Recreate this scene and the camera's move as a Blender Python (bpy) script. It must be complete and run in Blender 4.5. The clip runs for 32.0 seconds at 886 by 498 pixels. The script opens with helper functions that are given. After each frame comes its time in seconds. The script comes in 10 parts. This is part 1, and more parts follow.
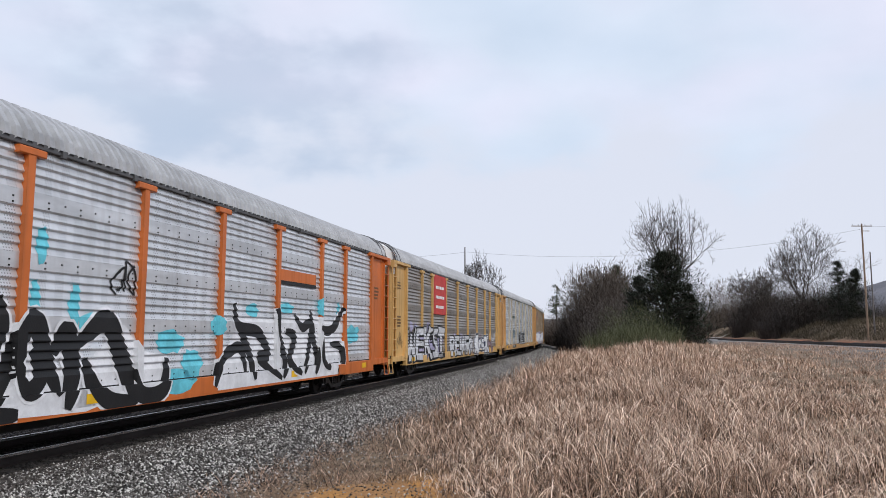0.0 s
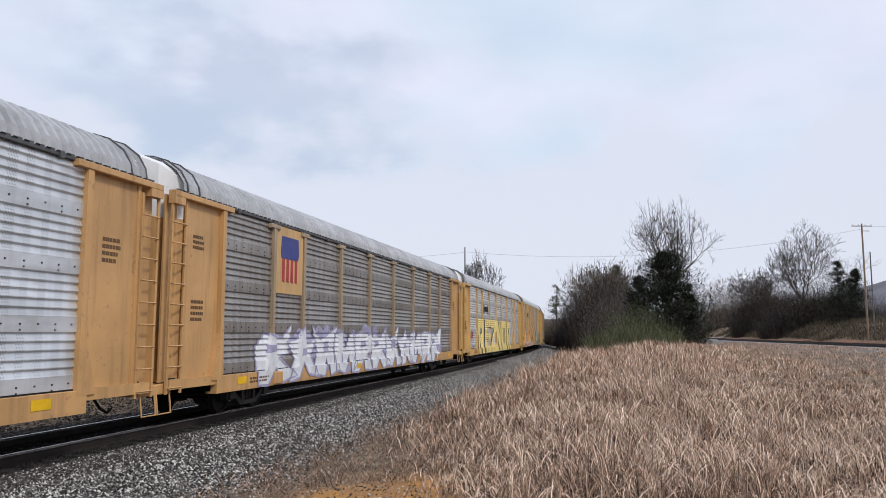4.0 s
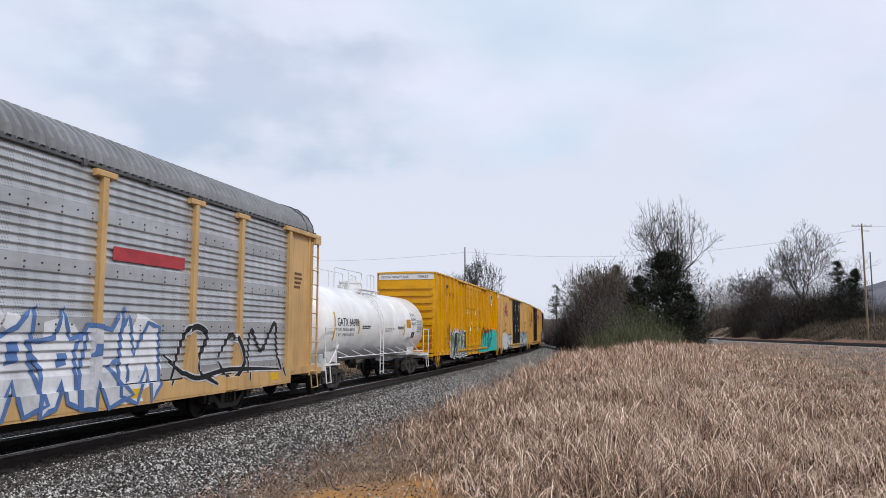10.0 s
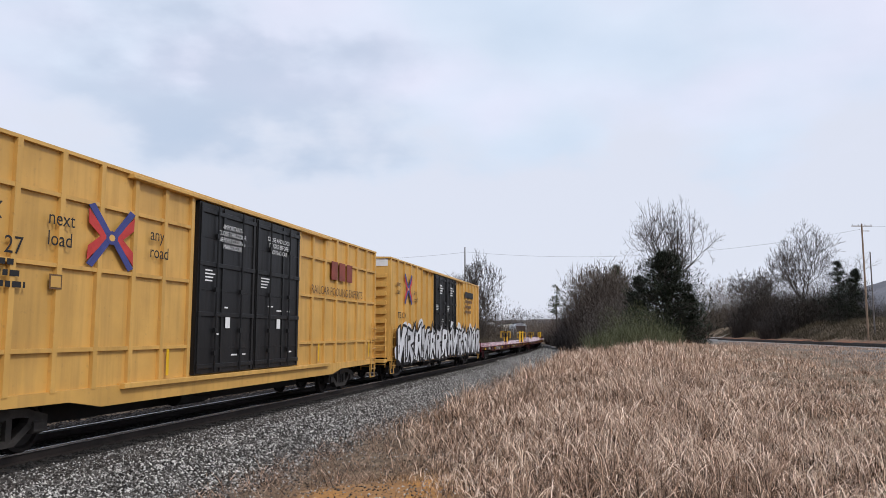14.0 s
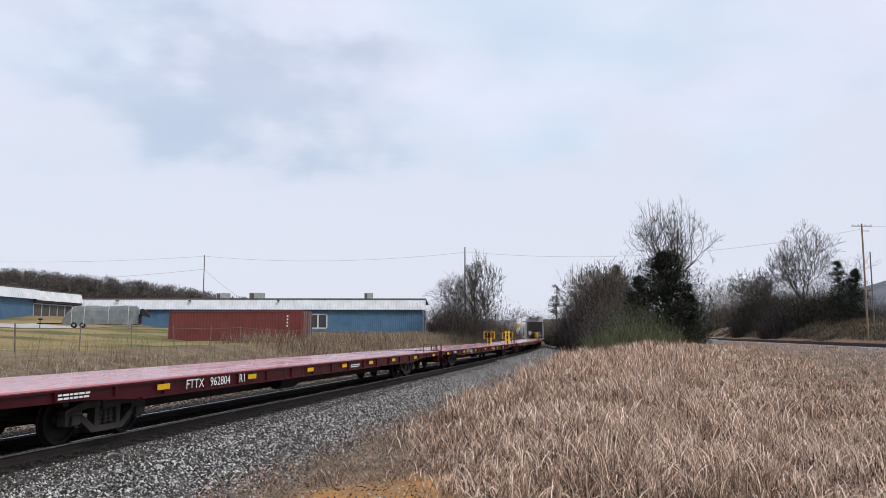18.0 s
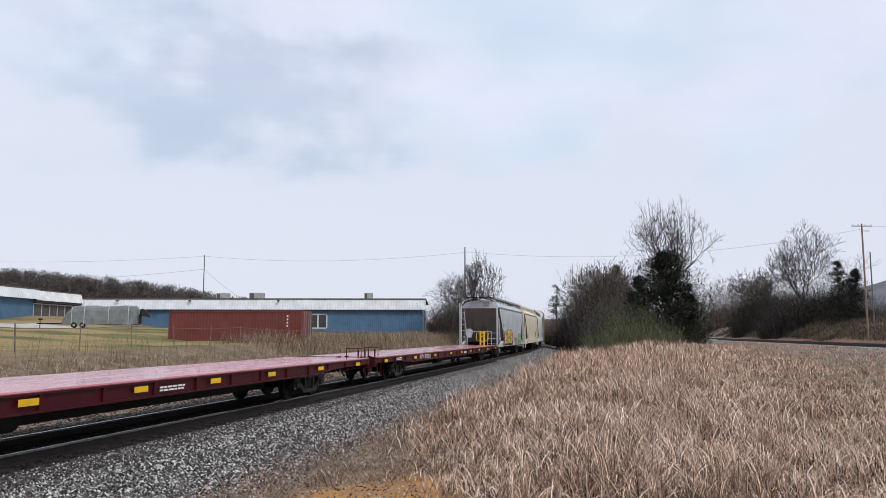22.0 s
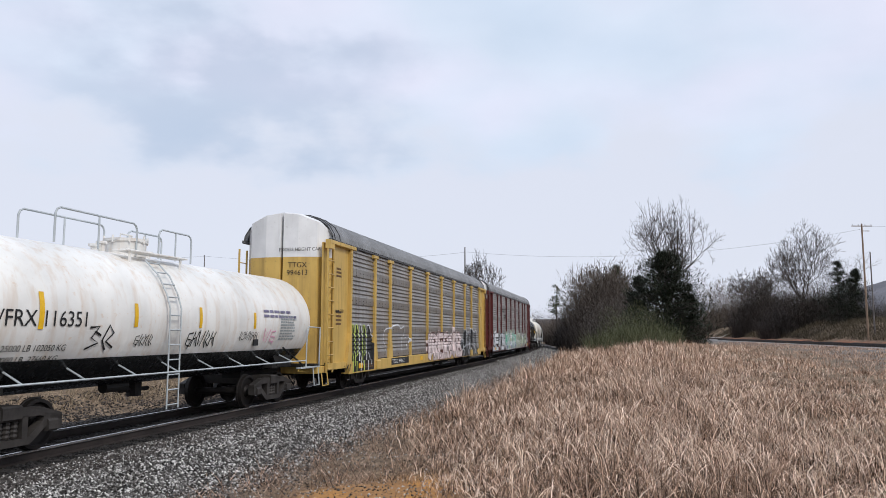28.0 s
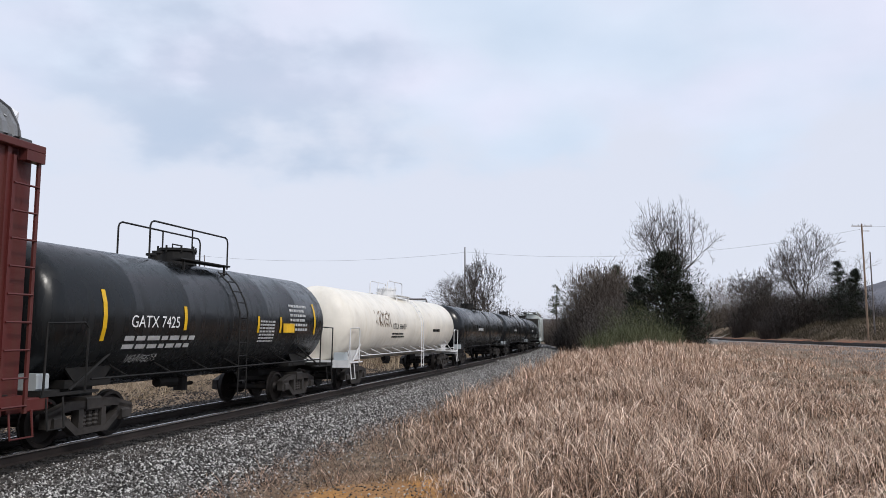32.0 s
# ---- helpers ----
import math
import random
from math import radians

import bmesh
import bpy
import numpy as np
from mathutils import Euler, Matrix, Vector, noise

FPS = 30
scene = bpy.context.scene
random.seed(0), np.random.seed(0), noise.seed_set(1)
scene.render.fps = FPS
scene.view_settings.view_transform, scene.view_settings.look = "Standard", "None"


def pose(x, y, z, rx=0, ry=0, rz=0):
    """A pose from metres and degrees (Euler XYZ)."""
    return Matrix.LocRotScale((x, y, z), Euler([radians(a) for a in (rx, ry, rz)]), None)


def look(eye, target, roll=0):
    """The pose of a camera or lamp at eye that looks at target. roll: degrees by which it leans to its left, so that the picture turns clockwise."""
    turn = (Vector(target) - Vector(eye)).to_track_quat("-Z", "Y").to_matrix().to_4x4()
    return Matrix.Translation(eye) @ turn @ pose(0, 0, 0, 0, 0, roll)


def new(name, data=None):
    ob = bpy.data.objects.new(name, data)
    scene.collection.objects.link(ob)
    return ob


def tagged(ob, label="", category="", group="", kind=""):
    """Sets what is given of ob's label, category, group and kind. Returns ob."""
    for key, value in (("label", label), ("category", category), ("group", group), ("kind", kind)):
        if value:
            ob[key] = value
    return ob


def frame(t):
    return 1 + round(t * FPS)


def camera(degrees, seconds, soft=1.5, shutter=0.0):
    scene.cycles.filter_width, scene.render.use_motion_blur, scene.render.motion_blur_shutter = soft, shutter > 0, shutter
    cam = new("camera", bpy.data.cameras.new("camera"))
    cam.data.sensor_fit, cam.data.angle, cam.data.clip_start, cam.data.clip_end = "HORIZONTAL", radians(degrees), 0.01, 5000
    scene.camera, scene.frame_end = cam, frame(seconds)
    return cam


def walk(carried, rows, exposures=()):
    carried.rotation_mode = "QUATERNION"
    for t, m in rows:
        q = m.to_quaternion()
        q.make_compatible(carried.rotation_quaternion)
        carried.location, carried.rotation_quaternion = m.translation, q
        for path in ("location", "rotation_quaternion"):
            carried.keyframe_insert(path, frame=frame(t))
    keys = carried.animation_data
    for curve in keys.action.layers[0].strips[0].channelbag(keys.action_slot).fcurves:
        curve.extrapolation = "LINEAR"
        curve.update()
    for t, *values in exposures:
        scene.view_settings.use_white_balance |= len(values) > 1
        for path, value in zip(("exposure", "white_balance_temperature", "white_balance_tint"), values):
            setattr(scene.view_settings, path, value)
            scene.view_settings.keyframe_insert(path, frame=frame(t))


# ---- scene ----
# World: metres, top of rail at z = 0, the camera stands beside the track and looks along +y.
cam = camera(60.6, 32.0, soft=0.6)
EYE = (0.0, 0.0, 1.946)
AIM = pose(*EYE, 90 + math.degrees(0.1103), 0, 0) @ pose(0, 0, 0, 0, 0, 0.066)
walk(cam, [(0, AIM), (32, AIM)], exposures=[(0, 0.3), (32, 0.3)])

# ---- light: bright overcast sky, sun veiled by cloud ----
SUN_ELEV, SUN_AZ = 42.0, 140.0
world = bpy.data.worlds.new("sky")
scene.world = world
world.use_nodes = True
wn, wl = world.node_tree.nodes, world.node_tree.links
wn.clear()


def wnode(kind, **kw):
    n = wn.new(kind)
    for k, v in kw.items():
        n.inputs[k].default_value = v
    return n


sky = wn.new("ShaderNodeTexSky")
sky.sky_type, sky.sun_disc = "NISHITA", False
sky.sun_elevation, sky.sun_rotation = radians(SUN_ELEV), radians(SUN_AZ)
sky.dust_density, sky.air_density = 2.0, 1.0
tc = wn.new("ShaderNodeTexCoord")
squash = wn.new("ShaderNodeMapping")
squash.inputs["Scale"].default_value = (1.0, 1.0, 1.9)
squash.inputs["Location"].default_value = (4.31, 2.2, 0.35)
wl.new(tc.outputs["Generated"], squash.inputs["Vector"])
big = wnode("ShaderNodeTexNoise", Scale=2.6, Detail=2.5, Roughness=0.45)
fine = wnode("ShaderNodeTexNoise", Scale=7.0, Detail=5.0, Roughness=0.5)
wl.new(squash.outputs[0], big.inputs["Vector"])
wl.new(squash.outputs[0], fine.inputs["Vector"])
veil = wn.new("ShaderNodeValToRGB")
veil.color_ramp.elements[0].position, veil.color_ramp.elements[1].position = 0.36, 0.62
veil.color_ramp.elements[0].color = (0.60, 0.71, 0.86, 1)
veil.color_ramp.elements[1].color = (0.77, 0.775, 0.92, 1)
e = veil.color_ramp.elements.new(0.48)
e.color = (0.68, 0.765, 0.90, 1)
wl.new(big.outputs["Fac"], veil.inputs["Fac"])
wisp = wn.new("ShaderNodeValToRGB")
wisp.color_ramp.elements[0].position, wisp.color_ramp.elements[1].position = 0.3, 0.7
wisp.color_ramp.elements[0].color = (0.94, 0.95, 0.96, 1)
wisp.color_ramp.elements[1].color = (1.04, 1.03, 1.03, 1)
wl.new(fine.outputs["Fac"], wisp.inputs["Fac"])
cloud = wn.new("ShaderNodeMixRGB")
cloud.blend_type = "MULTIPLY"
cloud.inputs[0].default_value = 1.0
wl.new(veil.outputs[0], cloud.inputs[1])
wl.new(wisp.outputs[0], cloud.inputs[2])
# a grey bank of cloud over the lawn side, and an even pale layer towards the horizon
wob = wn.new("ShaderNodeMixRGB")
wob.blend_type = "ADD"
wob.inputs[0].default_value = 0.34
wl.new(tc.outputs["Generated"], wob.inputs[1])
wl.new(fine.outputs["Color"], wob.inputs[2])
bank = wn.new("ShaderNodeMapping")
bank.inputs["Scale"].default_value = (3.5, 1.2, 8.4)
bank.inputs["Location"].default_value = (0.263 * 3.5 - 0.6, -0.921 * 1.2 - 0.2, -0.288 * 8.4 - 1.43)
wl.new(wob.outputs[0], bank.inputs["Vector"])
ball = wn.new("ShaderNodeTexGradient")
ball.gradient_type = "SPHERICAL"
wl.new(bank.outputs[0], ball.inputs["Vector"])
soft_ = wn.new("ShaderNodeValToRGB")
soft_.color_ramp.interpolation = "EASE"
soft_.color_ramp.elements[0].position, soft_.color_ramp.elements[1].position = 0.0, 0.7
soft_.color_ramp.elements[0].color, soft_.color_ramp.elements[1].color = (0, 0, 0, 1), (0.62, 0.62, 0.62, 1)
wl.new(ball.outputs["Fac"], soft_.inputs["Fac"])
grey_bank = wn.new("ShaderNodeMixRGB")
grey_bank.inputs[2].default_value = (0.46, 0.535, 0.685, 1)
wl.new(soft_.outputs[0], grey_bank.inputs[0])
wl.new(cloud.outputs[0], grey_bank.inputs[1])
hgt_ = wn.new("ShaderNodeSeparateXYZ")
wl.new(wob.outputs[0], hgt_.inputs[0])
low = wn.new("ShaderNodeValToRGB")
low.color_ramp.interpolation = "EASE"
low.color_ramp.elements[0].position, low.color_ramp.elements[1].position = 0.34, 0.46
low.color_ramp.elements[0].color, low.color_ramp.elements[1].color = (1, 1, 1, 1), (0, 0, 0, 1)
wl.new(hgt_.outputs["Z"], low.inputs["Fac"])
layer = wn.new("ShaderNodeMixRGB")
layer.inputs[2].default_value = (0.70, 0.735, 0.845, 1)
wl.new(low.outputs[0], layer.inputs[0])
wl.new(grey_bank.outputs[0], layer.inputs[1])
blue = wnode("ShaderNodeBackground", Strength=0.10)
wl.new(sky.outputs[0], blue.inputs["Color"])
grey = wnode("ShaderNodeBackground", Strength=0.88)
wl.new(layer.outputs[0], grey.inputs["Color"])
both = wn.new("ShaderNodeMixShader")
both.inputs[0].default_value = 0.93
wl.new(blue.outputs[0], both.inputs[1])
wl.new(grey.outputs[0], both.inputs[2])
out = wn.new("ShaderNodeOutputWorld")
wl.new(both.outputs[0], out.inputs["Surface"])

sun_data = bpy.data.lights.new("sun", "SUN")
sun_data.energy, sun_data.angle, sun_data.color = 1.5, radians(10), (1.0, 0.96, 0.9)
sun = new("sun", sun_data)
az, el = radians(SUN_AZ), radians(SUN_ELEV)
sun_dir = Vector((math.sin(az) * math.cos(el), math.cos(az) * math.cos(el), math.sin(el)))
sun.matrix_world = look((0, 0, 60), Vector((0, 0, 60)) - sun_dir)


# ---- materials ----
class Nodes:
    """A small builder of node materials on object or world coordinates."""

    def __init__(self, name, space="Object"):
        self.m = bpy.data.materials.new(name)
        self.m.use_nodes = True
        self.t = self.m.node_tree
        self.b = self.t.nodes["Principled BSDF"]
        if space == "World":
            g = self.t.nodes.new("ShaderNodeNewGeometry")
            self.co = g.outputs["Position"]
        else:
            self.co = self.t.nodes.new("ShaderNodeTexCoord").outputs["Object"]

    def link(self, a, b):
        self.t.links.new(a, b)

    def node(self, kind, **kw):
        n = self.t.nodes.new(kind)
        for k, v in kw.items():
            n.inputs[k].default_value = v
        return n

    def scaled(self, v, jitter=True):
        n = self.t.nodes.new("ShaderNodeMapping")
        n.inputs["Scale"].default_value = v
        self.link(self.co, n.inputs["Vector"])
        if jitter:
            o = self.t.nodes.new("ShaderNodeObjectInfo")
            k = self.t.nodes.new("ShaderNodeMath")
            k.operation = "MULTIPLY"
            k.inputs[1].default_value = 37.0
            self.link(o.outputs["Random"], k.inputs[0])
            c = self.t.nodes.new("ShaderNodeCombineXYZ")
            for i in range(3):
                self.link(k.outputs[0], c.inputs[i])
            self.link(c.outputs[0], n.inputs["Location"])
        return n.outputs[0]

    def noise(self, scale, stretch=(1, 1, 1), detail=4.0, rough=0.55, lo=0.35, hi=0.65, jitter=True):
        n = self.node("ShaderNodeTexNoise", Scale=scale, Detail=detail, Roughness=rough)
        self.link(self.scaled(stretch, jitter), n.inputs["Vector"])
        r = self.node("ShaderNodeMapRange")
        r.inputs["From Min"].default_value, r.inputs["From Max"].default_value = lo, hi
        self.link(n.outputs["Fac"], r.inputs["Value"])
        return r.outputs[0]

    def mix(self, fac, a, b, blend="MIX", amount=1.0):
        n = self.t.nodes.new("ShaderNodeMixRGB")
        n.blend_type = blend
        if isinstance(fac, (int, float)):
            n.inputs[0].default_value = fac
        elif amount != 1.0:
            k = self.t.nodes.new("ShaderNodeMath")
            k.operation = "MULTIPLY"
            k.inputs[1].default_value = amount
            self.link(fac, k.inputs[0])
            self.link(k.outputs[0], n.inputs[0])
        else:
            self.link(fac, n.inputs[0])
        for i, c in ((1, a), (2, b)):
            if isinstance(c, (tuple, list)):
                n.inputs[i].default_value = (*c[:3], 1)
            else:
                self.link(c, n.inputs[i])
        return n.outputs[0]

    def bump(self, h, strength=0.3, dist=0.02):
        n = self.node("ShaderNodeBump", Strength=strength, Distance=dist)
        self.link(h, n.inputs["Height"])
        self.link(n.outputs[0], self.b.inputs["Normal"])

    def done(self, color, rough=0.6, metal=0.0, spec=0.4):
        if isinstance(color, (tuple, list)):
            self.b.inputs["Base Color"].default_value = (*color[:3], 1)
        else:
            self.link(color, self.b.inputs["Base Color"])
        if isinstance(rough, (int, float)):
            self.b.inputs["Roughness"].default_value = rough
        else:
            self.link(rough, self.b.inputs["Roughness"])
        self.b.inputs["Metallic"].default_value = metal
        self.b.inputs["Specular IOR Level"].default_value = spec
        return self.m


def tint(c, k):
    return tuple(min(1.0, v * k) for v in c)


def paint(name, color, dirt=0.45, grime=(0.10, 0.075, 0.055), rough=0.5, streak=0.5):
    """Weathered car paint: fading, vertical dirt streaks and rust specks."""
    n = Nodes(name)
    base = n.mix(n.noise(0.8, detail=5), tint(color, 0.86), tint(color, 1.08))
    run = n.noise(1.6, (3.2, 3.2, 0.22), detail=5, lo=0.5, hi=0.78)
    c = n.mix(run, base, grime, amount=dirt * streak * 1.6)
    spot = n.noise(9.0, detail=6, lo=0.62, hi=0.75)
    c = n.mix(spot, c, tint(grime, 1.2), amount=dirt * 0.8)
    n.bump(n.noise(14.0, detail=5), 0.12, 0.004)
    rg = n.node("ShaderNodeMapRange")
    rg.inputs["To Min"].default_value, rg.inputs["To Max"].default_value = rough - 0.1, rough + 0.2
    n.link(run, rg.inputs["Value"])
    return n.done(c, rg.outputs[0], 0.0, 0.3)


def galvanised(name, tone=0.36, rust=0.12, cast=(1.0, 1.02, 1.05), warm=(0.20, 0.15, 0.11)):
    """Zinc-coated steel sheet with rows of small holes, streaks and staining."""
    n = Nodes(name)
    col = tuple(tone * k for k in cast)
    base = n.mix(n.noise(1.1, (0.6, 1, 2.5), detail=6), tint(col, 0.82), tint(col, 1.14))
    run = n.noise(1.5, (4.5, 4.5, 0.25), detail=6, lo=0.48, hi=0.75)
    c = n.mix(run, base, warm, amount=min(1.0, rust * 2.2))
    c = n.mix(n.noise(0.35, detail=4, lo=0.45, hi=0.7), c, warm, amount=rust)
    grid = n.t.nodes.new("ShaderNodeVectorMath")
    grid.operation = "FRACTION"
    n.link(n.scaled((1 / 0.055, 0.0, 1 / 0.0483), False), grid.inputs[0])
    far = n.t.nodes.new("ShaderNodeVectorMath")
    far.operation = "DISTANCE"
    far.inputs[1].default_value = (0.5, 0.0, 0.5)
    n.link(grid.outputs[0], far.inputs[0])
    hole = n.node("ShaderNodeMapRange")
    hole.inputs["From Min"].default_value, hole.inputs["From Max"].default_value = 0.30, 0.18
    n.link(far.outputs["Value"], hole.inputs["Value"])
    sep_ = n.t.nodes.new("ShaderNodeSeparateXYZ")
    n.link(n.co, sep_.inputs[0])
    lvl = n.t.nodes.new("ShaderNodeMath")
    lvl.operation = "MULTIPLY_ADD"
    lvl.inputs[1].default_value, lvl.inputs[2].default_value = 1 / 0.965, -0.99 / 0.965
    n.link(sep_.outputs["Z"], lvl.inputs[0])
    frac = n.t.nodes.new("ShaderNodeMath")
    frac.operation = "FRACT"
    n.link(lvl.outputs[0], frac.inputs[0])
    band_ = n.t.nodes.new("ShaderNodeMath")
    band_.operation = "GREATER_THAN"
    band_.inputs[1].default_value = 0.25
    n.link(frac.outputs[0], band_.inputs[0])
    # the holes stand in upright groups with plain sheet between them
    cols = n.t.nodes.new("ShaderNodeMath")
    cols.operation = "MULTIPLY"
    cols.inputs[1].default_value = 1 / 0.372
    n.link(sep_.outputs["X"], cols.inputs[0])
    colf = n.t.nodes.new("ShaderNodeMath")
    colf.operation = "FRACT"
    n.link(cols.outputs[0], colf.inputs[0])
    patch = n.t.nodes.new("ShaderNodeMath")
    patch.operation = "LESS_THAN"
    patch.inputs[1].default_value = 0.5
    n.link(colf.outputs[0], patch.inputs[0])
    patch = patch.outputs[0]
    band = n.t.nodes.new("ShaderNodeMath")
    band.operation = "MULTIPLY"
    n.link(band_.outputs[0], band.inputs[0])
    n.link(patch, band.inputs[1])
    band = band.outputs[0]
    k = n.t.nodes.new("ShaderNodeMath")
    k.operation = "MULTIPLY"
    n.link(hole.outputs[0], k.inputs[0])
    n.link(band, k.inputs[1])
    c = n.mix(k.outputs[0], c, (0.03, 0.03, 0.03), amount=0.62)
    n.bump(n.noise(22.0, detail=4), 0.1, 0.003)
    return n.done(c, 0.42, 0.6, 0.4)


def plain(name, color, rough=0.6, metal=0.0, vary=0.16, scale=3.0, bump=0.15, dist=0.006, space="Object"):
    n = Nodes(name, space)
    c = n.mix(n.noise(scale, detail=6, jitter=space == "Object"), tint(color, 1 - vary), tint(color, 1 + vary))
    c = n.mix(n.noise(scale * 7, detail=4, lo=0.45, hi=0.75, jitter=space == "Object"), c, tint(color, 0.6), amount=vary * 1.6)
    n.bump(n.noise(scale * 12, detail=5, jitter=space == "Object"), bump, dist)
    return n.done(c, rough, metal)


def stuff_mat(name, colors, rough=0.8, trans=0.0):
    """Blades, twigs and stones: each loose piece takes its own tone."""
    n = Nodes(name, "World")
    g = n.t.nodes.new("ShaderNodeNewGeometry")
    r = n.t.nodes.new("ShaderNodeValToRGB")
    r.color_ramp.elements[0].color = (*colors[0], 1)
    r.color_ramp.elements[1].color = (*colors[-1], 1)
    for i, c in enumerate(colors[1:-1]):
        r.color_ramp.elements.new((i + 1) / (len(colors) - 1)).color = (*c, 1)
    n.link(g.outputs["Random Per Island"], r.inputs["Fac"])
    c = n.mix(n.noise(0.35, detail=4, jitter=False), r.outputs[0], tint(colors[len(colors) // 2], 0.7), amount=0.22)
    return n.done(c, rough, 0.0, 0.25)


M = {}
M["orange"] = paint("orange_paint", (0.55, 0.14, 0.03), 0.4)
M["buff"] = paint("buff_paint", (0.60, 0.37, 0.14), 0.4)
M["tan"] = paint("tan_paint", (0.56, 0.35, 0.15), 0.4)
M["tan_end"] = paint("orange_tan_paint", (0.54, 0.31, 0.13), 0.55)
M["tan_worn"] = paint("worn_pale_tan_paint", (0.47, 0.42, 0.33), 0.5)
M["tan_brown"] = paint("browned_tan_paint", (0.36, 0.27, 0.18), 0.5)
M["yellow_rack"] = paint("rack_yellow_paint", (0.58, 0.385, 0.11), 0.45)
M["maroon"] = paint("maroon_paint", (0.10, 0.022, 0.02), 0.4)
M["yellow"] = paint("box_yellow_paint", (0.66, 0.325, 0.003), 0.22, rough=0.36)
M["box_buff"] = paint("box_buff_paint", (0.62, 0.36, 0.10), 0.3)
M["box_cream"] = paint("box_cream_paint", (0.63, 0.40, 0.15), 0.36)
M["black_door"] = paint("black_door_paint", (0.010, 0.010, 0.011), 0.2, (0.07, 0.06, 0.05))
M["tank_white"] = paint("tank_white_paint", (0.80, 0.80, 0.80), 0.16, (0.34, 0.24, 0.15), 0.38)
M["tank_rust"] = paint("stained_white_paint", (0.80, 0.79, 0.76), 0.5, (0.48, 0.27, 0.10), 0.4)
M["tank_cream"] = paint("cream_tank_paint", (0.82, 0.77, 0.68), 0.25, (0.45, 0.36, 0.2), 0.45)
M["tank_black"] = paint("tank_black_paint", (0.009, 0.0105, 0.012), 0.2, (0.035, 0.033, 0.03), 0.33)
M["hop_grey"] = paint("hopper_grey_paint", (0.46, 0.50, 0.52), 0.35, (0.16, 0.14, 0.12))
M["hop_tan"] = paint("hopper_cream_paint", (0.752, 0.661, 0.493), 0.35, (0.30, 0.21, 0.12))
M["hop_white"] = paint("hopper_white_paint", (0.66, 0.70, 0.68), 0.2, (0.3, 0.26, 0.2))
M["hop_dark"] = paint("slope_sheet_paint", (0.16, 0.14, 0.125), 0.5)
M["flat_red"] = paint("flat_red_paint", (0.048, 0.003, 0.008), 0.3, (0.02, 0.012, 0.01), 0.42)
M["white"] = paint("white_paint", (0.74, 0.74, 0.74), 0.2)
M["zinc"] = galvanised("galvanised_sheet", 0.66, 0.08)
M["zinc_mid"] = galvanised("weathered_galvanised_sheet", 0.50, 0.08, (1.0, 1.01, 1.03))
M["zinc_dull"] = galvanised("dull_galvanised_sheet", 0.42, 0.26, (1.0, 0.97, 0.93))
M["zinc_brown"] = galvanised("browned_galvanised_sheet", 0.34, 0.36, (1.0, 0.94, 0.88))
M["brand_red"] = plain("faded_red_emblem", (0.22, 0.05, 0.035), 0.6, 0, 0.2, 3.0)
M["ink_dark_green"] = plain("dark_green_lettering", (0.03, 0.06, 0.05), 0.6, 0, 0.2, 3.0)
M["roof_zinc"] = plain("roof_zinc", (0.40, 0.405, 0.42), 0.5, 0.2, 0.2, 1.2)
M["roof_dark"] = plain("roof_zinc_dark", (0.22, 0.225, 0.235), 0.55, 0.2, 0.2, 1.2)
M["chord_grey"] = plain("dull_grey_steel", (0.10, 0.10, 0.105), 0.6, 0.2, 0.2, 1.5)
M["steel_dark"] = plain("dark_steel", (0.013, 0.012, 0.0115), 0.75, 0.1, 0.3, 2.0)
M["truck"] = plain("dusty_cast_steel", (0.042, 0.037, 0.034), 0.62, 0.15, 0.35, 2.5)
M["wheel"] = plain("wheel_steel", (0.017, 0.014, 0.013), 0.6, 0.4, 0.3, 2.0)
M["tread"] = plain("wheel_tread", (0.35, 0.34, 0.33), 0.3, 0.9, 0.1)
M["rail_side"] = plain("rail_side_rust", (0.026, 0.019, 0.017), 0.8, 0.1, 0.25, 2.0, space="World")
M["rail_top"] = plain("rail_running_face", (0.45, 0.45, 0.46), 0.25, 0.9, 0.08, space="World")
M["tie"] = plain("creosoted_timber", (0.028, 0.024, 0.022), 0.9, 0, 0.3, 4.0)
M["mark_yellow"] = plain("reflective_yellow", (0.75, 0.44, 0.01), 0.4, 0, 0.12)
M["hand_yellow"] = plain("handrail_yellow", (0.72, 0.45, 0.02), 0.5, 0, 0.1)
M["ink_black"] = plain("black_lettering", (0.014, 0.014, 0.015), 0.6, 0, 0.1)
M["ink_white"] = plain("white_lettering", (0.78, 0.78, 0.78), 0.6, 0, 0.08)
M["ink_dark_brown"] = plain("brown_lettering", (0.13, 0.07, 0.03), 0.6, 0, 0.1)
M["ink_red"] = plain("red_lettering", (0.50, 0.045, 0.04), 0.6, 0, 0.15)
M["ink_blue"] = plain("blue_lettering", (0.05, 0.06, 0.22), 0.6, 0, 0.15)
M["spray_black"] = plain("black_spray", (0.007, 0.007, 0.008), 0.55, 0, 0.3)
M["spray_white"] = plain("white_spray", (0.66, 0.67, 0.70), 0.6, 0, 0.12)
M["spray_cyan"] = plain("cyan_spray", (0.12, 0.50, 0.60), 0.6, 0, 0.2)
M["spray_teal"] = plain("teal_spray", (0.02, 0.42, 0.38), 0.6, 0, 0.15)
M["spray_yellow"] = plain("yellow_spray", (0.76, 0.60, 0.23), 0.6, 0, 0.1)
M["spray_pink"] = plain("pink_spray", (0.68, 0.36, 0.48), 0.6, 0, 0.15)
M["spray_green"] = plain("green_spray", (0.14, 0.25, 0.12), 0.6, 0, 0.3)
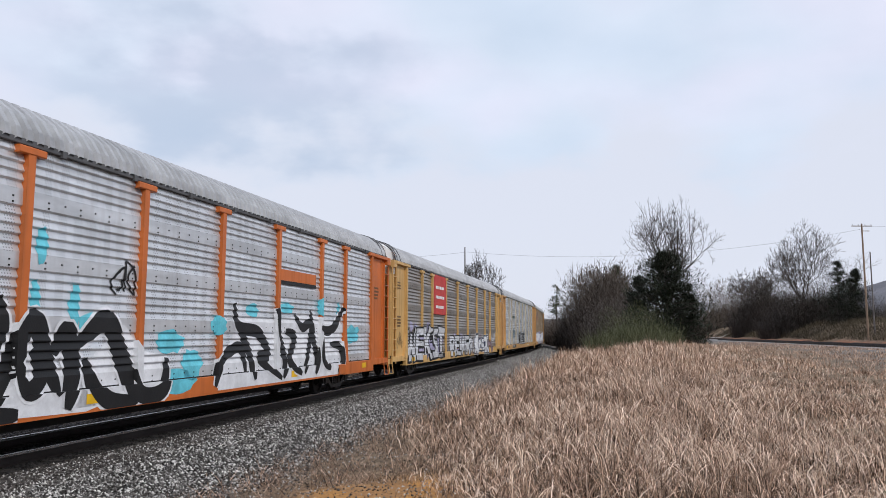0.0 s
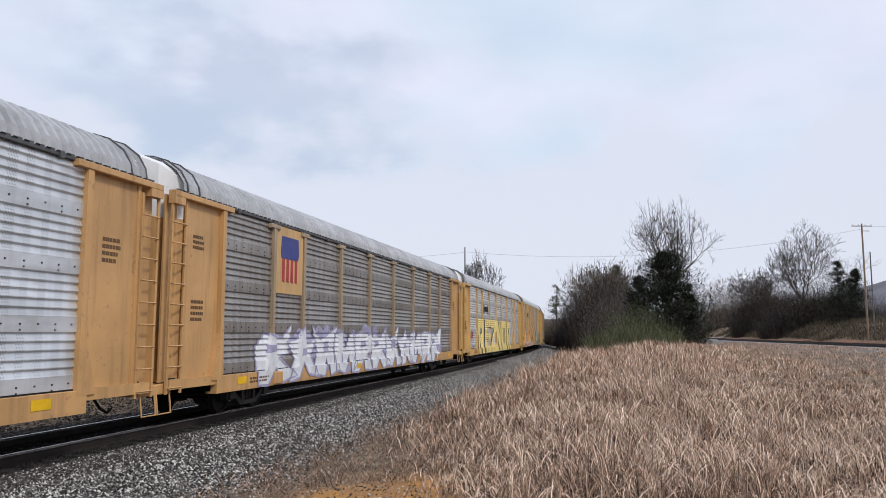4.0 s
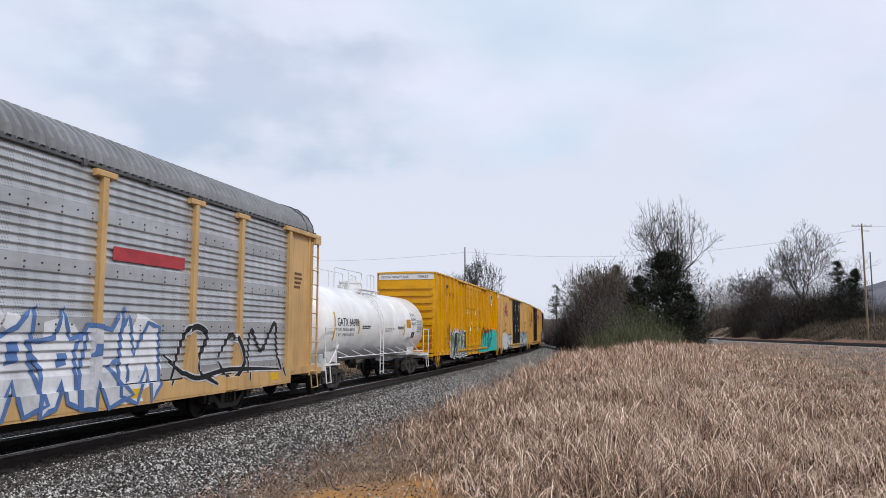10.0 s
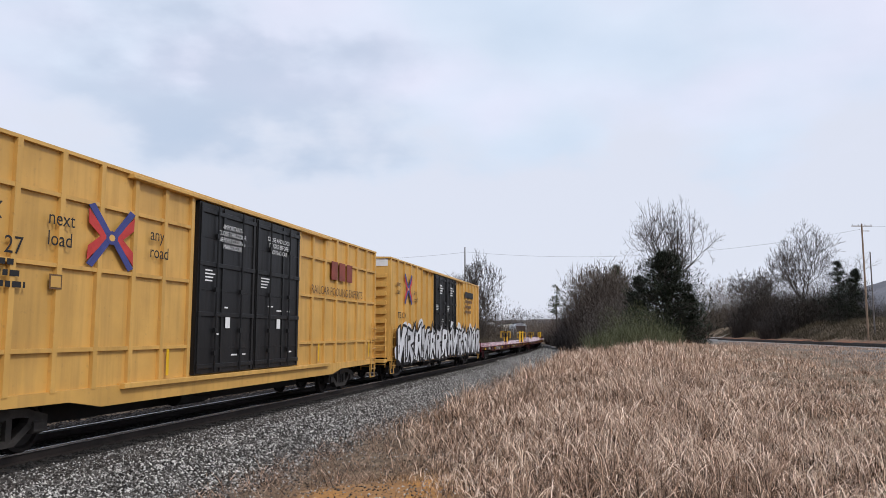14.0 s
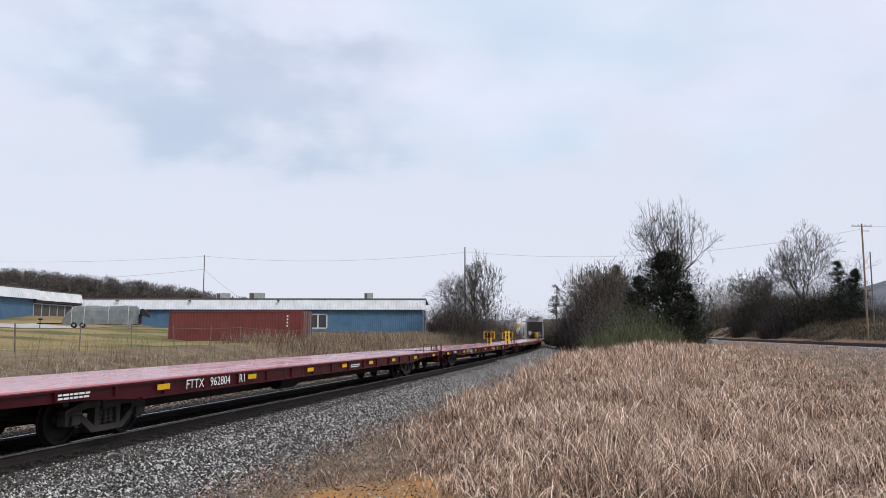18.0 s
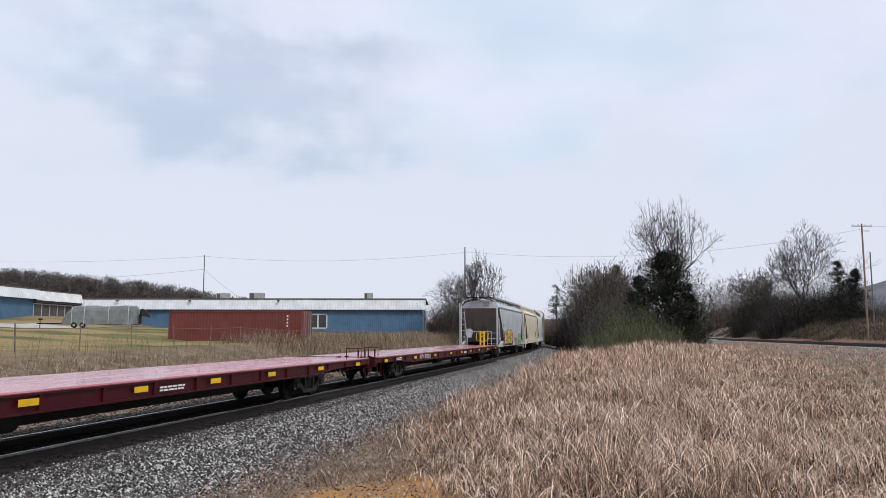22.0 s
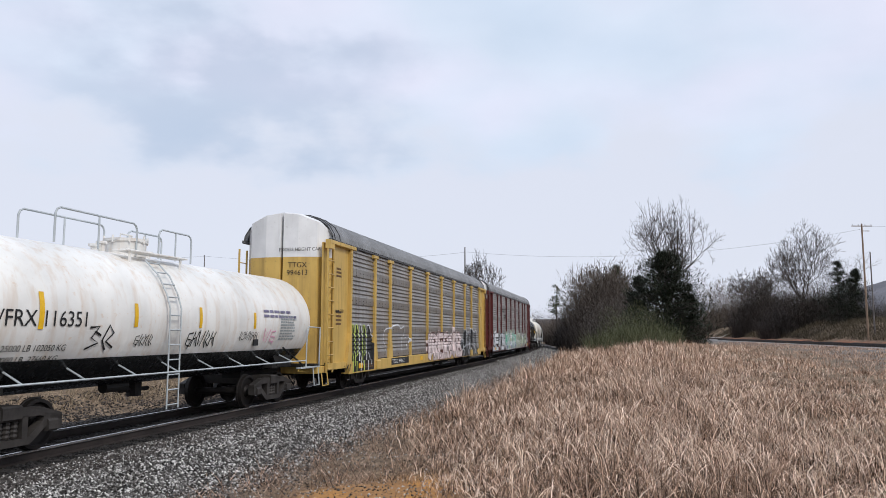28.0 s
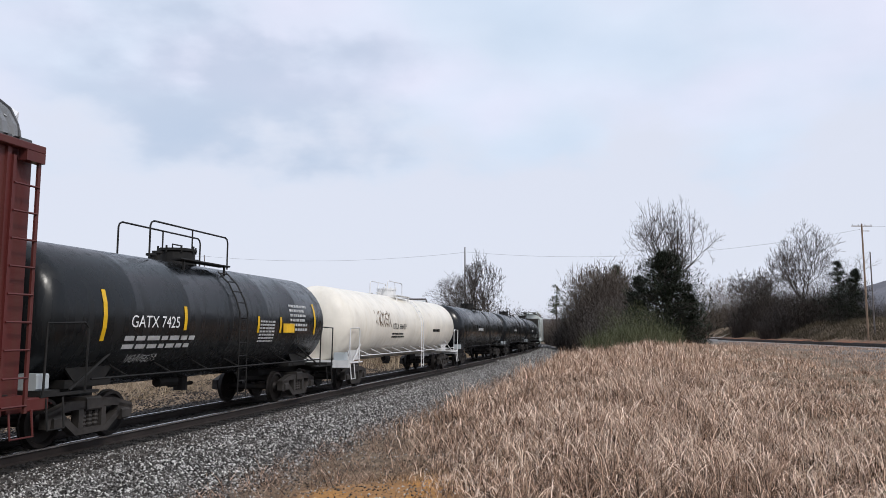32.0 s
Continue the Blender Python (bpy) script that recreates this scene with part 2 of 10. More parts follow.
M["spray_mint"] = plain("mint_spray", (0.27, 0.47, 0.39), 0.6, 0, 0.2)
M["spray_orange"] = plain("orange_spray", (0.70, 0.30, 0.10), 0.6, 0, 0.2)
M["spray_red"] = plain("red_spray", (0.40, 0.04, 0.05), 0.6, 0, 0.2)
M["spray_blue"] = plain("blue_spray", (0.08, 0.16, 0.36), 0.6, 0, 0.2)
M["spray_violet"] = plain("violet_spray", (0.34, 0.32, 0.46), 0.6, 0, 0.2)


# ---- mesh helpers ----
def mesh_of(name, verts, faces, smooth=False):
    me = bpy.data.meshes.new(name)
    me.from_pydata([tuple(v) for v in verts], [], faces)
    if smooth:
        me.polygons.foreach_set("use_smooth", [True] * len(me.polygons))
    me.materials.append(None)
    me.update()
    return me


class Shape:
    """Gathers boxes, bars and sheets into one mesh."""

    def __init__(self):
        self.v, self.f = [], []

    def add(self, verts, faces):
        k = len(self.v)
        self.v += [tuple(p) for p in verts]
        self.f += [tuple(i + k for i in f) for f in faces]
        return self

    def box(self, x0, x1, y0, y1, z0, z1, c=0.0):
        """A box; c: how far its long edges are chamfered."""
        if c <= 0:
            v = [(x, y, z) for x in (x0, x1) for y in (y0, y1) for z in (z0, z1)]
            return self.add(v, [(0, 1, 3, 2), (4, 6, 7, 5), (0, 4, 5, 1), (2, 3, 7, 6), (0, 2, 6, 4), (1, 5, 7, 3)])
        ring = [(y0 + c, z0), (y1 - c, z0), (y1, z0 + c), (y1, z1 - c), (y1 - c, z1), (y0 + c, z1), (y0, z1 - c), (y0, z0 + c)]
        return self.prism([(x0, ring), (x1, ring)])

    def prism(self, rings, cap=True):
        """Rings of (x, [(y, z), ...]) joined along x."""
        n = len(rings[0][1])
        v = [(x, y, z) for x, r in rings for y, z in r]
        f = []
        for i in range(len(rings) - 1):
            for j in range(n):
                a, b = i * n + j, i * n + (j + 1) % n
                f.append((a, a + n, b + n, b))
        if cap:
            f.append(tuple(range(n)))
            f.append(tuple(range(len(v) - 1, len(v) - n - 1, -1)))
        return self.add(v, f)

    def bar(self, a, b, r, n=5, r2=None):
        """A round bar from a to b."""
        a, b = Vector(a), Vector(b)
        d = (b - a).normalized()
        u = d.orthogonal().normalized()
        w = d.cross(u)
        r2 = r if r2 is None else r2
        v = []
        for p, q in ((a, r), (b, r2)):
            for i in range(n):
                t = 2 * math.pi * i / n
                v.append(p + (u * math.cos(t) + w * math.sin(t)) * q)
        f = [(i, (i + 1) % n, n + (i + 1) % n, n + i) for i in range(n)]
        f += [tuple(range(n - 1, -1, -1)), tuple(range(n, 2 * n))]
        return self.add(v, f)

    def path(self, pts, r, n=5):
        """A bent round rod through the points, as one tube."""
        P_ = [Vector(p) for p in pts]
        v, f, u = [], [], None
        for i, p in enumerate(P_):
            a, b = P_[max(0, i - 1)], P_[min(len(P_) - 1, i + 1)]
            d = (b - a).normalized() if (b - a).length > 1e-9 else Vector((0, 0, 1))
            u = d.orthogonal().normalized() if u is None else (u - d * u.dot(d)).normalized()
            w = d.cross(u)
            v += [p + (u * math.cos(2 * math.pi * k / n) + w * math.sin(2 * math.pi * k / n)) * r for k in range(n)]
        for i in range(len(P_) - 1):
            f += [(i * n + k, i * n + (k + 1) % n, (i + 1) * n + (k + 1) % n, (i + 1) * n + k) for k in range(n)]
        f += [tuple(range(n - 1, -1, -1)), tuple(range(len(v) - n, len(v)))]
        return self.add(v, f)

    def slab(self, outline, y0, y1):
        """An outline of (x, z) made thick between y0 and y1."""
        n = len(outline)
        v = [(x, y0, z) for x, z in outline] + [(x, y1, z) for x, z in outline]
        f = [tuple(range(n)), tuple(range(2 * n - 1, n - 1, -1))]
        f += [(i, n + i, n + (i + 1) % n, (i + 1) % n) for i in range(n)]
        return self.add(v, f)

    def mesh(self, name, smooth=False):
        me = mesh_of(name, self.v, self.f, False)
        bm = bmesh.new()
        bm.from_mesh(me)
        bmesh.ops.recalc_face_normals(bm, faces=bm.faces)
        bm.to_mesh(me)
        bm.free()
        if smooth:
            me.polygons.foreach_set("use_smooth", [True] * len(me.polygons))
        return me


def part(name, me, material, parent, label="", m=None):
    """Links a mesh as one object under a thing or a part, with its own material."""
    if isinstance(me, Shape):
        me = me.mesh(name)
    ob = new(name, me)
    if material is not None:
        if me.materials[0] is None:
            ob.material_slots[0].link = "OBJECT"
        ob.material_slots[0].material = material
    ob.parent = parent
    if m is not None:
        ob.matrix_basis = m
    if label:
        ob["label"] = label
    return ob


def thing(name, label, category, group="", kind="", m=None, me=None, material=None):
    ob = new(name, me)
    if me is not None and material is not None:
        ob.material_slots[0].link = "OBJECT"
        ob.material_slots[0].material = material
    if m is not None:
        ob.matrix_basis = m
    return tagged(ob, label, category, group, kind)


def letters(text, size, offset=0.0, align="LEFT"):
    """A flat mesh of words in the built-in font, in the x-z plane, facing -y."""
    cu = bpy.data.curves.new("lettering", "FONT")
    cu.body, cu.size, cu.offset, cu.align_x = text, size, offset, align
    cu.resolution_u = 3
    ob = bpy.data.objects.new("lettering", cu)
    me = bpy.data.meshes.new_from_object(ob)
    bpy.data.objects.remove(ob)
    bpy.data.curves.remove(cu)
    me.materials.clear()
    me.materials.append(None)
    me.transform(Matrix.Rotation(radians(90), 4, "X"))
    return me


def text(parent, words, x, z, size, material, y=-1.56, wide=1.0, name="lettering", turn=0.0, align="LEFT"):
    me = letters(words, size, 0.0, align)
    return part(name, me, material, parent, m=pose(x, y, z, 0, 0, turn) @ Matrix.Diagonal((wide, 1, 1, 1)))


def bars(parent, x, z, w, h, rows, material, y=-1.56, name="stencil", turn=0.0):
    """Small stencilling that cannot be read, as short bars."""
    sh = Shape()
    rnd = random.Random(int(x * 100 + z * 10))
    for i in range(rows):
        zz = z + h * (rows - 1 - i) / max(1, rows)
        xx = 0.0
        while xx < w * rnd.uniform(0.75, 1.0):
            k = rnd.uniform(0.06, 0.16) * w + 0.02
            sh.box(xx, min(w, xx + k), -0.0015, 0.0, zz - z, zz - z + h / rows * 0.55)
            xx += k + 0.03 * w
    ob = part(name, sh, material, parent, m=pose(x, y, z, 0, 0, turn))
    ob["kind"] = "stuff"
    return ob


# ---- the track's line: heading by curvature, arc length s along the rails ----
KNOT_S = (-20.0, 20.0, 50.0, 80.0, 110.0, 150.0, 340.0, 380.0)
KNOT_K = (0.0, -0.00006, -0.00026, -0.00144, -0.00147, -0.00167, -0.00167, 0.0)
SG = np.arange(-420.0, 760.0, 0.5)
_k = np.interp(SG, KNOT_S, KNOT_K)
_h = np.concatenate([[0], np.cumsum((_k[1:] + _k[:-1]) * 0.25)])
_i0 = int(np.argmin(abs(SG)))
HEAD = _h - _h[_i0] + 0.2317
TX = np.concatenate([[0], np.cumsum((np.sin(HEAD[1:]) + np.sin(HEAD[:-1])) * 0.25)])
TY = np.concatenate([[0], np.cumsum((np.cos(HEAD[1:]) + np.cos(HEAD[:-1])) * 0.25)])
TX, TY = TX - TX[_i0] - 10.70, TY - TY[_i0]


def at(s, off=0.0):
    """The plan place at s along the track, off metres to its right, and the heading there."""
    x, y, h = (float(np.interp(s, SG, a)) for a in (TX, TY, HEAD))
    return x + off * math.cos(h), y - off * math.sin(h), h


def nearest(x, y):
    """For plan points: s along the track and the distance to its right."""
    x, y = np.atleast_1d(x).astype(float), np.atleast_1d(y).astype(float)
    ss, ee = np.empty(x.shape), np.empty(x.shape)
    sx, sy, sh, sl = TX[::4], TY[::4], HEAD[::4], SG[::4]
    for i in range(0, len(x), 4000):
        a, b = x[i:i + 4000, None], y[i:i + 4000, None]
        j = np.argmin((a - sx) ** 2 + (b - sy) ** 2, axis=1)
        dx, dy = x[i:i + 4000] - sx[j], y[i:i + 4000] - sy[j]
        ee[i:i + 4000] = dx * np.cos(sh[j]) - dy * np.sin(sh[j])
        ss[i:i + 4000] = sl[j] + dx * np.sin(sh[j]) + dy * np.cos(sh[j])
    return ss, ee


def smooth(a, b, v):
    t = np.clip((v - a) / (b - a), 0, 1)
    return t * t * (3 - 2 * t)


# the second track, beyond the field
B0, BD = np.array((49.0, 85.0)), np.array((17.0, 109.0)) / math.hypot(17, 109)


def second(x, y):
    """Distance along the second track and to its right."""
    dx, dy = x - B0[0], y - B0[1]
    return dx * BD[0] + dy * BD[1], dx * BD[1] - dy * BD[0]


def ground_z(x, y):
    """The lie of the land."""
    x, y = np.atleast_1d(x).astype(float), np.atleast_1d(y).astype(float)
    s, e = nearest(x, y)
    a, f = second(x, y)
    right = -0.66 + 0.16 * smooth(4.2, 9.0, e) + 0.95 * smooth(18, 70, y) * smooth(5, 13, e) + 0.25 * smooth(14, 40, e)
    right = right + (0.35 - right) * smooth(-14, -3, f) * smooth(10, 30, e)
    right = right + ((0.38 + 0.14 * np.sin(a * 0.13) + 0.10 * np.sin(a * 0.41 + 1) * np.sin(a * 0.17)) * np.exp(-((f - 6.2) / 1.7) ** 2) + 3.4 * smooth(6.5, 16.0, f)) * smooth(20, 30, e) + 1.2 * smooth(10, 60, f) * smooth(20, 30, e)
    right = right + 0.5 * np.exp(-((x - 17) / 8) ** 2 - ((y - 66) / 15) ** 2)
    left = -0.7 + 1.9 * smooth(4.5, 13, -e) + 1.15 * smooth(18, 46, -e)
    left = left + 0.2 * smooth(75, 110, y) * smooth(10, 20, -e)
    left = left + 1.7 * smooth(88, 108, y) * smooth(42, 56, -x)
    z = np.where(e > 0, right, left)
    w = 0.05 * np.sin(x * 1.3 + 0.7 * np.sin(y * 0.9)) + 0.04 * np.sin(y * 1.7 + x * 0.6)
    return z + w * smooth(3.8, 6, abs(e))


# ---- ground ----
def spread(lo, hi, step, far_lo, far_hi, grow=1.22):
    a = list(np.arange(lo, hi + 0.01, step))
    d = step
    while a[-1] < far_hi:
        d *= grow
        a.append(a[-1] + d)
    d = step
    while a[0] > far_lo:
        d *= grow
        a.insert(0, a[0] - d)
    return np.array(a)


def zone_colors(me, x, y):
    s, e = nearest(x, y)
    a, f = second(x, y)
    stone = np.maximum(1 - smooth(3.6, 4.6, abs(e)), (1 - smooth(3.0, 26, -f)) * (1 - smooth(2.4, 3.5, f)) * smooth(20, 26, e))
    clay = 1.6 * np.exp(-((x + 0.95 - 0.35 * (y - 12.3)) / 1.0) ** 2 - ((y - 12.3) / 1.6) ** 2)
    clay = np.maximum(clay, smooth(2.8, 3.6, f) * (1 - smooth(7.5, 9.5, f)) * smooth(20, 26, e) * 0.75)
    lawn = smooth(10, 15, -e) * (1 - smooth(95, 120, y))
    attr = me.color_attributes.new("soil", "FLOAT_COLOR", "POINT")
    attr.data.foreach_set("color", np.stack([stone, clay, lawn, np.ones_like(x)], 1).astype(np.float32).ravel())


gx, gy = spread(-62, 78, 0.7, -2600, 2600), spread(-12, 150, 0.7, -700, 3200)
GX, GY = np.meshgrid(gx, gy)
gxf, gyf = GX.ravel(), GY.ravel()
gz = ground_z(gxf, gyf)
nx, ny = len(gx), len(gy)
gi = (np.arange(ny - 1)[:, None] * nx + np.arange(nx - 1)[None, :]).ravel()
gm = mesh_of("ground", np.stack([gxf, gyf, gz], 1), np.stack([gi, gi + 1, gi + nx + 1, gi + nx], 1).tolist(), True)
zone_colors(gm, gxf, gyf)

n = Nodes("field_soil", "World")
soil = n.t.nodes.new("ShaderNodeVertexColor")
soil.layer_name = "soil"
spl = n.t.nodes.new("ShaderNodeSeparateColor")
n.link(soil.outputs["Color"], spl.inputs[0])
thatch = n.mix(n.noise(1.6, detail=6, jitter=False), (0.15, 0.108, 0.074), (0.36, 0.27, 0.19))
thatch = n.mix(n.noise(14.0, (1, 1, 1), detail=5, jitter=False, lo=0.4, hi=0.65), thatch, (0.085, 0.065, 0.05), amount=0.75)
lawn = n.mix(n.noise(0.10, (0.5, 1.6, 1), detail=5, jitter=False, lo=0.47, hi=0.64), (0.37, 0.27, 0.13), (0.115, 0.135, 0.05))
lawn = n.mix(n.noise(5.0, detail=6, jitter=False), lawn, (0.20, 0.16, 0.08), amount=0.4)
c = n.mix(spl.outputs["Blue"], thatch, lawn)
clay = n.mix(n.noise(0.8, detail=6, jitter=False, lo=0.42, hi=0.6), (0.42, 0.22, 0.09), (0.72, 0.33, 0.07))
away = n.t.nodes.new("ShaderNodeSeparateXYZ")
n.link(n.co, away.inputs[0])
bank_ = n.node("ShaderNodeMapRange")
bank_.inputs["From Min"].default_value, bank_.inputs["From Max"].default_value = 40.0, 60.0
n.link(away.outputs["Y"], bank_.inputs["Value"])
red_clay = n.mix(n.noise(0.35, detail=6, jitter=False, lo=0.42, hi=0.6), (0.13, 0.085, 0.06), (0.40, 0.15, 0.085))
clay = n.mix(bank_.outputs[0], clay, red_clay)
clay = n.mix(n.noise(22.0, detail=4, jitter=False, lo=0.45, hi=0.6), clay, (0.15, 0.11, 0.08), amount=0.45)
c = n.mix(spl.outputs["Green"], c, clay)
grit = n.mix(n.noise(16.0, detail=4, jitter=False), (0.10, 0.098, 0.095), (0.30, 0.29, 0.285))
c = n.mix(spl.outputs["Red"], c, grit)
n.bump(n.noise(6.0, detail=7, jitter=False), 0.7, 0.08)
thing("ground", "rolling field of dry thatch, clay and pale lawn", "ground", kind="structure", me=gm, material=n.done(c, 0.95, 0, 0.1))


# ---- loose stones, blades and twigs ----
def raw_mesh(name, verts, loops, size):
    """A mesh of many faces with the same number of corners."""
    me = bpy.data.meshes.new(name)
    k = len(loops) // size
    me.vertices.add(len(verts))
    me.vertices.foreach_set("co", np.asarray(verts, np.float32).ravel())
    me.loops.add(len(loops))
    me.loops.foreach_set("vertex_index", np.asarray(loops, np.int32))
    me.polygons.add(k)
    me.polygons.foreach_set("loop_start", np.arange(0, k * size, size, dtype=np.int32))
    me.polygons.foreach_set("loop_total", np.full(k, size, np.int32))
    me.update(calc_edges=True)
    me.materials.append(None)
    return me


def blades(name, base, way, length, width, bend, segs=3, seed=1, taper=0.15):
    """Ribbons from base along way, drooping by bend; one mesh."""
    rs = np.random.RandomState(seed)
    N = len(base)
    way = way / np.linalg.norm(way, axis=1)[:, None]
    az = rs.uniform(0, 2 * np.pi, N)
    side = np.stack([np.cos(az), np.sin(az), np.zeros(N)], 1)
    droop = np.cross(side, np.array((0, 0, 1.0)))
    droop = np.where((droop * way).sum(1)[:, None] < 0, -droop, droop)
    V = np.empty((N, segs + 1, 2, 3))
    for i in range(segs + 1):
        t = i / segs
        p = base + way * (length * t)[:, None] + droop * (length * bend * t * t)[:, None]
        p[:, 2] -= length * bend * 0.55 * t ** 3
        w = (width * (1 - (1 - taper) * t) * 0.5)[:, None]
        V[:, i, 0], V[:, i, 1] = p - side * w, p + side * w
    idx = np.arange(N)[:, None] * (segs + 1) * 2
    L = []
    for i in range(segs):
        L.append(np.stack([idx[:, 0] + 2 * i, idx[:, 0] + 2 * i + 1, idx[:, 0] + 2 * i + 3, idx[:, 0] + 2 * i + 2], 1))
    return raw_mesh(name, V.reshape(-1, 3), np.stack(L, 1).reshape(-1), 4)


def stones(name, P, R, seed):
    """Crushed stones: squashed, skewed octahedra."""
    rs = np.random.RandomState(seed)
    N = len(P)
    D = np.array([(1, 0, 0), (0, 1, 0), (-1, 0, 0), (0, -1, 0), (0, 0, 1), (0, 0, -1)], float)
    V = D[None] * R[:, None, None] * rs.uniform(0.55, 1.25, (N, 6, 1)) + rs.normal(0, 0.2, (N, 6, 3)) * R[:, None, None]
    a = rs.uniform(0, 2 * np.pi, N)
    c, s = np.cos(a), np.sin(a)
    X = V[..., 0] * c[:, None] - V[..., 1] * s[:, None]
    Y = V[..., 0] * s[:, None] + V[..., 1] * c[:, None]
    V = np.stack([X, Y, V[..., 2] * 0.8], 2) + P[:, None]
    F = np.array([(0, 1, 4), (1, 2, 4), (2, 3, 4), (3, 0, 4), (1, 0, 5), (2, 1, 5), (3, 2, 5), (0, 3, 5)])
    return raw_mesh(name, V.reshape(-1, 3), (np.arange(N)[:, None, None] * 6 + F[None]).reshape(-1), 3)


M["ballast_stone"] = stuff_mat("crushed_stone", [(0.012, 0.0105, 0.0095), (0.038, 0.034, 0.031), (0.18, 0.168, 0.158), (0.80, 0.78, 0.75)], 0.85)
# Brown dust tone, darkened further with the cars' shade on the far side.
M["dull_stone"] = stuff_mat("dull_crushed_stone", [(0.010, 0.008, 0.007), (0.022, 0.018, 0.016), (0.055, 0.046, 0.04), (0.15, 0.132, 0.12)], 0.85)
# Near-black stones: the train's shade on them is put into the tone.
M["under_shade_stone"] = stuff_mat("shade_darkened_stone", [(0.008, 0.008, 0.008), (0.018, 0.017, 0.017), (0.04, 0.037, 0.035)], 0.7)
M["straw"] = stuff_mat("dry_broom_grass", [(0.09, 0.053, 0.035), (0.26, 0.158, 0.105), (0.50, 0.33, 0.23), (0.80, 0.58, 0.44)], 0.75)
M["straw_pale"] = stuff_mat("pale_broom_grass", [(0.52, 0.36, 0.265), (0.80, 0.60, 0.46), (0.95, 0.78, 0.64)], 0.75)
# Dark tones for dead thatch and for shade painted between the stems.
M["straw_dark"] = stuff_mat("thatch_gap_shade", [(0.025, 0.017, 0.012), (0.075, 0.05, 0.037), (0.2, 0.136, 0.1)], 0.8)
M["straw_grey"] = stuff_mat("dry_weeds", [(0.14, 0.11, 0.075), (0.33, 0.255, 0.17), (0.54, 0.43, 0.30)], 0.8)
M["green_grass"] = stuff_mat("green_shoots", [(0.05, 0.075, 0.02), (0.10, 0.13, 0.04), (0.17, 0.17, 0.07)], 0.75)
M["twig"] = stuff_mat("bare_twigs", [(0.035, 0.029, 0.026), (0.07, 0.058, 0.051), (0.13, 0.11, 0.098)], 0.85)
M["twig_red"] = stuff_mat("budding_twigs", [(0.075, 0.058, 0.046), (0.14, 0.112, 0.09), (0.23, 0.19, 0.155)], 0.85)
M["twig_mid"] = stuff_mat("brown_twigs", [(0.045, 0.036, 0.03), (0.09, 0.072, 0.06), (0.16, 0.132, 0.11)], 0.85)
# Paler than the near twigs: distance haze is put into their colour.
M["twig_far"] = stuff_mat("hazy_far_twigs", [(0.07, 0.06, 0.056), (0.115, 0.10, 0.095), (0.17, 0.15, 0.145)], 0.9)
M["bark"] = plain("grey_bark", (0.055, 0.046, 0.04), 0.9, 0, 0.3, 3.0, 0.5, 0.02)
M["needles"] = stuff_mat("cedar_needles", [(0.012, 0.018, 0.012), (0.022, 0.03, 0.018), (0.04, 0.045, 0.028)], 0.8)
M["needles_pine"] = stuff_mat("pine_needles", [(0.025, 0.04, 0.018), (0.05, 0.07, 0.03), (0.08, 0.10, 0.045)], 0.8)
M["leaf_green"] = stuff_mat("fresh_leaves", [(0.06, 0.066, 0.033), (0.105, 0.115, 0.058), (0.17, 0.17, 0.095)], 0.75)


def clumpy(x, y, rs, size, cut):
    """Keep points where a soft pattern of tufts is dense."""
    v = np.sin(x / size + 1.7 * np.sin(y / size * 0.7)) * np.sin(y / size * 1.1 + 1.3 * np.sin(x / size * 0.8))
    return rs.uniform(-1, 1, len(x)) < v + cut


# ---- the main track ----
def strip(name, profile, s0, s1, step, closed=True, end=True):
    """A cross-section of (right, up) swept along the track."""
    ss = np.arange(s0, s1 + 0.01, step)
    v, f, n_ = [], [], len(profile)
    for s in ss:
        x, y, h = at(s)
        v += [(x + o * math.cos(h), y - o * math.sin(h), z) for o, z in profile]
    m = n_ if closed else n_ - 1
    for i in range(len(ss) - 1):
        for j in range(m):
            a, b = i * n_ + j, i * n_ + (j + 1) % n_
            f.append((a, b, b + n_, a + n_))
    return mesh_of(name, v, f)


n = Nodes("ballast_fill", "World")
vor = n.node("ShaderNodeTexVoronoi", Scale=17.0)
n.link(n.co, vor.inputs["Vector"])
hue = n.t.nodes.new("ShaderNodeSeparateColor")
n.link(vor.outputs["Color"], hue.inputs[0])
c = n.mix(hue.outputs[0], (0.012, 0.012, 0.012), (0.16, 0.155, 0.15))
c = n.mix(n.noise(0.7, detail=4, jitter=False, lo=0.45, hi=0.7), c, (0.10, 0.085, 0.07), amount=0.5)
n.bump(vor.outputs["Distance"], 1.0, 0.05)
M["ballast"] = n.done(c, 0.9, 0, 0.2)
bed = strip("ballast_bed", [(-5.2, -0.95), (-3.3, -0.34), (-1.6, -0.20), (-0.66, -0.21), (0.66, -0.21), (1.65, -0.20), (2.6, -0.30), (3.75, -0.63), (3.85, -1.0)], -360, 700, 2.0, False)
bed_ob = thing("ballast_bed", "bank of grey crushed stone under the rails", "ballast", kind="structure", me=bed, material=M["ballast"])


# Strip below the cars; their shade is painted into its near-black colour.
under_shade = strip("oily_bed", [(-3.0, -0.30), (-1.6, -0.192), (-1.25, -0.192), (-0.66, -0.204), (0.66, -0.204), (1.3, -0.197), (1.6, -0.196)], -360, 700, 2.0, False)
M["under_shade_ballast"] = plain("shade_darkened_ballast", (0.016, 0.015, 0.014), 0.8, 0, 0.4, 3.0, 0.8, 0.03, "World")
thing("oily_bed", "ballast under the cars, their shade put into its near-black colour", "ballast", kind="structure", me=under_shade, material=M["under_shade_ballast"])


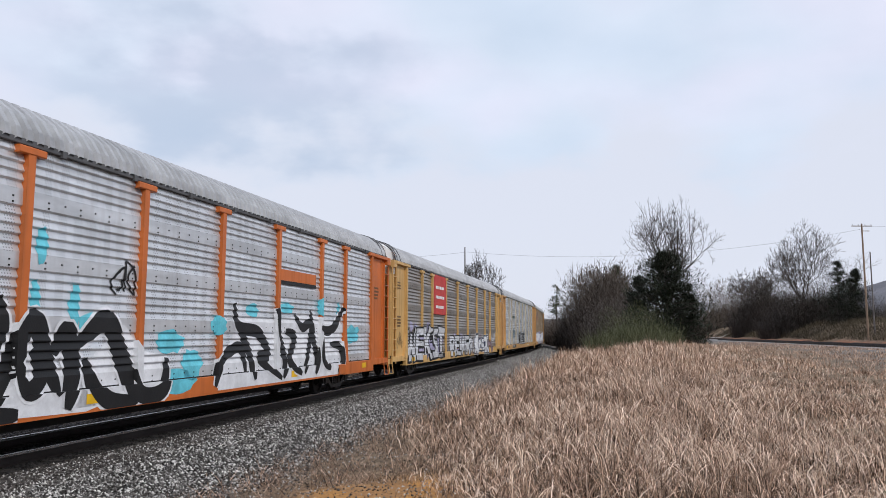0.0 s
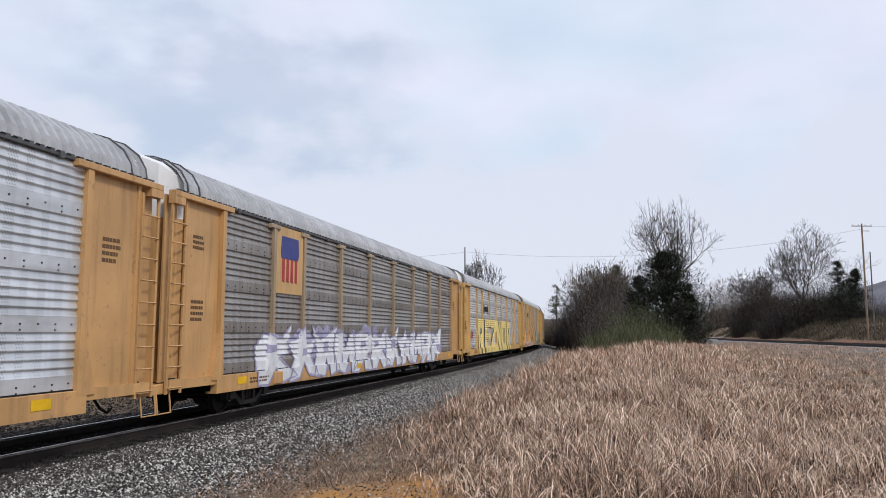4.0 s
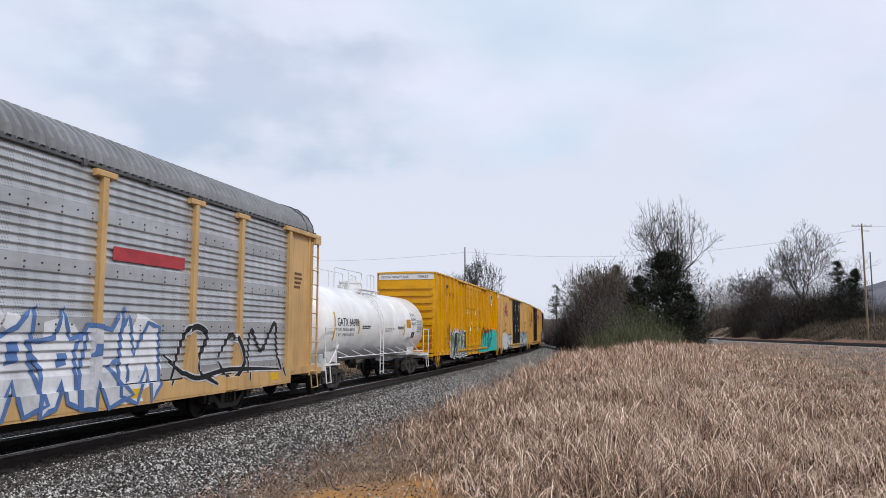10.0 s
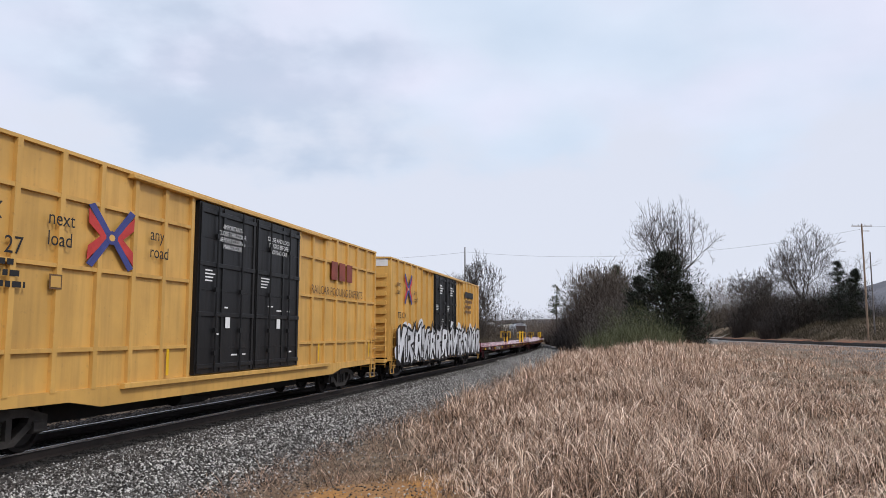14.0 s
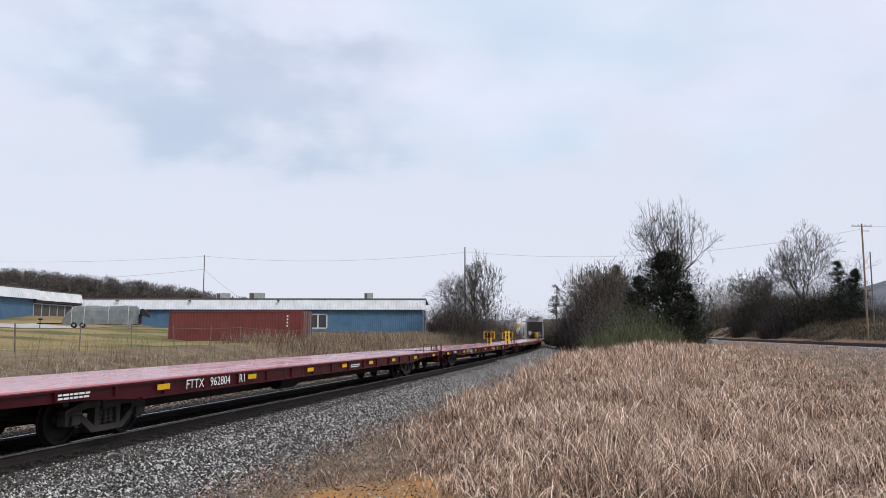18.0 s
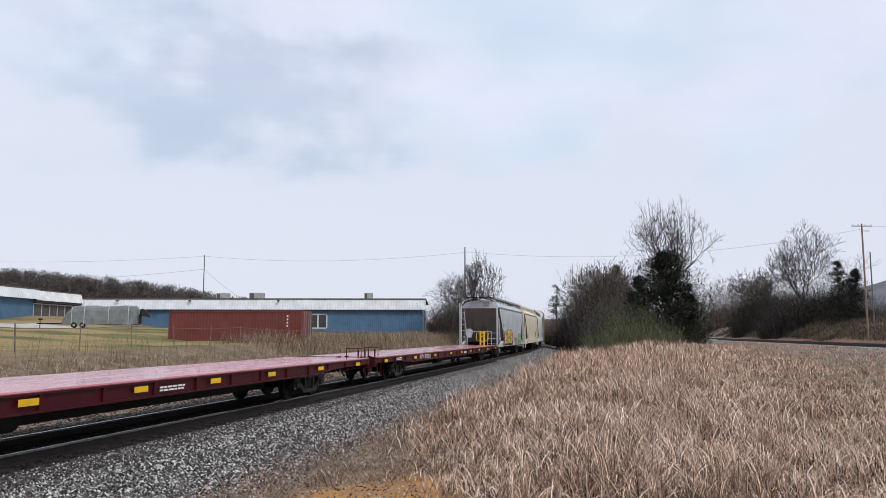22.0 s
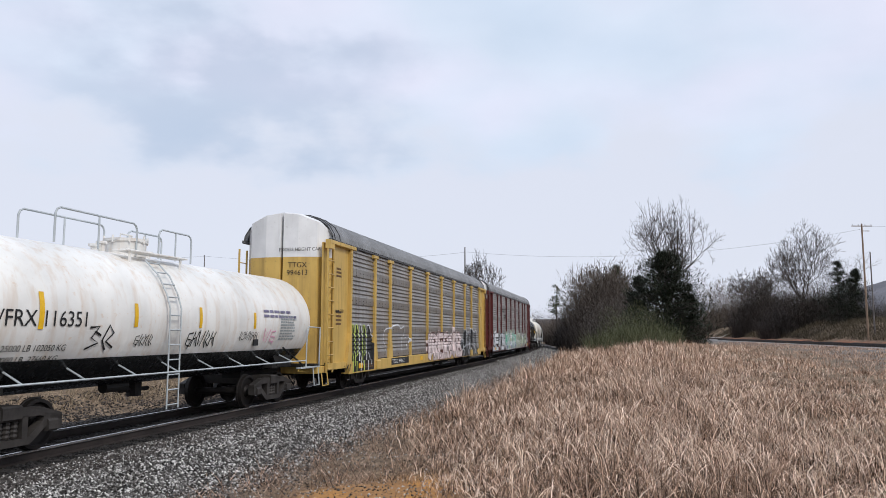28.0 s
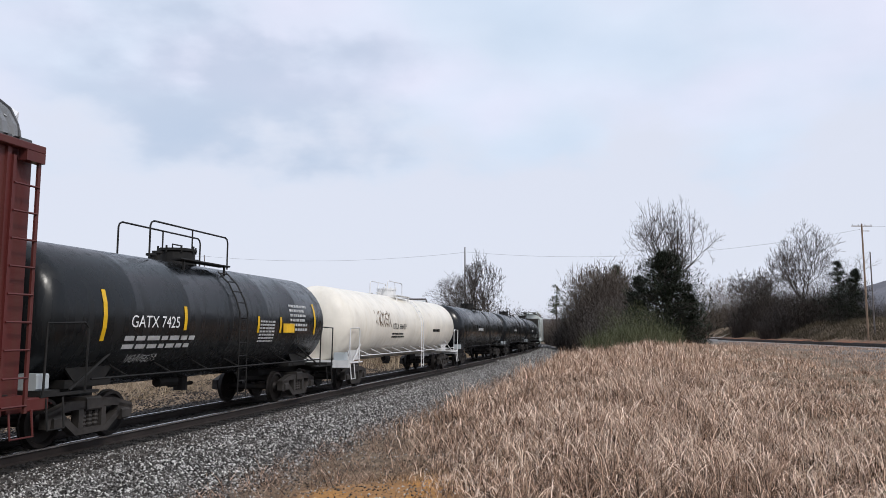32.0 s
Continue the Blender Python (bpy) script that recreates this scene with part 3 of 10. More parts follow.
def bed_z(e):
    return np.interp(e, (-5.2, -3.3, -1.6, 1.65, 2.6, 3.75, 3.85), (-0.95, -0.34, -0.20, -0.20, -0.30, -0.63, -1.0))


def stone_band(name, num, s0, s1, e0, e1, r0, r1, seed, parent):
    rs = np.random.RandomState(seed)
    s = s0 + (s1 - s0) * rs.uniform(0, 1, num) ** 1.7
    e = rs.uniform(e0, e1, num)
    e = np.where(e > 3.3, 3.3 + abs(rs.normal(0, 0.45, num)), e) if e1 > 0 else e
    x, y, h = np.interp(s, SG, TX), np.interp(s, SG, TY), np.interp(s, SG, HEAD)
    px, py = x + e * np.cos(h), y - e * np.sin(h)
    pz = np.maximum(bed_z(e), ground_z(px, py)) + 0.012
    return thing(name, "loose crushed grey ballast stones on the track bank", "stones", kind="stuff",
                 me=stones(name, np.stack([px, py, pz], 1), rs.uniform(r0, r1, num), seed), material=M["under_shade_stone" if name == "oily_stones" else "dull_stone" if name == "dusty_stones" else ("ballast_stone" if e0 > 0 else "dull_stone")])


stone_band("ballast_stones", 92000, 9, 60, 1.35, 3.9, 0.015, 0.036, 3, bed_ob)
stone_band("dusty_stones", 26000, 9, 70, 1.3, 2.15, 0.017, 0.038, 7, bed_ob)
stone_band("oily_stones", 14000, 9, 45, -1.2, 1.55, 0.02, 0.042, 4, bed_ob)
stone_band("ballast_stones", 14000, 14, 70, -4.6, -1.0, 0.025, 0.05, 5, bed_ob)
stone_band("ballast_stones", 14000, 60, 135, 1.05, 4.4, 0.035, 0.07, 6, bed_ob)

HEADP = [(-0.037, -0.035), (-0.037, -0.006), (-0.03, 0.0), (0.03, 0.0), (0.037, -0.006), (0.037, -0.035)]
WEBP = [(-0.075, -0.185), (-0.075, -0.172), (-0.012, -0.15), (-0.009, -0.05), (-0.036, -0.035), (0.036, -0.035), (0.009, -0.05), (0.012, -0.15), (0.075, -0.172), (0.075, -0.185)]
track = thing("railway_track", "standard-gauge railway track curving away on creosoted ties", "track", kind="structure", m=Matrix())
for off, tag in ((0.755, "near"), (-0.755, "far")):
    part("rail", strip("rail", [(o + off, z) for o, z in WEBP], -360, 700, 1.5), M["rail_side"], track, "rust-brown steel rail")
    part("rail_head", strip("rail_head", [(o + off, z + 0.0) for o, z in HEADP], -360, 700, 1.5), M["rail_top"], track, "polished running face of the rail")

# ---- the second track ----
n2 = Nodes("old_ballast", "World")
c = n2.mix(n2.noise(9.0, detail=6, jitter=False), (0.12, 0.118, 0.12), (0.50, 0.49, 0.49))
n2.bump(n2.noise(10.0, detail=5, jitter=False), 0.8, 0.06)
M["ballast_far"] = n2.done(c, 0.9, 0, 0.2)
ang = math.degrees(math.atan2(BD[1], BD[0]))
side = thing("siding_track", "second railway track on pale gravel beyond the field", "track", kind="structure", m=pose(B0[0], B0[1], 0.0, 0, 0, ang))
sh = Shape().prism([(-110, [(5.2, 0.1), (1.55, 0.44), (-1.55, 0.44), (-3.6, 0.1)]), (260, [(5.2, 0.1), (1.55, 0.44), (-1.55, 0.44), (-3.6, 0.1)])])
part("gravel_bed", sh, M["ballast_far"], side, "pale gravel bed")
for o in (0.755, -0.755):
    part("rail", Shape().prism([(-110, [(o - 0.07, 0.60), (o + 0.07, 0.60), (o + 0.036, 0.78), (o - 0.036, 0.78)]), (260, [(o - 0.07, 0.60), (o + 0.07, 0.60), (o + 0.036, 0.78), (o - 0.036, 0.78)])]), M["rail_side"], side, "dark rusty rail")
tie_far = Shape().box(-0.13, 0.13, -1.3, 1.3, 0.40, 0.645).mesh("tie")
for i in range(250):
    part("tie", tie_far, M["tie"], side, m=pose(-45 + i * 0.52, 0, 0))

# ---- field of dry grass ----
def arcs(name, base, tilt, curl, length, width, segs, seed, taper=0.25):
    """Ribbons that rise at a tilt and curl over towards their tips; one mesh."""
    rs = np.random.RandomState(seed)
    N = len(base)
    az = rs.uniform(0, 2 * np.pi, N)
    head = np.stack([np.cos(az), np.sin(az), np.zeros(N)], 1)
    side = np.stack([-np.sin(az), np.cos(az), np.zeros(N)], 1)
    turn = az * 0 + rs.normal(0, 0.9, N)
    V = np.empty((N, segs + 1, 2, 3))
    p = base.copy()
    for i in range(segs + 1):
        t = i / segs
        w = (width * (1 - (1 - taper) * t) * 0.5)[:, None]
        g = np.cos(turn)[:, None] * side + np.sin(turn)[:, None] * head
        V[:, i, 0], V[:, i, 1] = p - g * w, p + g * w
        th = tilt + curl * (t + 0.5 / segs) ** 1.6
        p = p + (np.sin(th)[:, None] * head + np.cos(th)[:, None] * np.array((0, 0, 1.0))) * (length / segs)[:, None]
    idx = np.arange(N) * (segs + 1) * 2
    L = [np.stack([idx + 2 * i, idx + 2 * i + 1, idx + 2 * i + 3, idx + 2 * i + 2], 1) for i in range(segs)]
    return raw_mesh(name, V.reshape(-1, 3), np.stack(L, 1).reshape(-1), 4)


def grass_field(name, num, y0, y1, xl, xr, hgt, wid, curl, segs, seed, cut, material, emin=5.6, lean=0.3, size=0.55):
    rs = np.random.RandomState(seed)
    y = y0 + (y1 - y0) * rs.uniform(0, 1, num)
    x = rs.uniform(0, 1, num)
    x = (xl + (xr - xl) * x) * y
    s, e = nearest(x, y)
    edge = emin + 0.3 + 0.5 * np.sin(y * 0.8)
    bare = 16.5 + (y - 28) * 0.22 + 1.2 * np.sin(y * 0.31)
    fringe = 0.6 - 0.22 * (y - 11) + 0.25 * np.sin(y * 1.3)
    ok = (e > edge + rs.normal(0, 0.35, num)) & (x > fringe + rs.normal(0, 0.3, num)) & (x < bare + rs.normal(0, 1.2, num)) & clumpy(x, y, rs, size, cut)
    x, y = x[ok], y[ok]
    k = len(x)
    z = ground_z(x, y) - 0.03
    big = 0.68 + 0.38 * np.sin(x * 0.9 + 2 * np.sin(y * 0.37)) * np.sin(y * 0.55 + x * 0.3) + 0.18 * np.sin(x * 3.1 + 1.5 * np.sin(y * 2.3))
    big = big * (1 - 0.5 * smooth(7, 17, x - 0.12 * (y - 25)))
    return thing(name, "tall dry tan broom grass swaying over the field", "grass", kind="stuff",
                 me=arcs(name, np.stack([x, y, z], 1), abs(rs.normal(0, lean, k)), rs.uniform(*curl, k) * rs.uniform(0.2, 1, k), rs.uniform(*hgt, k) * big, rs.uniform(*wid, k), segs, seed), material=material)


def short_grass():
    """Short thin grass on the stony ground before the second track."""
    rs = np.random.RandomState(17)
    num = 60000
    y = rs.uniform(22, 120, num)
    x = rs.uniform(0.36, 0.66, num) * y
    a, f = second(x, y)
    bare = 15.5 + (y - 28) * 0.22 + 1.2 * np.sin(y * 0.31)
    ok = (x > bare) & (f < -4.5) & clumpy(x, y, rs, 1.2, -0.1)
    x, y = x[ok], y[ok]
    k = len(x)
    thing("short_grass", "short pale grass on the stony ground", "grass", kind="stuff",
          me=blades("short_grass", np.stack([x, y, ground_z(x, y) - 0.02], 1), np.stack([rs.normal(0, 0.4, k), rs.normal(0, 0.4, k), np.ones(k)], 1), rs.uniform(0.08, 0.42, k), rs.uniform(0.02, 0.05, k), rs.uniform(0.1, 0.7, k), 2, 18), material=M["straw"])
    num = 62000
    a, f = rs.uniform(-40, 140, num), 9.0 + rs.uniform(0, 1, num) ** 1.2 * 13
    x, y = B0[0] + a * BD[0] + f * BD[1], B0[1] + a * BD[1] - f * BD[0]
    ok = clumpy(x, y, rs, 1.5, 0.3) & (f > 8.6)
    x, y = x[ok], y[ok]
    k = len(x)
    thing("bank_weeds", "brown weeds on the bank behind the second track", "weeds", kind="stuff",
          me=blades("bank_weeds", np.stack([x, y, ground_z(x, y) - 0.02], 1), np.stack([rs.normal(0, 0.3, k), rs.normal(0, 0.3, k), np.ones(k)], 1), rs.uniform(0.3, 1.3, k), rs.uniform(0.03, 0.09, k), rs.uniform(0.1, 0.5, k), 2, 19), material=M["bank_weed"])


M["weed_brown"] = stuff_mat("reddish_weeds", [(0.06, 0.04, 0.028), (0.14, 0.092, 0.065), (0.26, 0.18, 0.13)], 0.85)
M["bank_weed"] = stuff_mat("bank_weed", [(0.045, 0.04, 0.026), (0.085, 0.07, 0.045), (0.16, 0.12, 0.08)], 0.85)
# The short dark layers put the shade low between stems into blade colour.
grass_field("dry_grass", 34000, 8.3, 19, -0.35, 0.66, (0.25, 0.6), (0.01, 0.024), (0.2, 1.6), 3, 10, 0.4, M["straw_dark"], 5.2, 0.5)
grass_field("dry_grass", 30000, 8.3, 19, -0.35, 0.66, (0.4, 0.9), (0.011, 0.023), (0.6, 3.4), 5, 11, 0.05, M["straw"], 5.2, 0.42)
grass_field("dry_grass", 20000, 8.3, 20, -0.35, 0.66, (0.5, 1.05), (0.016, 0.032), (2.0, 5.6), 7, 15, 0.0, M["straw_pale"], 5.2, 0.36, 0.8)
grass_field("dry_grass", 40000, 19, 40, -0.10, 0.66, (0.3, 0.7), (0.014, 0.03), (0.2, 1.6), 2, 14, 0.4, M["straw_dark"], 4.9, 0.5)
grass_field("dry_grass", 48000, 19, 40, -0.10, 0.66, (0.4, 0.95), (0.018, 0.04), (0.6, 3.2), 4, 12, 0.1, M["straw"], 4.9, 0.42)
grass_field("dry_grass", 28000, 19, 42, -0.10, 0.66, (0.55, 1.15), (0.024, 0.05), (1.8, 5.2), 6, 16, 0.0, M["straw_pale"], 4.9, 0.36, 0.9)
grass_field("dry_grass", 46000, 40, 84, 0.02, 0.66, (0.5, 1.2), (0.03, 0.07), (0.3, 2.4), 3, 13, 0.3, M["straw"], 4.6, 0.3, 1.3)
grass_field("dry_grass", 20000, 40, 84, 0.02, 0.66, (0.6, 1.25), (0.035, 0.08), (1.0, 4.0), 4, 19, 0.1, M["straw_pale"], 4.6, 0.3, 1.3)
short_grass()
# stones and matted dead grass between the gravel and the field
def litter(num, seed, e1, wide):
    rs = np.random.RandomState(seed)
    s, e = 8.5 + 40 * rs.uniform(0, 1, num) ** 1.5, 3.45 + e1 * rs.uniform(0, 1, num) ** wide
    x, y, h = np.interp(s, SG, TX), np.interp(s, SG, TY), np.interp(s, SG, HEAD)
    return x + e * np.cos(h), y - e * np.sin(h), e, rs


x, y, e, rs = litter(16000, 23, 6.0, 1.5)
thing("scattered_stones", "small stones strewn over the clay beside the gravel", "stones", kind="stuff",
      me=stones("scattered_stones", np.stack([x, y, np.maximum(bed_z(e), ground_z(x, y)) + 0.004], 1), rs.uniform(0.010, 0.027, len(x)), 24), material=M["ballast_stone"])
x, y, e, rs = litter(90000, 21, 6.3, 0.9)
ok = clumpy(x, y, rs, 0.33, 0.1) & (np.hypot(x + 1.1 - 0.35 * (y - 12.3), (y - 12.3) * 0.6) > 1.1 * rs.uniform(0.5, 1.15, len(x)))
x, y = x[ok], y[ok]
k = len(x)
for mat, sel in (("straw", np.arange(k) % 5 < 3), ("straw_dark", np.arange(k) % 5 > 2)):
    xx, yy = x[sel], y[sel]
    q = len(xx)
    thing("matted_grass", "low matted dead grass on the gravel's edge", "grass", kind="stuff",
          me=arcs("matted_grass", np.stack([xx, yy, ground_z(xx, yy) - 0.01], 1), rs.uniform(0.5, 1.45, q), rs.uniform(0.0, 0.8, q), rs.uniform(0.10, 0.42, q), rs.uniform(0.006, 0.015, q), 2, 22), material=M[mat])


def weed_bank(name, num, s0, s1, e0, e1, hgt, wid, seed, material, cut=0.5, lean=0.25, label="dry brown weeds along the far bank"):
    rs = np.random.RandomState(seed)
    s, e = rs.uniform(s0, s1, num), rs.uniform(e0, e1, num)
    x, y, h = np.interp(s, SG, TX), np.interp(s, SG, TY), np.interp(s, SG, HEAD)
    x, y = x + e * np.cos(h), y - e * np.sin(h)
    ok = clumpy(x, y, rs, 1.1, cut)
    x, y = x[ok], y[ok]
    k = len(x)
    return thing(name, label, "weeds", kind="stuff",
                 me=blades(name, np.stack([x, y, ground_z(x, y) - 0.03], 1), np.stack([rs.normal(0, lean, k), rs.normal(0, lean, k), np.ones(k)], 1), rs.uniform(*hgt, k), rs.uniform(*wid, k), rs.uniform(0.0, 0.5, k), 3, seed), material=material)


stone_band("dusty_stones", 16000, 14, 70, -7.6, -4.2, 0.025, 0.05, 8, bed_ob)
weed_bank("dry_weeds", 17000, 18, 58, -10.5, -6.4, (0.15, 0.5), (0.012, 0.03), 31, M["straw_grey"], 0.35, 0.5)
weed_bank("dry_weeds", 22000, 52, 125, -17, -4.6, (0.35, 1.2), (0.02, 0.05), 32, M["straw_grey"], 0.6)
weed_bank("lawn_tufts", 7000, 30, 75, -34, -13, (0.05, 0.16), (0.015, 0.04), 33, M["green_grass"], 0.2, label="short green and yellow lawn tufts")
weed_bank("tall_weeds", 1600, 24, 70, -12, -8, (0.6, 1.5), (0.008, 0.018), 34, M["weed_brown"], 0.3, 0.15, "tall brown weed stalks by the fence")
weed_bank("tall_weeds", 16000, 46, 120, -15, -6, (0.5, 1.5), (0.015, 0.035), 35, M["weed_brown"], 0.1, 0.22, "reddish brown weeds along the far bank")


# ---- trees ----
def bare_tree(name, x, y, height, width, seed, label, levels=7, trunk_r=None, lean=(0, 0), bole=0.2, stems=3, fork=0.42, material=None, thin=0.010):
    """A leafless tree: tapered trunk, forking limbs, fine twigs, shaped to its height and spread."""
    rnd = random.Random(seed)
    limbs, V, F = [], [], []
    r0 = trunk_r or height * 0.016
    z0 = float(ground_z(x, y)[0]) - 0.1

    def grow(p, d, length, r, level):
        segs = 4 if level < 2 else (3 if level < 5 else 2)
        pts = [p]
        for i in range(segs):
            d = (d + Vector((rnd.gauss(0, 0.13), rnd.gauss(0, 0.13), rnd.gauss(0.03, 0.08)))).normalized()
            pts.append(pts[-1] + d * (length / segs))
            limbs.append((pts[-2], pts[-1], r * (1 - 0.3 * i / segs), r * (1 - 0.3 * (i + 1) / segs), level))
        if level >= levels:
            return
        num = stems if level == 0 else (3 if rnd.random() < 0.3 else 2)
        a0 = rnd.uniform(0, 6.28)
        for i in range(num):
            lead = 0.35 if i == 0 and level else (1.2 if level else 1.0)
            az = a0 + 6.283 * i / num + rnd.gauss(0, 0.35)
            u = d.orthogonal().normalized()
            w = d.cross(u)
            tilt = fork * rnd.uniform(0.6, 1.35) * lead * (1.0 + 0.08 * level)
            nd = d * math.cos(tilt) + (u * math.cos(az) + w * math.sin(az)) * math.sin(tilt)
            grow(pts[-1], nd, length * rnd.uniform(0.62, 0.92), r * (0.62 if num > 2 else 0.68), level + 1)
        for i in range(rnd.randint(0, 2) if level else 0):
            j = rnd.randint(1, segs - 1)
            az = rnd.uniform(0, 6.28)
            side = Vector((math.cos(az), math.sin(az), rnd.uniform(0.1, 0.7))).normalized()
            grow(pts[j], (d * 0.5 + side).normalized(), length * rnd.uniform(0.4, 0.65), r * 0.4, max(level + 2, 4))

    grow(Vector((0, 0, 0)), Vector((lean[0], lean[1], 1)).normalized(), height * bole, r0, 0)
    zmax = max(b.z for a, b, ra, rb, lv in limbs)
    xs = sorted(b.x for a, b, ra, rb, lv in limbs)
    kx = width / max(0.5, xs[-1 - len(xs) // 50] - xs[len(xs) // 50])
    kz = height / zmax
    mid = (xs[-1 - len(xs) // 50] + xs[len(xs) // 50]) / 2
    fit = lambda p: Vector(((p.x - mid * min(1.0, p.z / (0.6 * zmax))) * kx, p.y * kx, p.z * kz))
    tree = thing(name, label, "tree", m=pose(x, y, z0, 0, 0, 0))
    trunk = Shape()
    for a, b, ra, rb, lv in limbs:
        a, b = fit(a), fit(b)
        if lv < 4:
            trunk.bar(a, b, max(ra, thin * 1.6), 6 if lv < 2 else 4, max(rb, thin * 1.4))
            continue
        d = (b - a).normalized()
        u = d.orthogonal().normalized()
        w = d.cross(u)
        k = len(V)
        for p, q in ((a, max(ra, thin)), (b, max(rb, thin * 0.8))):
            for i in range(3):
                V.append(p + (u * math.cos(2.094 * i) + w * math.sin(2.094 * i)) * q)
        F.extend([(k, k + 1, k + 4, k + 3), (k + 1, k + 2, k + 5, k + 4), (k + 2, k, k + 3, k + 5)])
    part("trunk", trunk.mesh("trunk", True), M["bark"], tree)
    part("crown", mesh_of("crown", V, F), material or M["twig"], tree, "fine bare twigs")
    return tree


def evergreen(name, x, y, height, width, seed, label, tufts=5000, low=0.04, material=None, tuft=(0.18, 0.5), shape=0.8):
    """A conifer: trunk, drooping boughs and dense sprays with gaps."""
    rnd, rs = random.Random(seed), np.random.RandomState(seed)
    z0 = float(ground_z(x, y)[0]) - 0.1
    tree = thing(name, label, "tree", m=pose(x, y, z0))
    tr = Shape().bar((0, 0, 0), (0, 0, height * 0.95), height * 0.02, 7, 0.02)
    P, W = [], []
    per = 46
    for i in range(tufts // per):
        t = rnd.uniform(low, 1.0)
        az = rnd.uniform(0, 2 * math.pi)
        reach = width * 0.5 * (1 - t) ** shape * rnd.uniform(0.35, 1.25) + 0.15
        a = Vector((0, 0, t * height))
        b = a + Vector((math.cos(az) * reach, math.sin(az) * reach, reach * rnd.uniform(-0.05, 0.35)))
        tr.bar(a, b, 0.02 + 0.012 * reach, 3, 0.006)
        q = rs.uniform(0.25, 1.05, per)[:, None]
        p = np.array(a)[None] * (1 - q) + np.array(b)[None] * q + rs.normal(0, 0.10 + 0.05 * reach, (per, 3))
        P.append(p)
        W.append(np.array((b - a).normalized())[None] * 0.8 + rs.normal(0, 0.55, (per, 3)) + np.array((0, 0, 0.25)))
    P, W = np.concatenate(P), np.concatenate(W)
    k = len(P)
    part("trunk", tr, M["bark"], tree)
    part("crown", blades("crown", P, W, rs.uniform(*tuft, k), rs.uniform(0.05, 0.12, k), rs.uniform(0, 0.4, k), 2, seed, 0.3), material or M["needles"], tree, "dense dark green sprays")
    return tree


def thicket(name, cx, cy, rx, ry, num, hgt, seed, material, label, wid=(0.012, 0.035), lean=0.3, rot=0.0):
    """Shrubs side by side: stems fan out from each foot and carry fine side twigs, so the top is uneven and round."""
    rs = np.random.RandomState(seed)
    per = 12
    feet = max(4, int(num * 0.42 / per))
    a, r = rs.uniform(0, 2 * np.pi, feet), np.sqrt(rs.uniform(0, 1, feet))
    u, v = rx * r * np.cos(a), ry * r * np.sin(a)
    fx, fy = cx + u * math.cos(rot) - v * math.sin(rot), cy + u * math.sin(rot) + v * math.cos(rot)
    tall = rs.uniform(hgt[0] * 0.8, hgt[1] * 0.95, feet) * (1 - 0.35 * r ** 2)
    x, y, H = np.repeat(fx, per), np.repeat(fy, per), np.repeat(tall, per)
    k = len(x)
    x, y = x + rs.normal(0, 0.15, k), y + rs.normal(0, 0.15, k)
    W = np.stack([rs.normal(0, lean + 0.08, k), rs.normal(0, lean + 0.08, k), np.ones(k)], 1)
    W /= np.linalg.norm(W, axis=1)[:, None]
    L = H * rs.uniform(0.6, 1.0, k) * W[:, 2]
    B = np.stack([x, y, ground_z(x, y) - 0.05], 1)
    w = rs.uniform(*wid, k)
    PB, PW, PL, PD = [], [], [], []
    for q in range(6):
        t = rs.uniform(0.2, 1.0, k)
        PB.append(B + W * (L * t)[:, None])
        PW.append(W * 0.25 + rs.normal(0, 0.65, (k, 3)) + np.array((0, 0, 0.2)))
        PL.append(L * (1.15 - t * 0.75) * rs.uniform(0.15, 0.42, k))
        PD.append(w * rs.uniform(0.4, 0.7, k))
    stems = blades(name, B, W, L, w, rs.uniform(0, 0.2, k), 2, seed, 0.35)
    sprigs = blades(name, np.concatenate(PB), np.concatenate(PW), np.concatenate(PL), np.concatenate(PD), rs.uniform(0, 0.3, 6 * k), 1, seed + 1, 0.35)
    bm = bmesh.new()
    bm.from_mesh(stems)
    bm.from_mesh(sprigs)
    bm.to_mesh(stems)
    bm.free()
    return thing(name, label, "brush", kind="stuff", me=stems, material=material)


def crowns(name, x, y, z, size, seed, material, label, per=110, fleck=(0.25, 0.6), wide=(0.06, 0.13)):
    """Far bare trees: rounded crowns of short twigs in all directions."""
    rs = np.random.RandomState(seed)
    bx, by, bz_, S = (np.repeat(q, per) for q in (x, y, z, size))
    k = len(bx)
    D = rs.normal(0, 1, (k, 3))
    D = D / np.linalg.norm(D, axis=1)[:, None] * (rs.uniform(0.1, 1, k) ** 0.5)[:, None]
    B = np.stack([bx + D[:, 0] * S * 0.36, by + D[:, 1] * S * 0.36, bz_ + S * (0.62 + 0.40 * D[:, 2])], 1)
    W = D + rs.normal(0, 0.5, (k, 3)) + np.array((0, 0, 0.5))
    return thing(name, label, "trees", kind="stuff", me=blades(name, B, W, rs.uniform(*fleck, k) * S / 7, rs.uniform(*wide, k) * S / 7, rs.uniform(0, 0.3, k), 1, seed, 0.4), material=material)


F = 1341.66


def on_ray(px, d):
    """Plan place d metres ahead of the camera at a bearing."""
    return (px - 784) / F * d, d


# right-hand side: the tall bare tree in a dark cedar, then thickets and trees beyond the second track
def tree_at(px, d, height, spread_, seed, label, **kw):
    x, y = on_ray(px, d)
    return bare_tree("bare_tree", x, y, height, spread_, seed, label, **kw)


def cedar_at(px, d, height, width, seed, label, tufts, name="cedar_tree", **kw):
    x, y = on_ray(px, d)
    return evergreen(name, x, y, height, width, seed, label, tufts, **kw)


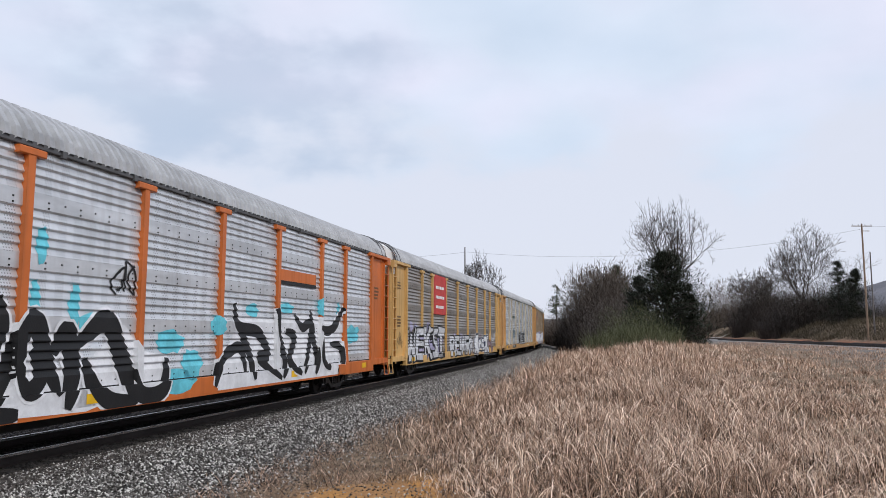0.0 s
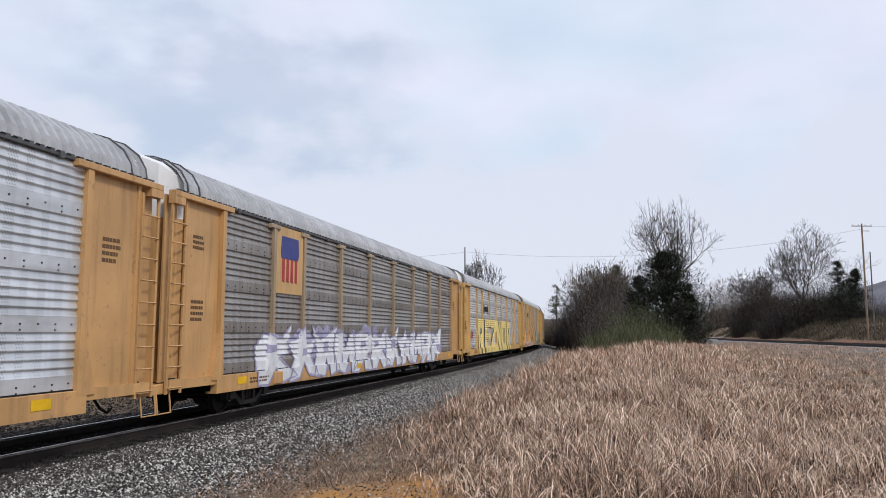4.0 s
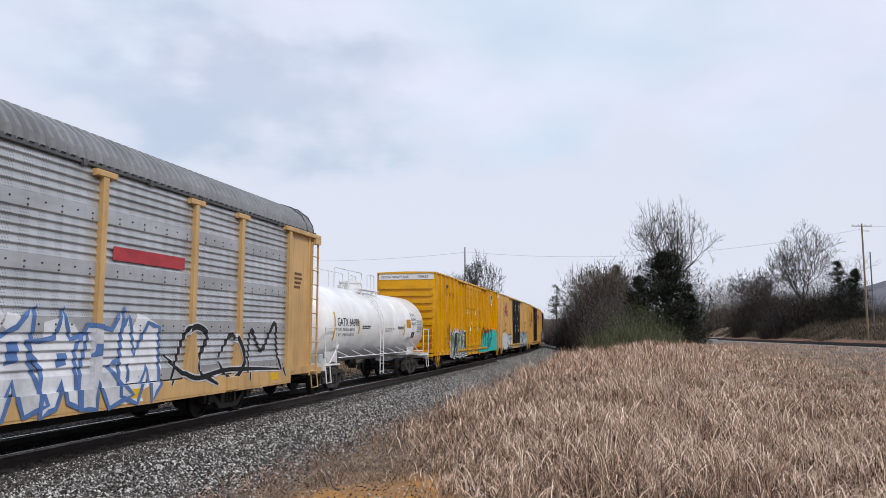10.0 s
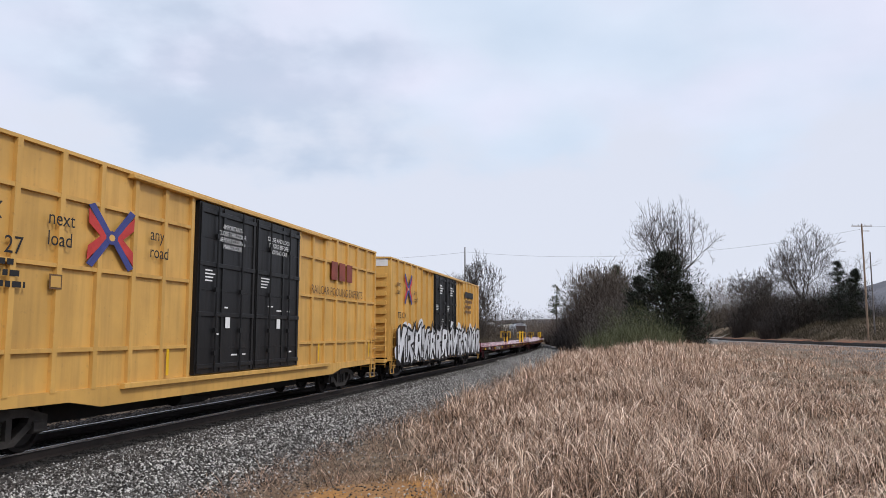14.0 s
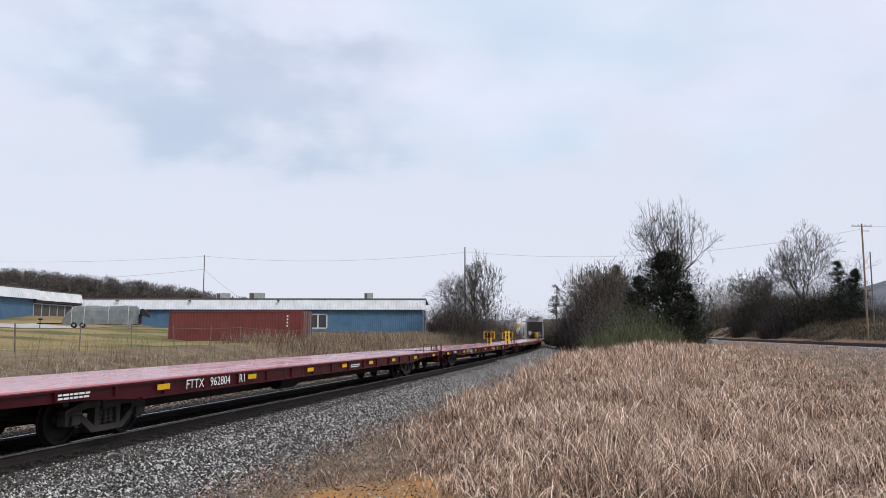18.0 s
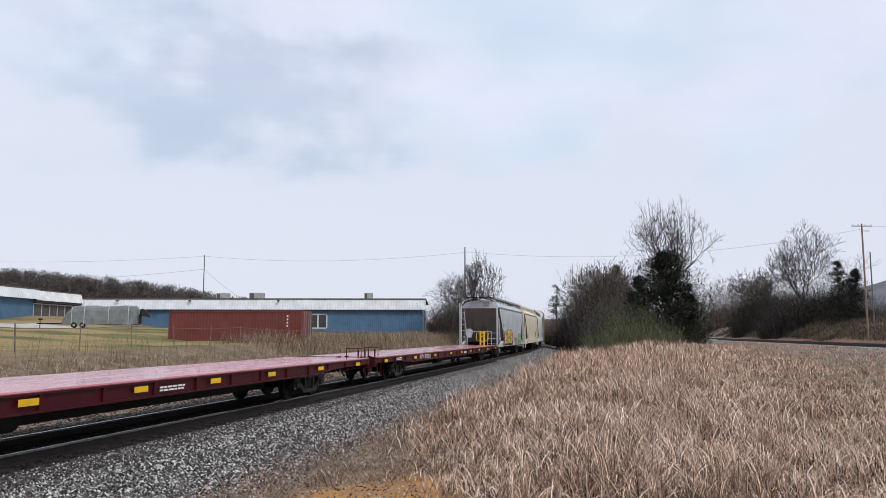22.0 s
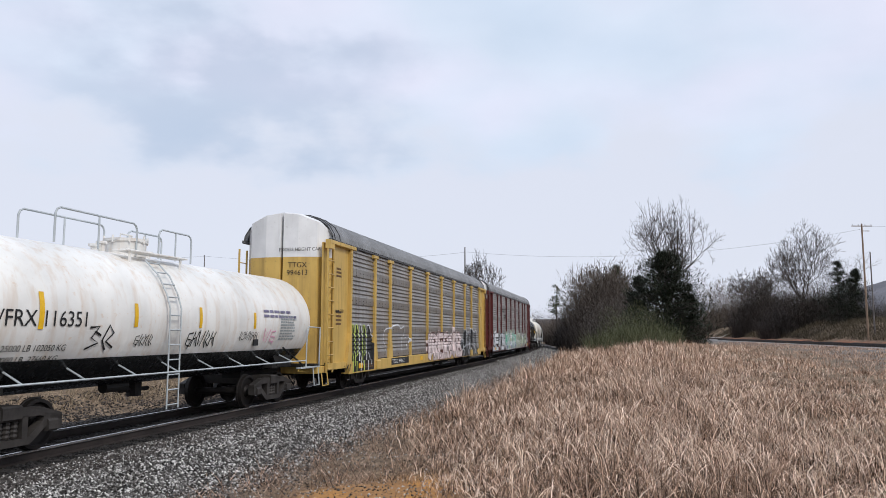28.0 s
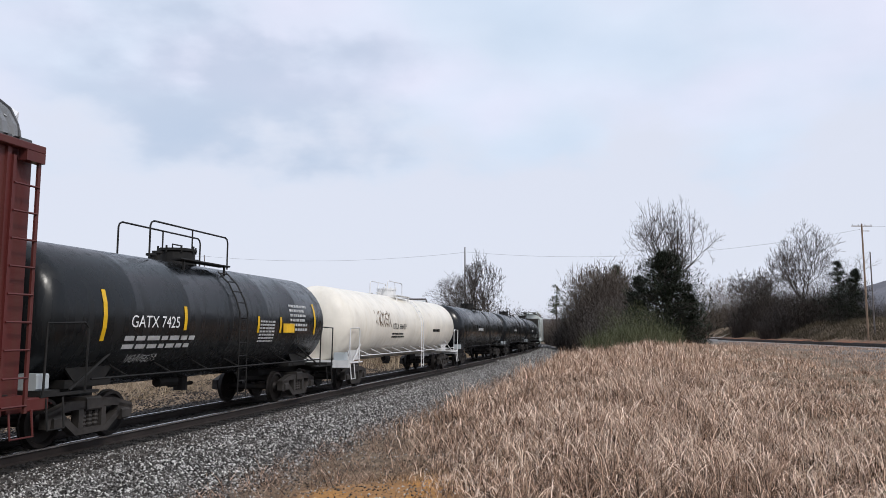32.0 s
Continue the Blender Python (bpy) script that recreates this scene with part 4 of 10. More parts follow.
def brush_at(px, d, rx, ry, num, hgt, seed, material, label, wid=(0.015, 0.045), name="brush_thicket", **kw):
    x, y = on_ray(px, d)
    return thicket(name, x, y, rx, ry, num, hgt, seed, material, label, wid, **kw)


tree_at(1184, 76, 15.3, 6.5, 5, "tall leafless tree rising out of a dark cedar", trunk_r=0.18, bole=0.42, stems=5, fork=0.5, thin=0.013)
cedar_at(1178, 73, 9.0, 9.2, 8, "dark green cedar with ragged boughs at the field's edge", 20000, shape=0.45)
cedar_at(1130, 76, 6.9, 4.6, 9, "smaller dark cedar beside the tall bare tree", 7000)
cedar_at(1216, 75, 6.0, 5.0, 10, "smaller dark cedar beside the tall bare tree", 7000)
for i, (px, d, h) in enumerate(((1034, 110, 11.6), (1052, 112, 11.6), (1078, 114, 10.6), (1100, 118, 11.4))):
    tree_at(px, d, h + 1.2, 5.5, 51 + i, "leafless tree in the thicket beside the curve", levels=7, trunk_r=0.13, stems=4, fork=0.4, material=M["twig_red"], thin=0.024)
brush_at(1064, 110, 4.0, 9.0, 13000, (10.5, 13.6), 41, M["twig_mid"], "dense leafless brown thicket beside the curve", (0.025, 0.06), lean=0.14)
brush_at(1034, 116, 1.8, 10.0, 5200, (5.5, 9.5), 42, M["twig"], "dark leafless brush beside the curve", (0.025, 0.06), lean=0.16)
brush_at(1013, 112, 1.4, 14.0, 5200, (5.0, 8.8), 59, M["twig"], "dark leafless brush beside the curve", (0.025, 0.06), lean=0.16)
brush_at(986, 158, 2.0, 12.0, 3600, (5.5, 8.5), 65, M["twig_mid"], "leafless brush at the far end of the curve", (0.03, 0.08), lean=0.2)
brush_at(1070, 97, 2.6, 10.0, 6000, (2.2, 4.6), 45, M["twig"], "dark tangled brush along the curve", (0.02, 0.05), lean=0.3, rot=-0.2)
brush_at(1130, 92, 6.0, 6.0, 4200, (5.0, 9.0), 50, M["twig"], "dark tangled brush behind the cedars", (0.02, 0.06), lean=0.4)
cedar_at(1092, 124, 12.4, 6.0, 12, "green-topped tree above the thicket", 5000, "pine_tree", low=0.65, material=M["needles_pine"], shape=0.5)
brush_at(1116, 68, 4.2, 4.0, 4200, (2.6, 4.2), 43, M["leaf_green"], "yellow-green budding shrubs at the field's edge", (0.015, 0.04), "green_shrub", lean=0.5)
brush_at(1080, 84, 3.5, 6.0, 3200, (2.6, 4.4), 44, M["leaf_green"], "yellow-green budding shrubs at the field's edge", (0.015, 0.04), "green_shrub", lean=0.5)
cedar_at(984, 160, 12.6, 4.0, 13, "slim pine with tufted crown behind the thicket", 2600, "pine_tree", low=0.52, material=M["needles_pine"], shape=0.3)
cedar_at(1003, 162, 9.5, 4.6, 16, "smaller pine behind the thicket", 1600, "pine_tree", low=0.4, material=M["needles_pine"], shape=0.4)
brush_at(1262, 248, 14.0, 8.0, 5500, (11.0, 16.0), 46, M["twig_red"], "leafless brown brush behind the cedar", (0.03, 0.08))
brush_at(1210, 88, 2.4, 5.0, 2000, (1.8, 4.2), 47, M["twig_red"], "low brown brush under the cedar", (0.015, 0.045))
brush_at(1298, 252, 14.0, 8.0, 4000, (11.0, 16.0), 56, M["twig_red"], "leafless brown brush across the second track", (0.03, 0.08))
tree_at(1345, 190, 17.0, 11.0, 61, "dark spreading leafless tree beyond the second track", levels=7, trunk_r=0.2, stems=4, fork=0.55, thin=0.03)
tree_at(1322, 212, 17.0, 9.6, 62, "dark spreading leafless tree beyond the second track", levels=7, trunk_r=0.18, stems=3, fork=0.55, thin=0.03)
tree_at(1426, 158, 22.6, 12.4, 63, "tall vase-shaped leafless tree beyond the second track", levels=8, trunk_r=0.24, bole=0.28, stems=4, fork=0.52, thin=0.024)
brush_at(1352, 192, 8.0, 6.0, 15000, (10.0, 15.0), 48, M["twig"], "dark leafless thicket beyond the second track", (0.025, 0.07))
brush_at(1425, 160, 9.5, 6.0, 16000, (7.0, 11.0), 57, M["twig"], "dark leafless thicket beyond the second track", (0.025, 0.07))
cedar_at(1484, 141, 11.4, 8.4, 14, "dark cedar beyond the second track", 11000, shape=0.7)
cedar_at(1514, 136, 9.6, 6.4, 15, "dark cedar beyond the second track", 9000, shape=0.7)
brush_at(1545, 142, 8.0, 4.0, 4000, (4.5, 7.5), 58, M["twig"], "dark brush behind the utility poles", (0.02, 0.06))
brush_at(1505, 128, 9.0, 3.0, 3600, (0.8, 2.0), 49, M["bank_weed"], "brown weeds on the bank behind the second track", (0.015, 0.045))
tree_at(1500, 146, 14.0, 9.0, 64, "leafless tree leaning over dark cedars", levels=6, trunk_r=0.16, lean=(0.3, 0), stems=3)
# left of the curve
tree_at(847, 118, 15.4, 6.6, 71, "round-crowned leafless tree behind the track", levels=8, trunk_r=0.22, bole=0.42, stems=4, fork=0.55, thin=0.018)
tree_at(806, 114, 10.5, 6.5, 78, "small leafless tree behind the track", levels=7, trunk_r=0.12, stems=4, fork=0.45, thin=0.014)
brush_at(812, 112, 4.2, 5.0, 5000, (6.0, 11.0), 72, M["twig"], "leafless brush round the bare tree's foot", (0.02, 0.055))
brush_at(868, 118, 5.0, 9.0, 4600, (4.5, 7.5), 73, M["twig_red"], "leafless brush along the inside of the curve", (0.02, 0.055), lean=0.4)
brush_at(840, 98, 4.4, 9.0, 5200, (1.6, 3.6), 74, M["bank_weed"], "tangled brown brush along the far bank", (0.015, 0.045), lean=0.4)
brush_at(890, 128, 5.0, 10.0, 3200, (2.0, 4.6), 79, M["leaf_green"], "dull green brush on the inside of the curve", (0.02, 0.05), lean=0.5)
brush_at(925, 235, 14.0, 8.0, 4200, (6.0, 10.5), 75, M["twig_red"], "leafless wood far behind the curve", (0.06, 0.16))
brush_at(850, 175, 12.0, 8.0, 4200, (4.5, 8.5), 76, M["twig"], "leafless wood behind the curve", (0.04, 0.12))
brush_at(960, 215, 8.0, 8.0, 3000, (5.0, 8.5), 77, M["twig_red"], "leafless wood far behind the curve", (0.05, 0.14))


# twiggy tops that close the woods
def fuzz(name, px0, px1, d0, d1, num, size, seed, material, label, per=200):
    rs = np.random.RandomState(seed)
    px, d = rs.uniform(px0, px1, num), rs.uniform(d0, d1, num)
    x = (px - 784) / F * d
    crowns(name, x, d, ground_z(x, d), rs.uniform(*size, num), seed, material, label, per, (0.2, 0.55), (0.03, 0.07))


fuzz("brush_tops", 1305, 1350, 205, 215, 18, (10.0, 14.5), 200, M["twig"], "twiggy tops of the dark thicket beyond the second track")
fuzz("brush_tops", 1335, 1395, 185, 196, 24, (8.0, 12.5), 201, M["twig"], "twiggy tops of the dark thicket beyond the second track")
fuzz("brush_tops", 1390, 1530, 153, 160, 70, (6.0, 10.0), 202, M["twig"], "twiggy tops of the dark thicket beyond the second track", 240)
fuzz("brush_tops", 1228, 1322, 238, 256, 40, (12.0, 17.0), 203, M["twig_red"], "twiggy tops of the brown brush across the second track")
fuzz("brush_tops", 1022, 1108, 104, 118, 44, (9.0, 12.5), 204, M["twig_mid"], "twiggy tops of the thicket beside the curve")
fuzz("brush_tops", 1030, 1120, 86, 98, 24, (4.5, 7.0), 205, M["twig"], "dark twigs at the foot of the thicket")
fuzz("brush_tops", 785, 900, 112, 122, 34, (5.5, 8.5), 206, M["twig"], "twiggy tops of the brush round the bare tree")
fuzz("green_shrub", 1075, 1178, 64, 72, 20, (2.4, 4.2), 207, M["leaf_green"], "yellow-green budding shrubs at the field's edge")


# ---- far wooded hills ----
def ridge(name, x0, y0, x1, y1, depth, top, seed, material, label, swell=0.0):
    """A long rounded hill with an uneven crest."""
    rs = np.random.RandomState(seed)
    N, K = 120, 10
    v, f = [], []
    L = math.hypot(x1 - x0, y1 - y0)
    nxv, nyv = -(y1 - y0) / L, (x1 - x0) / L
    for i in range(N + 1):
        t = i / N
        hgt = top * (math.sin(math.pi * min(1, max(0, t))) ** 0.5) * (0.85 + 0.15 * math.sin(7 * t + seed)) * (1 + swell * min(1.2, max(0.0, (0.70 - t) / 0.13))) + 0.5
        for j in range(K + 1):
            u = j / K
            v.append((x0 + (x1 - x0) * t + nxv * (u - 0.5) * depth, y0 + (y1 - y0) * t + nyv * (u - 0.5) * depth, hgt * math.sin(math.pi * u) - 2 + rs.uniform(-0.4, 0.4)))
    for i in range(N):
        for j in range(K):
            a = i * (K + 1) + j
            f.append((a, a + 1, a + K + 2, a + K + 1))
    return thing(name, label, "hill", kind="structure", me=mesh_of(name, v, f, True), material=material)


M["wood_far"] = plain("far_winter_wood", (0.085, 0.073, 0.068), 0.95, 0, 0.35, 0.12, 0.6, 1.0, "World")
# Air haze is mixed into this blue-grey; nearer winter woods stay brown.
M["hill_far"] = plain("far_hill_haze_wood", (0.15, 0.15, 0.17), 0.95, 0, 0.2, 0.03, 0.4, 2.0, "World")
M["twig_hill"] = stuff_mat("hillside_twigs", [(0.045, 0.038, 0.034), (0.10, 0.085, 0.077), (0.18, 0.155, 0.14)], 0.9)
ridge("wooded_hill", -420, 330, -60, 420, 90, 30.4, 3, M["wood_far"], "long low hill of winter woods", 0.1)
ridge("wooded_hill", -160, 640, 700, 700, 120, 17, 6, M["wood_far"], "low winter woods along the horizon")
ridge("blue_hill", 420, 900, 1300, 1000, 300, 150, 4, M["hill_far"], "distant wooded hill, haze put into its blue-grey colour")
rs = np.random.RandomState(91)
k = 2100
t = rs.uniform(0.4, 0.95, k)
u = rs.uniform(-44, 8, k)
xx, yy = -420 + 360 * t + u * -0.24, 330 + 90 * t + u
zz = 30 * np.sin(np.pi * np.clip(t, 0, 1)) ** 0.5 * (0.85 + 0.15 * np.sin(7 * t + 3)) * (1 + 0.1 * np.clip((0.70 - t) / 0.13, 0, 1.2)) * np.cos(np.clip(u / 45, -1, 1) * 1.4) - 5.5
crowns("hill_trees", xx, yy, zz, rs.uniform(5, 9.0, k), 92, M["twig_hill"], "bare treetops along the low hill", 110, (0.5, 1.1), (0.14, 0.3))
k = 560
t = rs.uniform(0.1, 0.8, k)
xx, yy = -160 + 860 * t, 600 + 60 * t + rs.normal(0, 10, k)
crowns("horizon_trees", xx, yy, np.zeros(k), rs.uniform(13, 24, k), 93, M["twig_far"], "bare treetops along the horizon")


# ---- the train: shared parts ----
WHEEL_R, AXLE_HALF = 0.42, 0.89
SPEED, SLOWING = 17.662, -0.03936
TRAIN, AXLES, BASE_LEN = [], [], {}


def run(t):
    """How far the train has come since the sixteenth second."""
    late = 0.55 * math.log1p(math.exp((t - 29.8) * 4)) / 4  # it picks up speed again at the end
    return SPEED * (t - 16) + SLOWING * (t - 16) ** 2 / 2 + late


def revolve(profile, n_, axis="Y"):
    """Turn (along, radius) pairs round an axis."""
    v, f = [], []
    for i in range(n_):
        a = 2 * math.pi * i / n_
        for p, r in profile:
            c, s = r * math.cos(a), r * math.sin(a)
            v.append((c, p, s) if axis == "Y" else (p, c, s))
    k = len(profile)
    for i in range(n_):
        j = (i + 1) % n_
        for q in range(k - 1):
            f.append((i * k + q, j * k + q, j * k + q + 1, i * k + q + 1))
    return v, f


def wheelset_mesh():
    sh = Shape()
    for sgn in (-1, 1):
        prof = [(0.66, 0.02), (0.66, 0.12), (0.70, 0.14), (0.715, 0.33), (0.685, 0.36), (0.685, 0.447), (0.71, 0.447), (0.722, 0.425), (0.81, 0.418), (0.815, 0.36), (0.765, 0.33), (0.755, 0.16), (0.80, 0.13), (0.84, 0.11), (0.84, 0.02)]
        v, f = revolve([(sgn * p, r) for p, r in prof], 26)
        sh.add(v, f)
    sh.bar((0, -1.02, 0), (0, 1.02, 0), 0.085, 10)
    for sgn in (-1, 1):
        for i in range(3):
            a = 2.094 * i
            sh.box(0.04 * math.cos(a) - 0.012, 0.04 * math.cos(a) + 0.012, sgn * 1.02 - 0.01, sgn * 1.02 + 0.01, 0.04 * math.sin(a) - 0.012, 0.04 * math.sin(a) + 0.012)
    return sh.mesh("wheelset")


def truck_mesh():
    sh = Shape()
    for sgn in (-1, 1):
        y0, y1 = sorted((sgn * 0.93, sgn * 1.09))
        # cast side frame: top chord, tension member, columns and pedestals
        sh.slab([(-1.12, 0.50), (-1.12, 0.60), (-0.62, 0.74), (0.62, 0.74), (1.12, 0.60), (1.12, 0.50), (0.60, 0.60), (-0.60, 0.60)], y0, y1)
        sh.slab([(-0.80, 0.44), (-0.42, 0.16), (0.42, 0.16), (0.80, 0.44), (0.68, 0.50), (0.36, 0.27), (-0.36, 0.27), (-0.68, 0.50)], y0, y1)
        for q in (-1, 1):
            a, b = sorted((q * 0.24, q * 0.36))
            sh.box(a, b, y0, y1, 0.26, 0.62)
            sh.slab([(q * 0.66, 0.46), (q * 0.74, 0.64), (q * 1.12, 0.56), (q * 1.12, 0.34), (q * 1.04, 0.34), (q * 1.02, 0.50), (q * 0.78, 0.50), (q * 0.74, 0.38)], y0, y1)
            sh.box(q * AXLE_HALF - 0.11, q * AXLE_HALF + 0.11, min(sgn * 0.92, sgn * 1.13), max(sgn * 0.92, sgn * 1.13), 0.32, 0.52, 0.03)
        for i in range(3):
            xs = -0.16 + 0.16 * i
            v, f = revolve([(0.28 + 0.035 * j, 0.066 if j % 2 else 0.05) for j in range(9)], 8)
            sh.add([(px + xs, pz + sgn * 1.0, py) for px, py, pz in v], f)
    sh.box(-0.2, 0.2, -1.12, 1.12, 0.56, 0.80, 0.03)
    sh.box(-0.75, 0.75, -0.06, 0.06, 0.42, 0.52)
    return sh.mesh("truck")


WHEELSET, TRUCK = wheelset_mesh(), truck_mesh()


def running_gear(car, base, tone=None):
    """Two trucks, each with two wheelsets, and couplers with hoses at both ends."""
    for q in (-1, 1):
        t = part("truck", TRUCK, tone or M["truck"], car, "cast-steel truck", pose(q * base / 2, 0, 0))
        for p in (-1, 1):
            w = part("wheelset", WHEELSET, M["wheel"], t, "", pose(p * AXLE_HALF, 0, WHEEL_R))
            AXLES.append((w, p))


COUPLER = Shape().box(-0.55, 0.62, -0.09, 0.09, 0.76, 0.94, 0.02)
COUPLER.slab([(-0.55, 0.70), (-0.85, 0.74), (-0.95, 0.84), (-0.85, 0.98), (-0.55, 1.0)], -0.17, 0.12)
COUPLER.slab([(-0.82, 0.78), (-1.0, 0.80), (-1.0, 0.94), (-0.82, 0.96)], 0.06, 0.2)
COUPLER.path([(-0.3, 0.25, 0.75), (-0.55, 0.28, 0.45), (-0.8, 0.26, 0.34), (-1.0, 0.2, 0.40)], 0.03, 5)
COUPLER = COUPLER.mesh("coupler")


def couplers(car, half):
    part("coupler", COUPLER, M["steel_dark"], car, "knuckle coupler with air hose", pose(-half, 0, 0))
    part("coupler", COUPLER, M["steel_dark"], car, "knuckle coupler with air hose", pose(half, 0, 0, 0, 0, 180))


def ladder(x, y, z0, z1, w, face="Y", r=0.017, pitch=0.40, flat=True):
    """Stiles and rungs; face Y: on a side, X: on an end."""
    sh = Shape()

    def p(u, z, o=0.0):
        return (x + u, y + o, z) if face == "Y" else (x + o, y + u, z)
    for u in (-w / 2, w / 2):
        if flat:
            a, b = p(u - 0.03, z0, -0.02), p(u + 0.03, z1, 0.02)
            sh.box(min(a[0], b[0]), max(a[0], b[0]), min(a[1], b[1]), max(a[1], b[1]), z0, z1)
        else:
            sh.bar(p(u, z0), p(u, z1), r)
    z = z0 + 0.12
    while z < z1:
        sh.bar(p(-w / 2, z, -0.03), p(w / 2, z, -0.03), r, 5)
        z += pitch
    return sh


def train_car(name, label, group, s16, base):
    car = thing(name, label, "rail car", group)
    TRAIN.append((car, s16, base))
    return car


# ---- sprayed lettering that follows the ribs of the sheets ----
def rib_depth(z, z0=0.99, pitch=0.965):
    """How far the ribbed sheet stands back from its outer face at height z."""
    u = ((z - z0) % pitch)
    if u < 0.24:
        return 0.0
    v = ((u - 0.24) % 0.145) / 0.145
    return float(np.interp(v, (0, 0.1, 0.66, 0.8, 1.0), (0.0, 0.0, 0.036, 0.040, 0.0)))


STROKES = {
    "1": [[(0.0, 0.1), (0.25, 0.95), (0.55, 0.25), (0.9, 0.9)], [(0.1, 0.5), (0.6, 0.6), (1.0, 0.1)]],
    "2": [[(0.1, 0.9), (0.75, 0.95), (0.3, 0.5), (0.9, 0.3), (0.1, 0.05)], [(0.5, 0.75), (0.95, 0.6)]],
    "3": [[(0.5, 0.0), (0.05, 0.4), (0.4, 1.0), (0.8, 0.7), (0.35, 0.35), (1.0, 0.1)]],
    "4": [[(0.0, 1.0), (0.15, 0.15), (0.5, 0.75), (0.6, 0.05), (1.0, 0.95)]],
    "5": [[(0.9, 0.85), (0.2, 0.8), (0.1, 0.2), (0.85, 0.1)], [(0.3, 0.5), (0.95, 0.45), (0.7, 0.0)]],
    "6": [[(0.1, 0.0), (0.3, 0.7), (0.05, 1.0)], [(0.3, 0.7), (0.9, 0.95), (0.6, 0.3), (1.0, 0.0)]],
    "H": [[(0.1, 0), (0.12, 1)], [(0.9, 0), (0.85, 1)], [(0.1, 0.5), (0.9, 0.55)]],
    "B": [[(0.1, 0), (0.1, 1), (0.8, 0.85), (0.2, 0.52), (0.9, 0.3), (0.7, 0.02), (0.1, 0)]],
}


def curve(pts, num=5):
    """A flowing line through the points."""
    out_ = []
    for i in range(len(pts) - 1):
        a, b, c, d = pts[max(0, i - 1)], pts[i], pts[i + 1], pts[min(len(pts) - 1, i + 2)]
        for j in range(num):
            t = j / num
            out_.append(tuple(0.5 * (2 * b[k] + (c[k] - a[k]) * t + (2 * a[k] - 5 * b[k] + 4 * c[k] - d[k]) * t * t + (3 * b[k] - a[k] - 3 * c[k] + d[k]) * t ** 3) for k in (0, 1)))
    return out_ + [pts[-1]]


def ribbon(sh, pts, w, y):
    """A flat stroke along (x, z) points at depth y: one strip with rounded ends."""
    v, n_ = [], len(pts)
    for i, p in enumerate(pts):
        q0, q1 = pts[max(0, i - 1)], pts[min(n_ - 1, i + 1)]
        dx, dz = q1[0] - q0[0], q1[1] - q0[1]
        L = math.hypot(dx, dz) or 1.0
        ux, uz = dx / L, dz / L
        if i == 0:
            v += [(p[0] - ux * w * 0.35 - uz * w * 0.3, p[1] - uz * w * 0.35 + ux * w * 0.3), (p[0] - ux * w * 0.35 + uz * w * 0.3, p[1] - uz * w * 0.35 - ux * w * 0.3)]
        v += [(p[0] - uz * w / 2, p[1] + ux * w / 2), (p[0] + uz * w / 2, p[1] - ux * w / 2)]
        if i == n_ - 1:
            v += [(p[0] + ux * w * 0.35 - uz * w * 0.3, p[1] + uz * w * 0.35 + ux * w * 0.3), (p[0] + ux * w * 0.35 + uz * w * 0.3, p[1] + uz * w * 0.35 - ux * w * 0.3)]
    k = len(v) // 2
    sh.add([(px, y - 0.003 * i / k, pz) for i, (px, pz) in enumerate(v)], [(2 * i, 2 * i + 2, 2 * i + 3, 2 * i + 1) for i in range(k - 1)])


def drape(me, posts, ribbed=True, face=-1.50, lift=0.008):
    """Cut a flat mesh at the ribs and posts and lay it on the ribbed side."""
    bm = bmesh.new()
    bm.from_mesh(me)
    if bm.verts:
        z0, z1 = min(v.co.z for v in bm.verts), max(v.co.z for v in bm.verts)
        x0, x1 = min(v.co.x for v in bm.verts), max(v.co.x for v in bm.verts)

        def cut(co, no):
            bmesh.ops.bisect_plane(bm, geom=bm.verts[:] + bm.edges[:] + bm.faces[:], plane_co=co, plane_no=no, dist=1e-5)
        if ribbed:
            sheet = 0.99
            while sheet < z1:
                for z in (sheet - 0.002, sheet):
                    if z0 < z < z1:
                        cut((0, 0, z), (0, 0, 1))
                for i in range(5):
                    for v in (0.0, 0.1, 0.66, 0.8):
                        z = sheet + 0.24 + 0.145 * (i + v)
                        if z0 < z < z1 and z < sheet + 0.965:
                            cut((0, 0, z), (0, 0, 1))
                sheet += 0.965
        for p in posts:
            for d in (-0.115, -0.095, 0.095, 0.115):
                if x0 < p + d < x1:
                    cut((p + d, 0, 0), (1, 0, 0))
            if ribbed and abs(p) > 7 and z0 < 2.05:
                for q in (-1, 1):
                    for d in (0.006, 0.03):
                        cut((p + q * (0.30 + d), 0, 0.95), Vector((1.1, 0, q * 0.222)).normalized())
        for v in bm.verts:
            y = v.co.y + face - lift + (rib_depth(v.co.z) if ribbed and v.co.z > 0.989 else 0.0)
            for p in posts:
                foot = 0.312 - 0.222 * (v.co.z - 0.95) / 1.1 if ribbed and abs(p) > 7 else 0.0
                if abs(v.co.x - p) < max(0.1, foot):
                    y = v.co.y + face - 0.074 - lift
            if v.co.z < 0.989 and ribbed:
                y = v.co.y + face - 0.07 - lift
            v.co.y = y
    bm.to_mesh(me)
    bm.free()
    return me


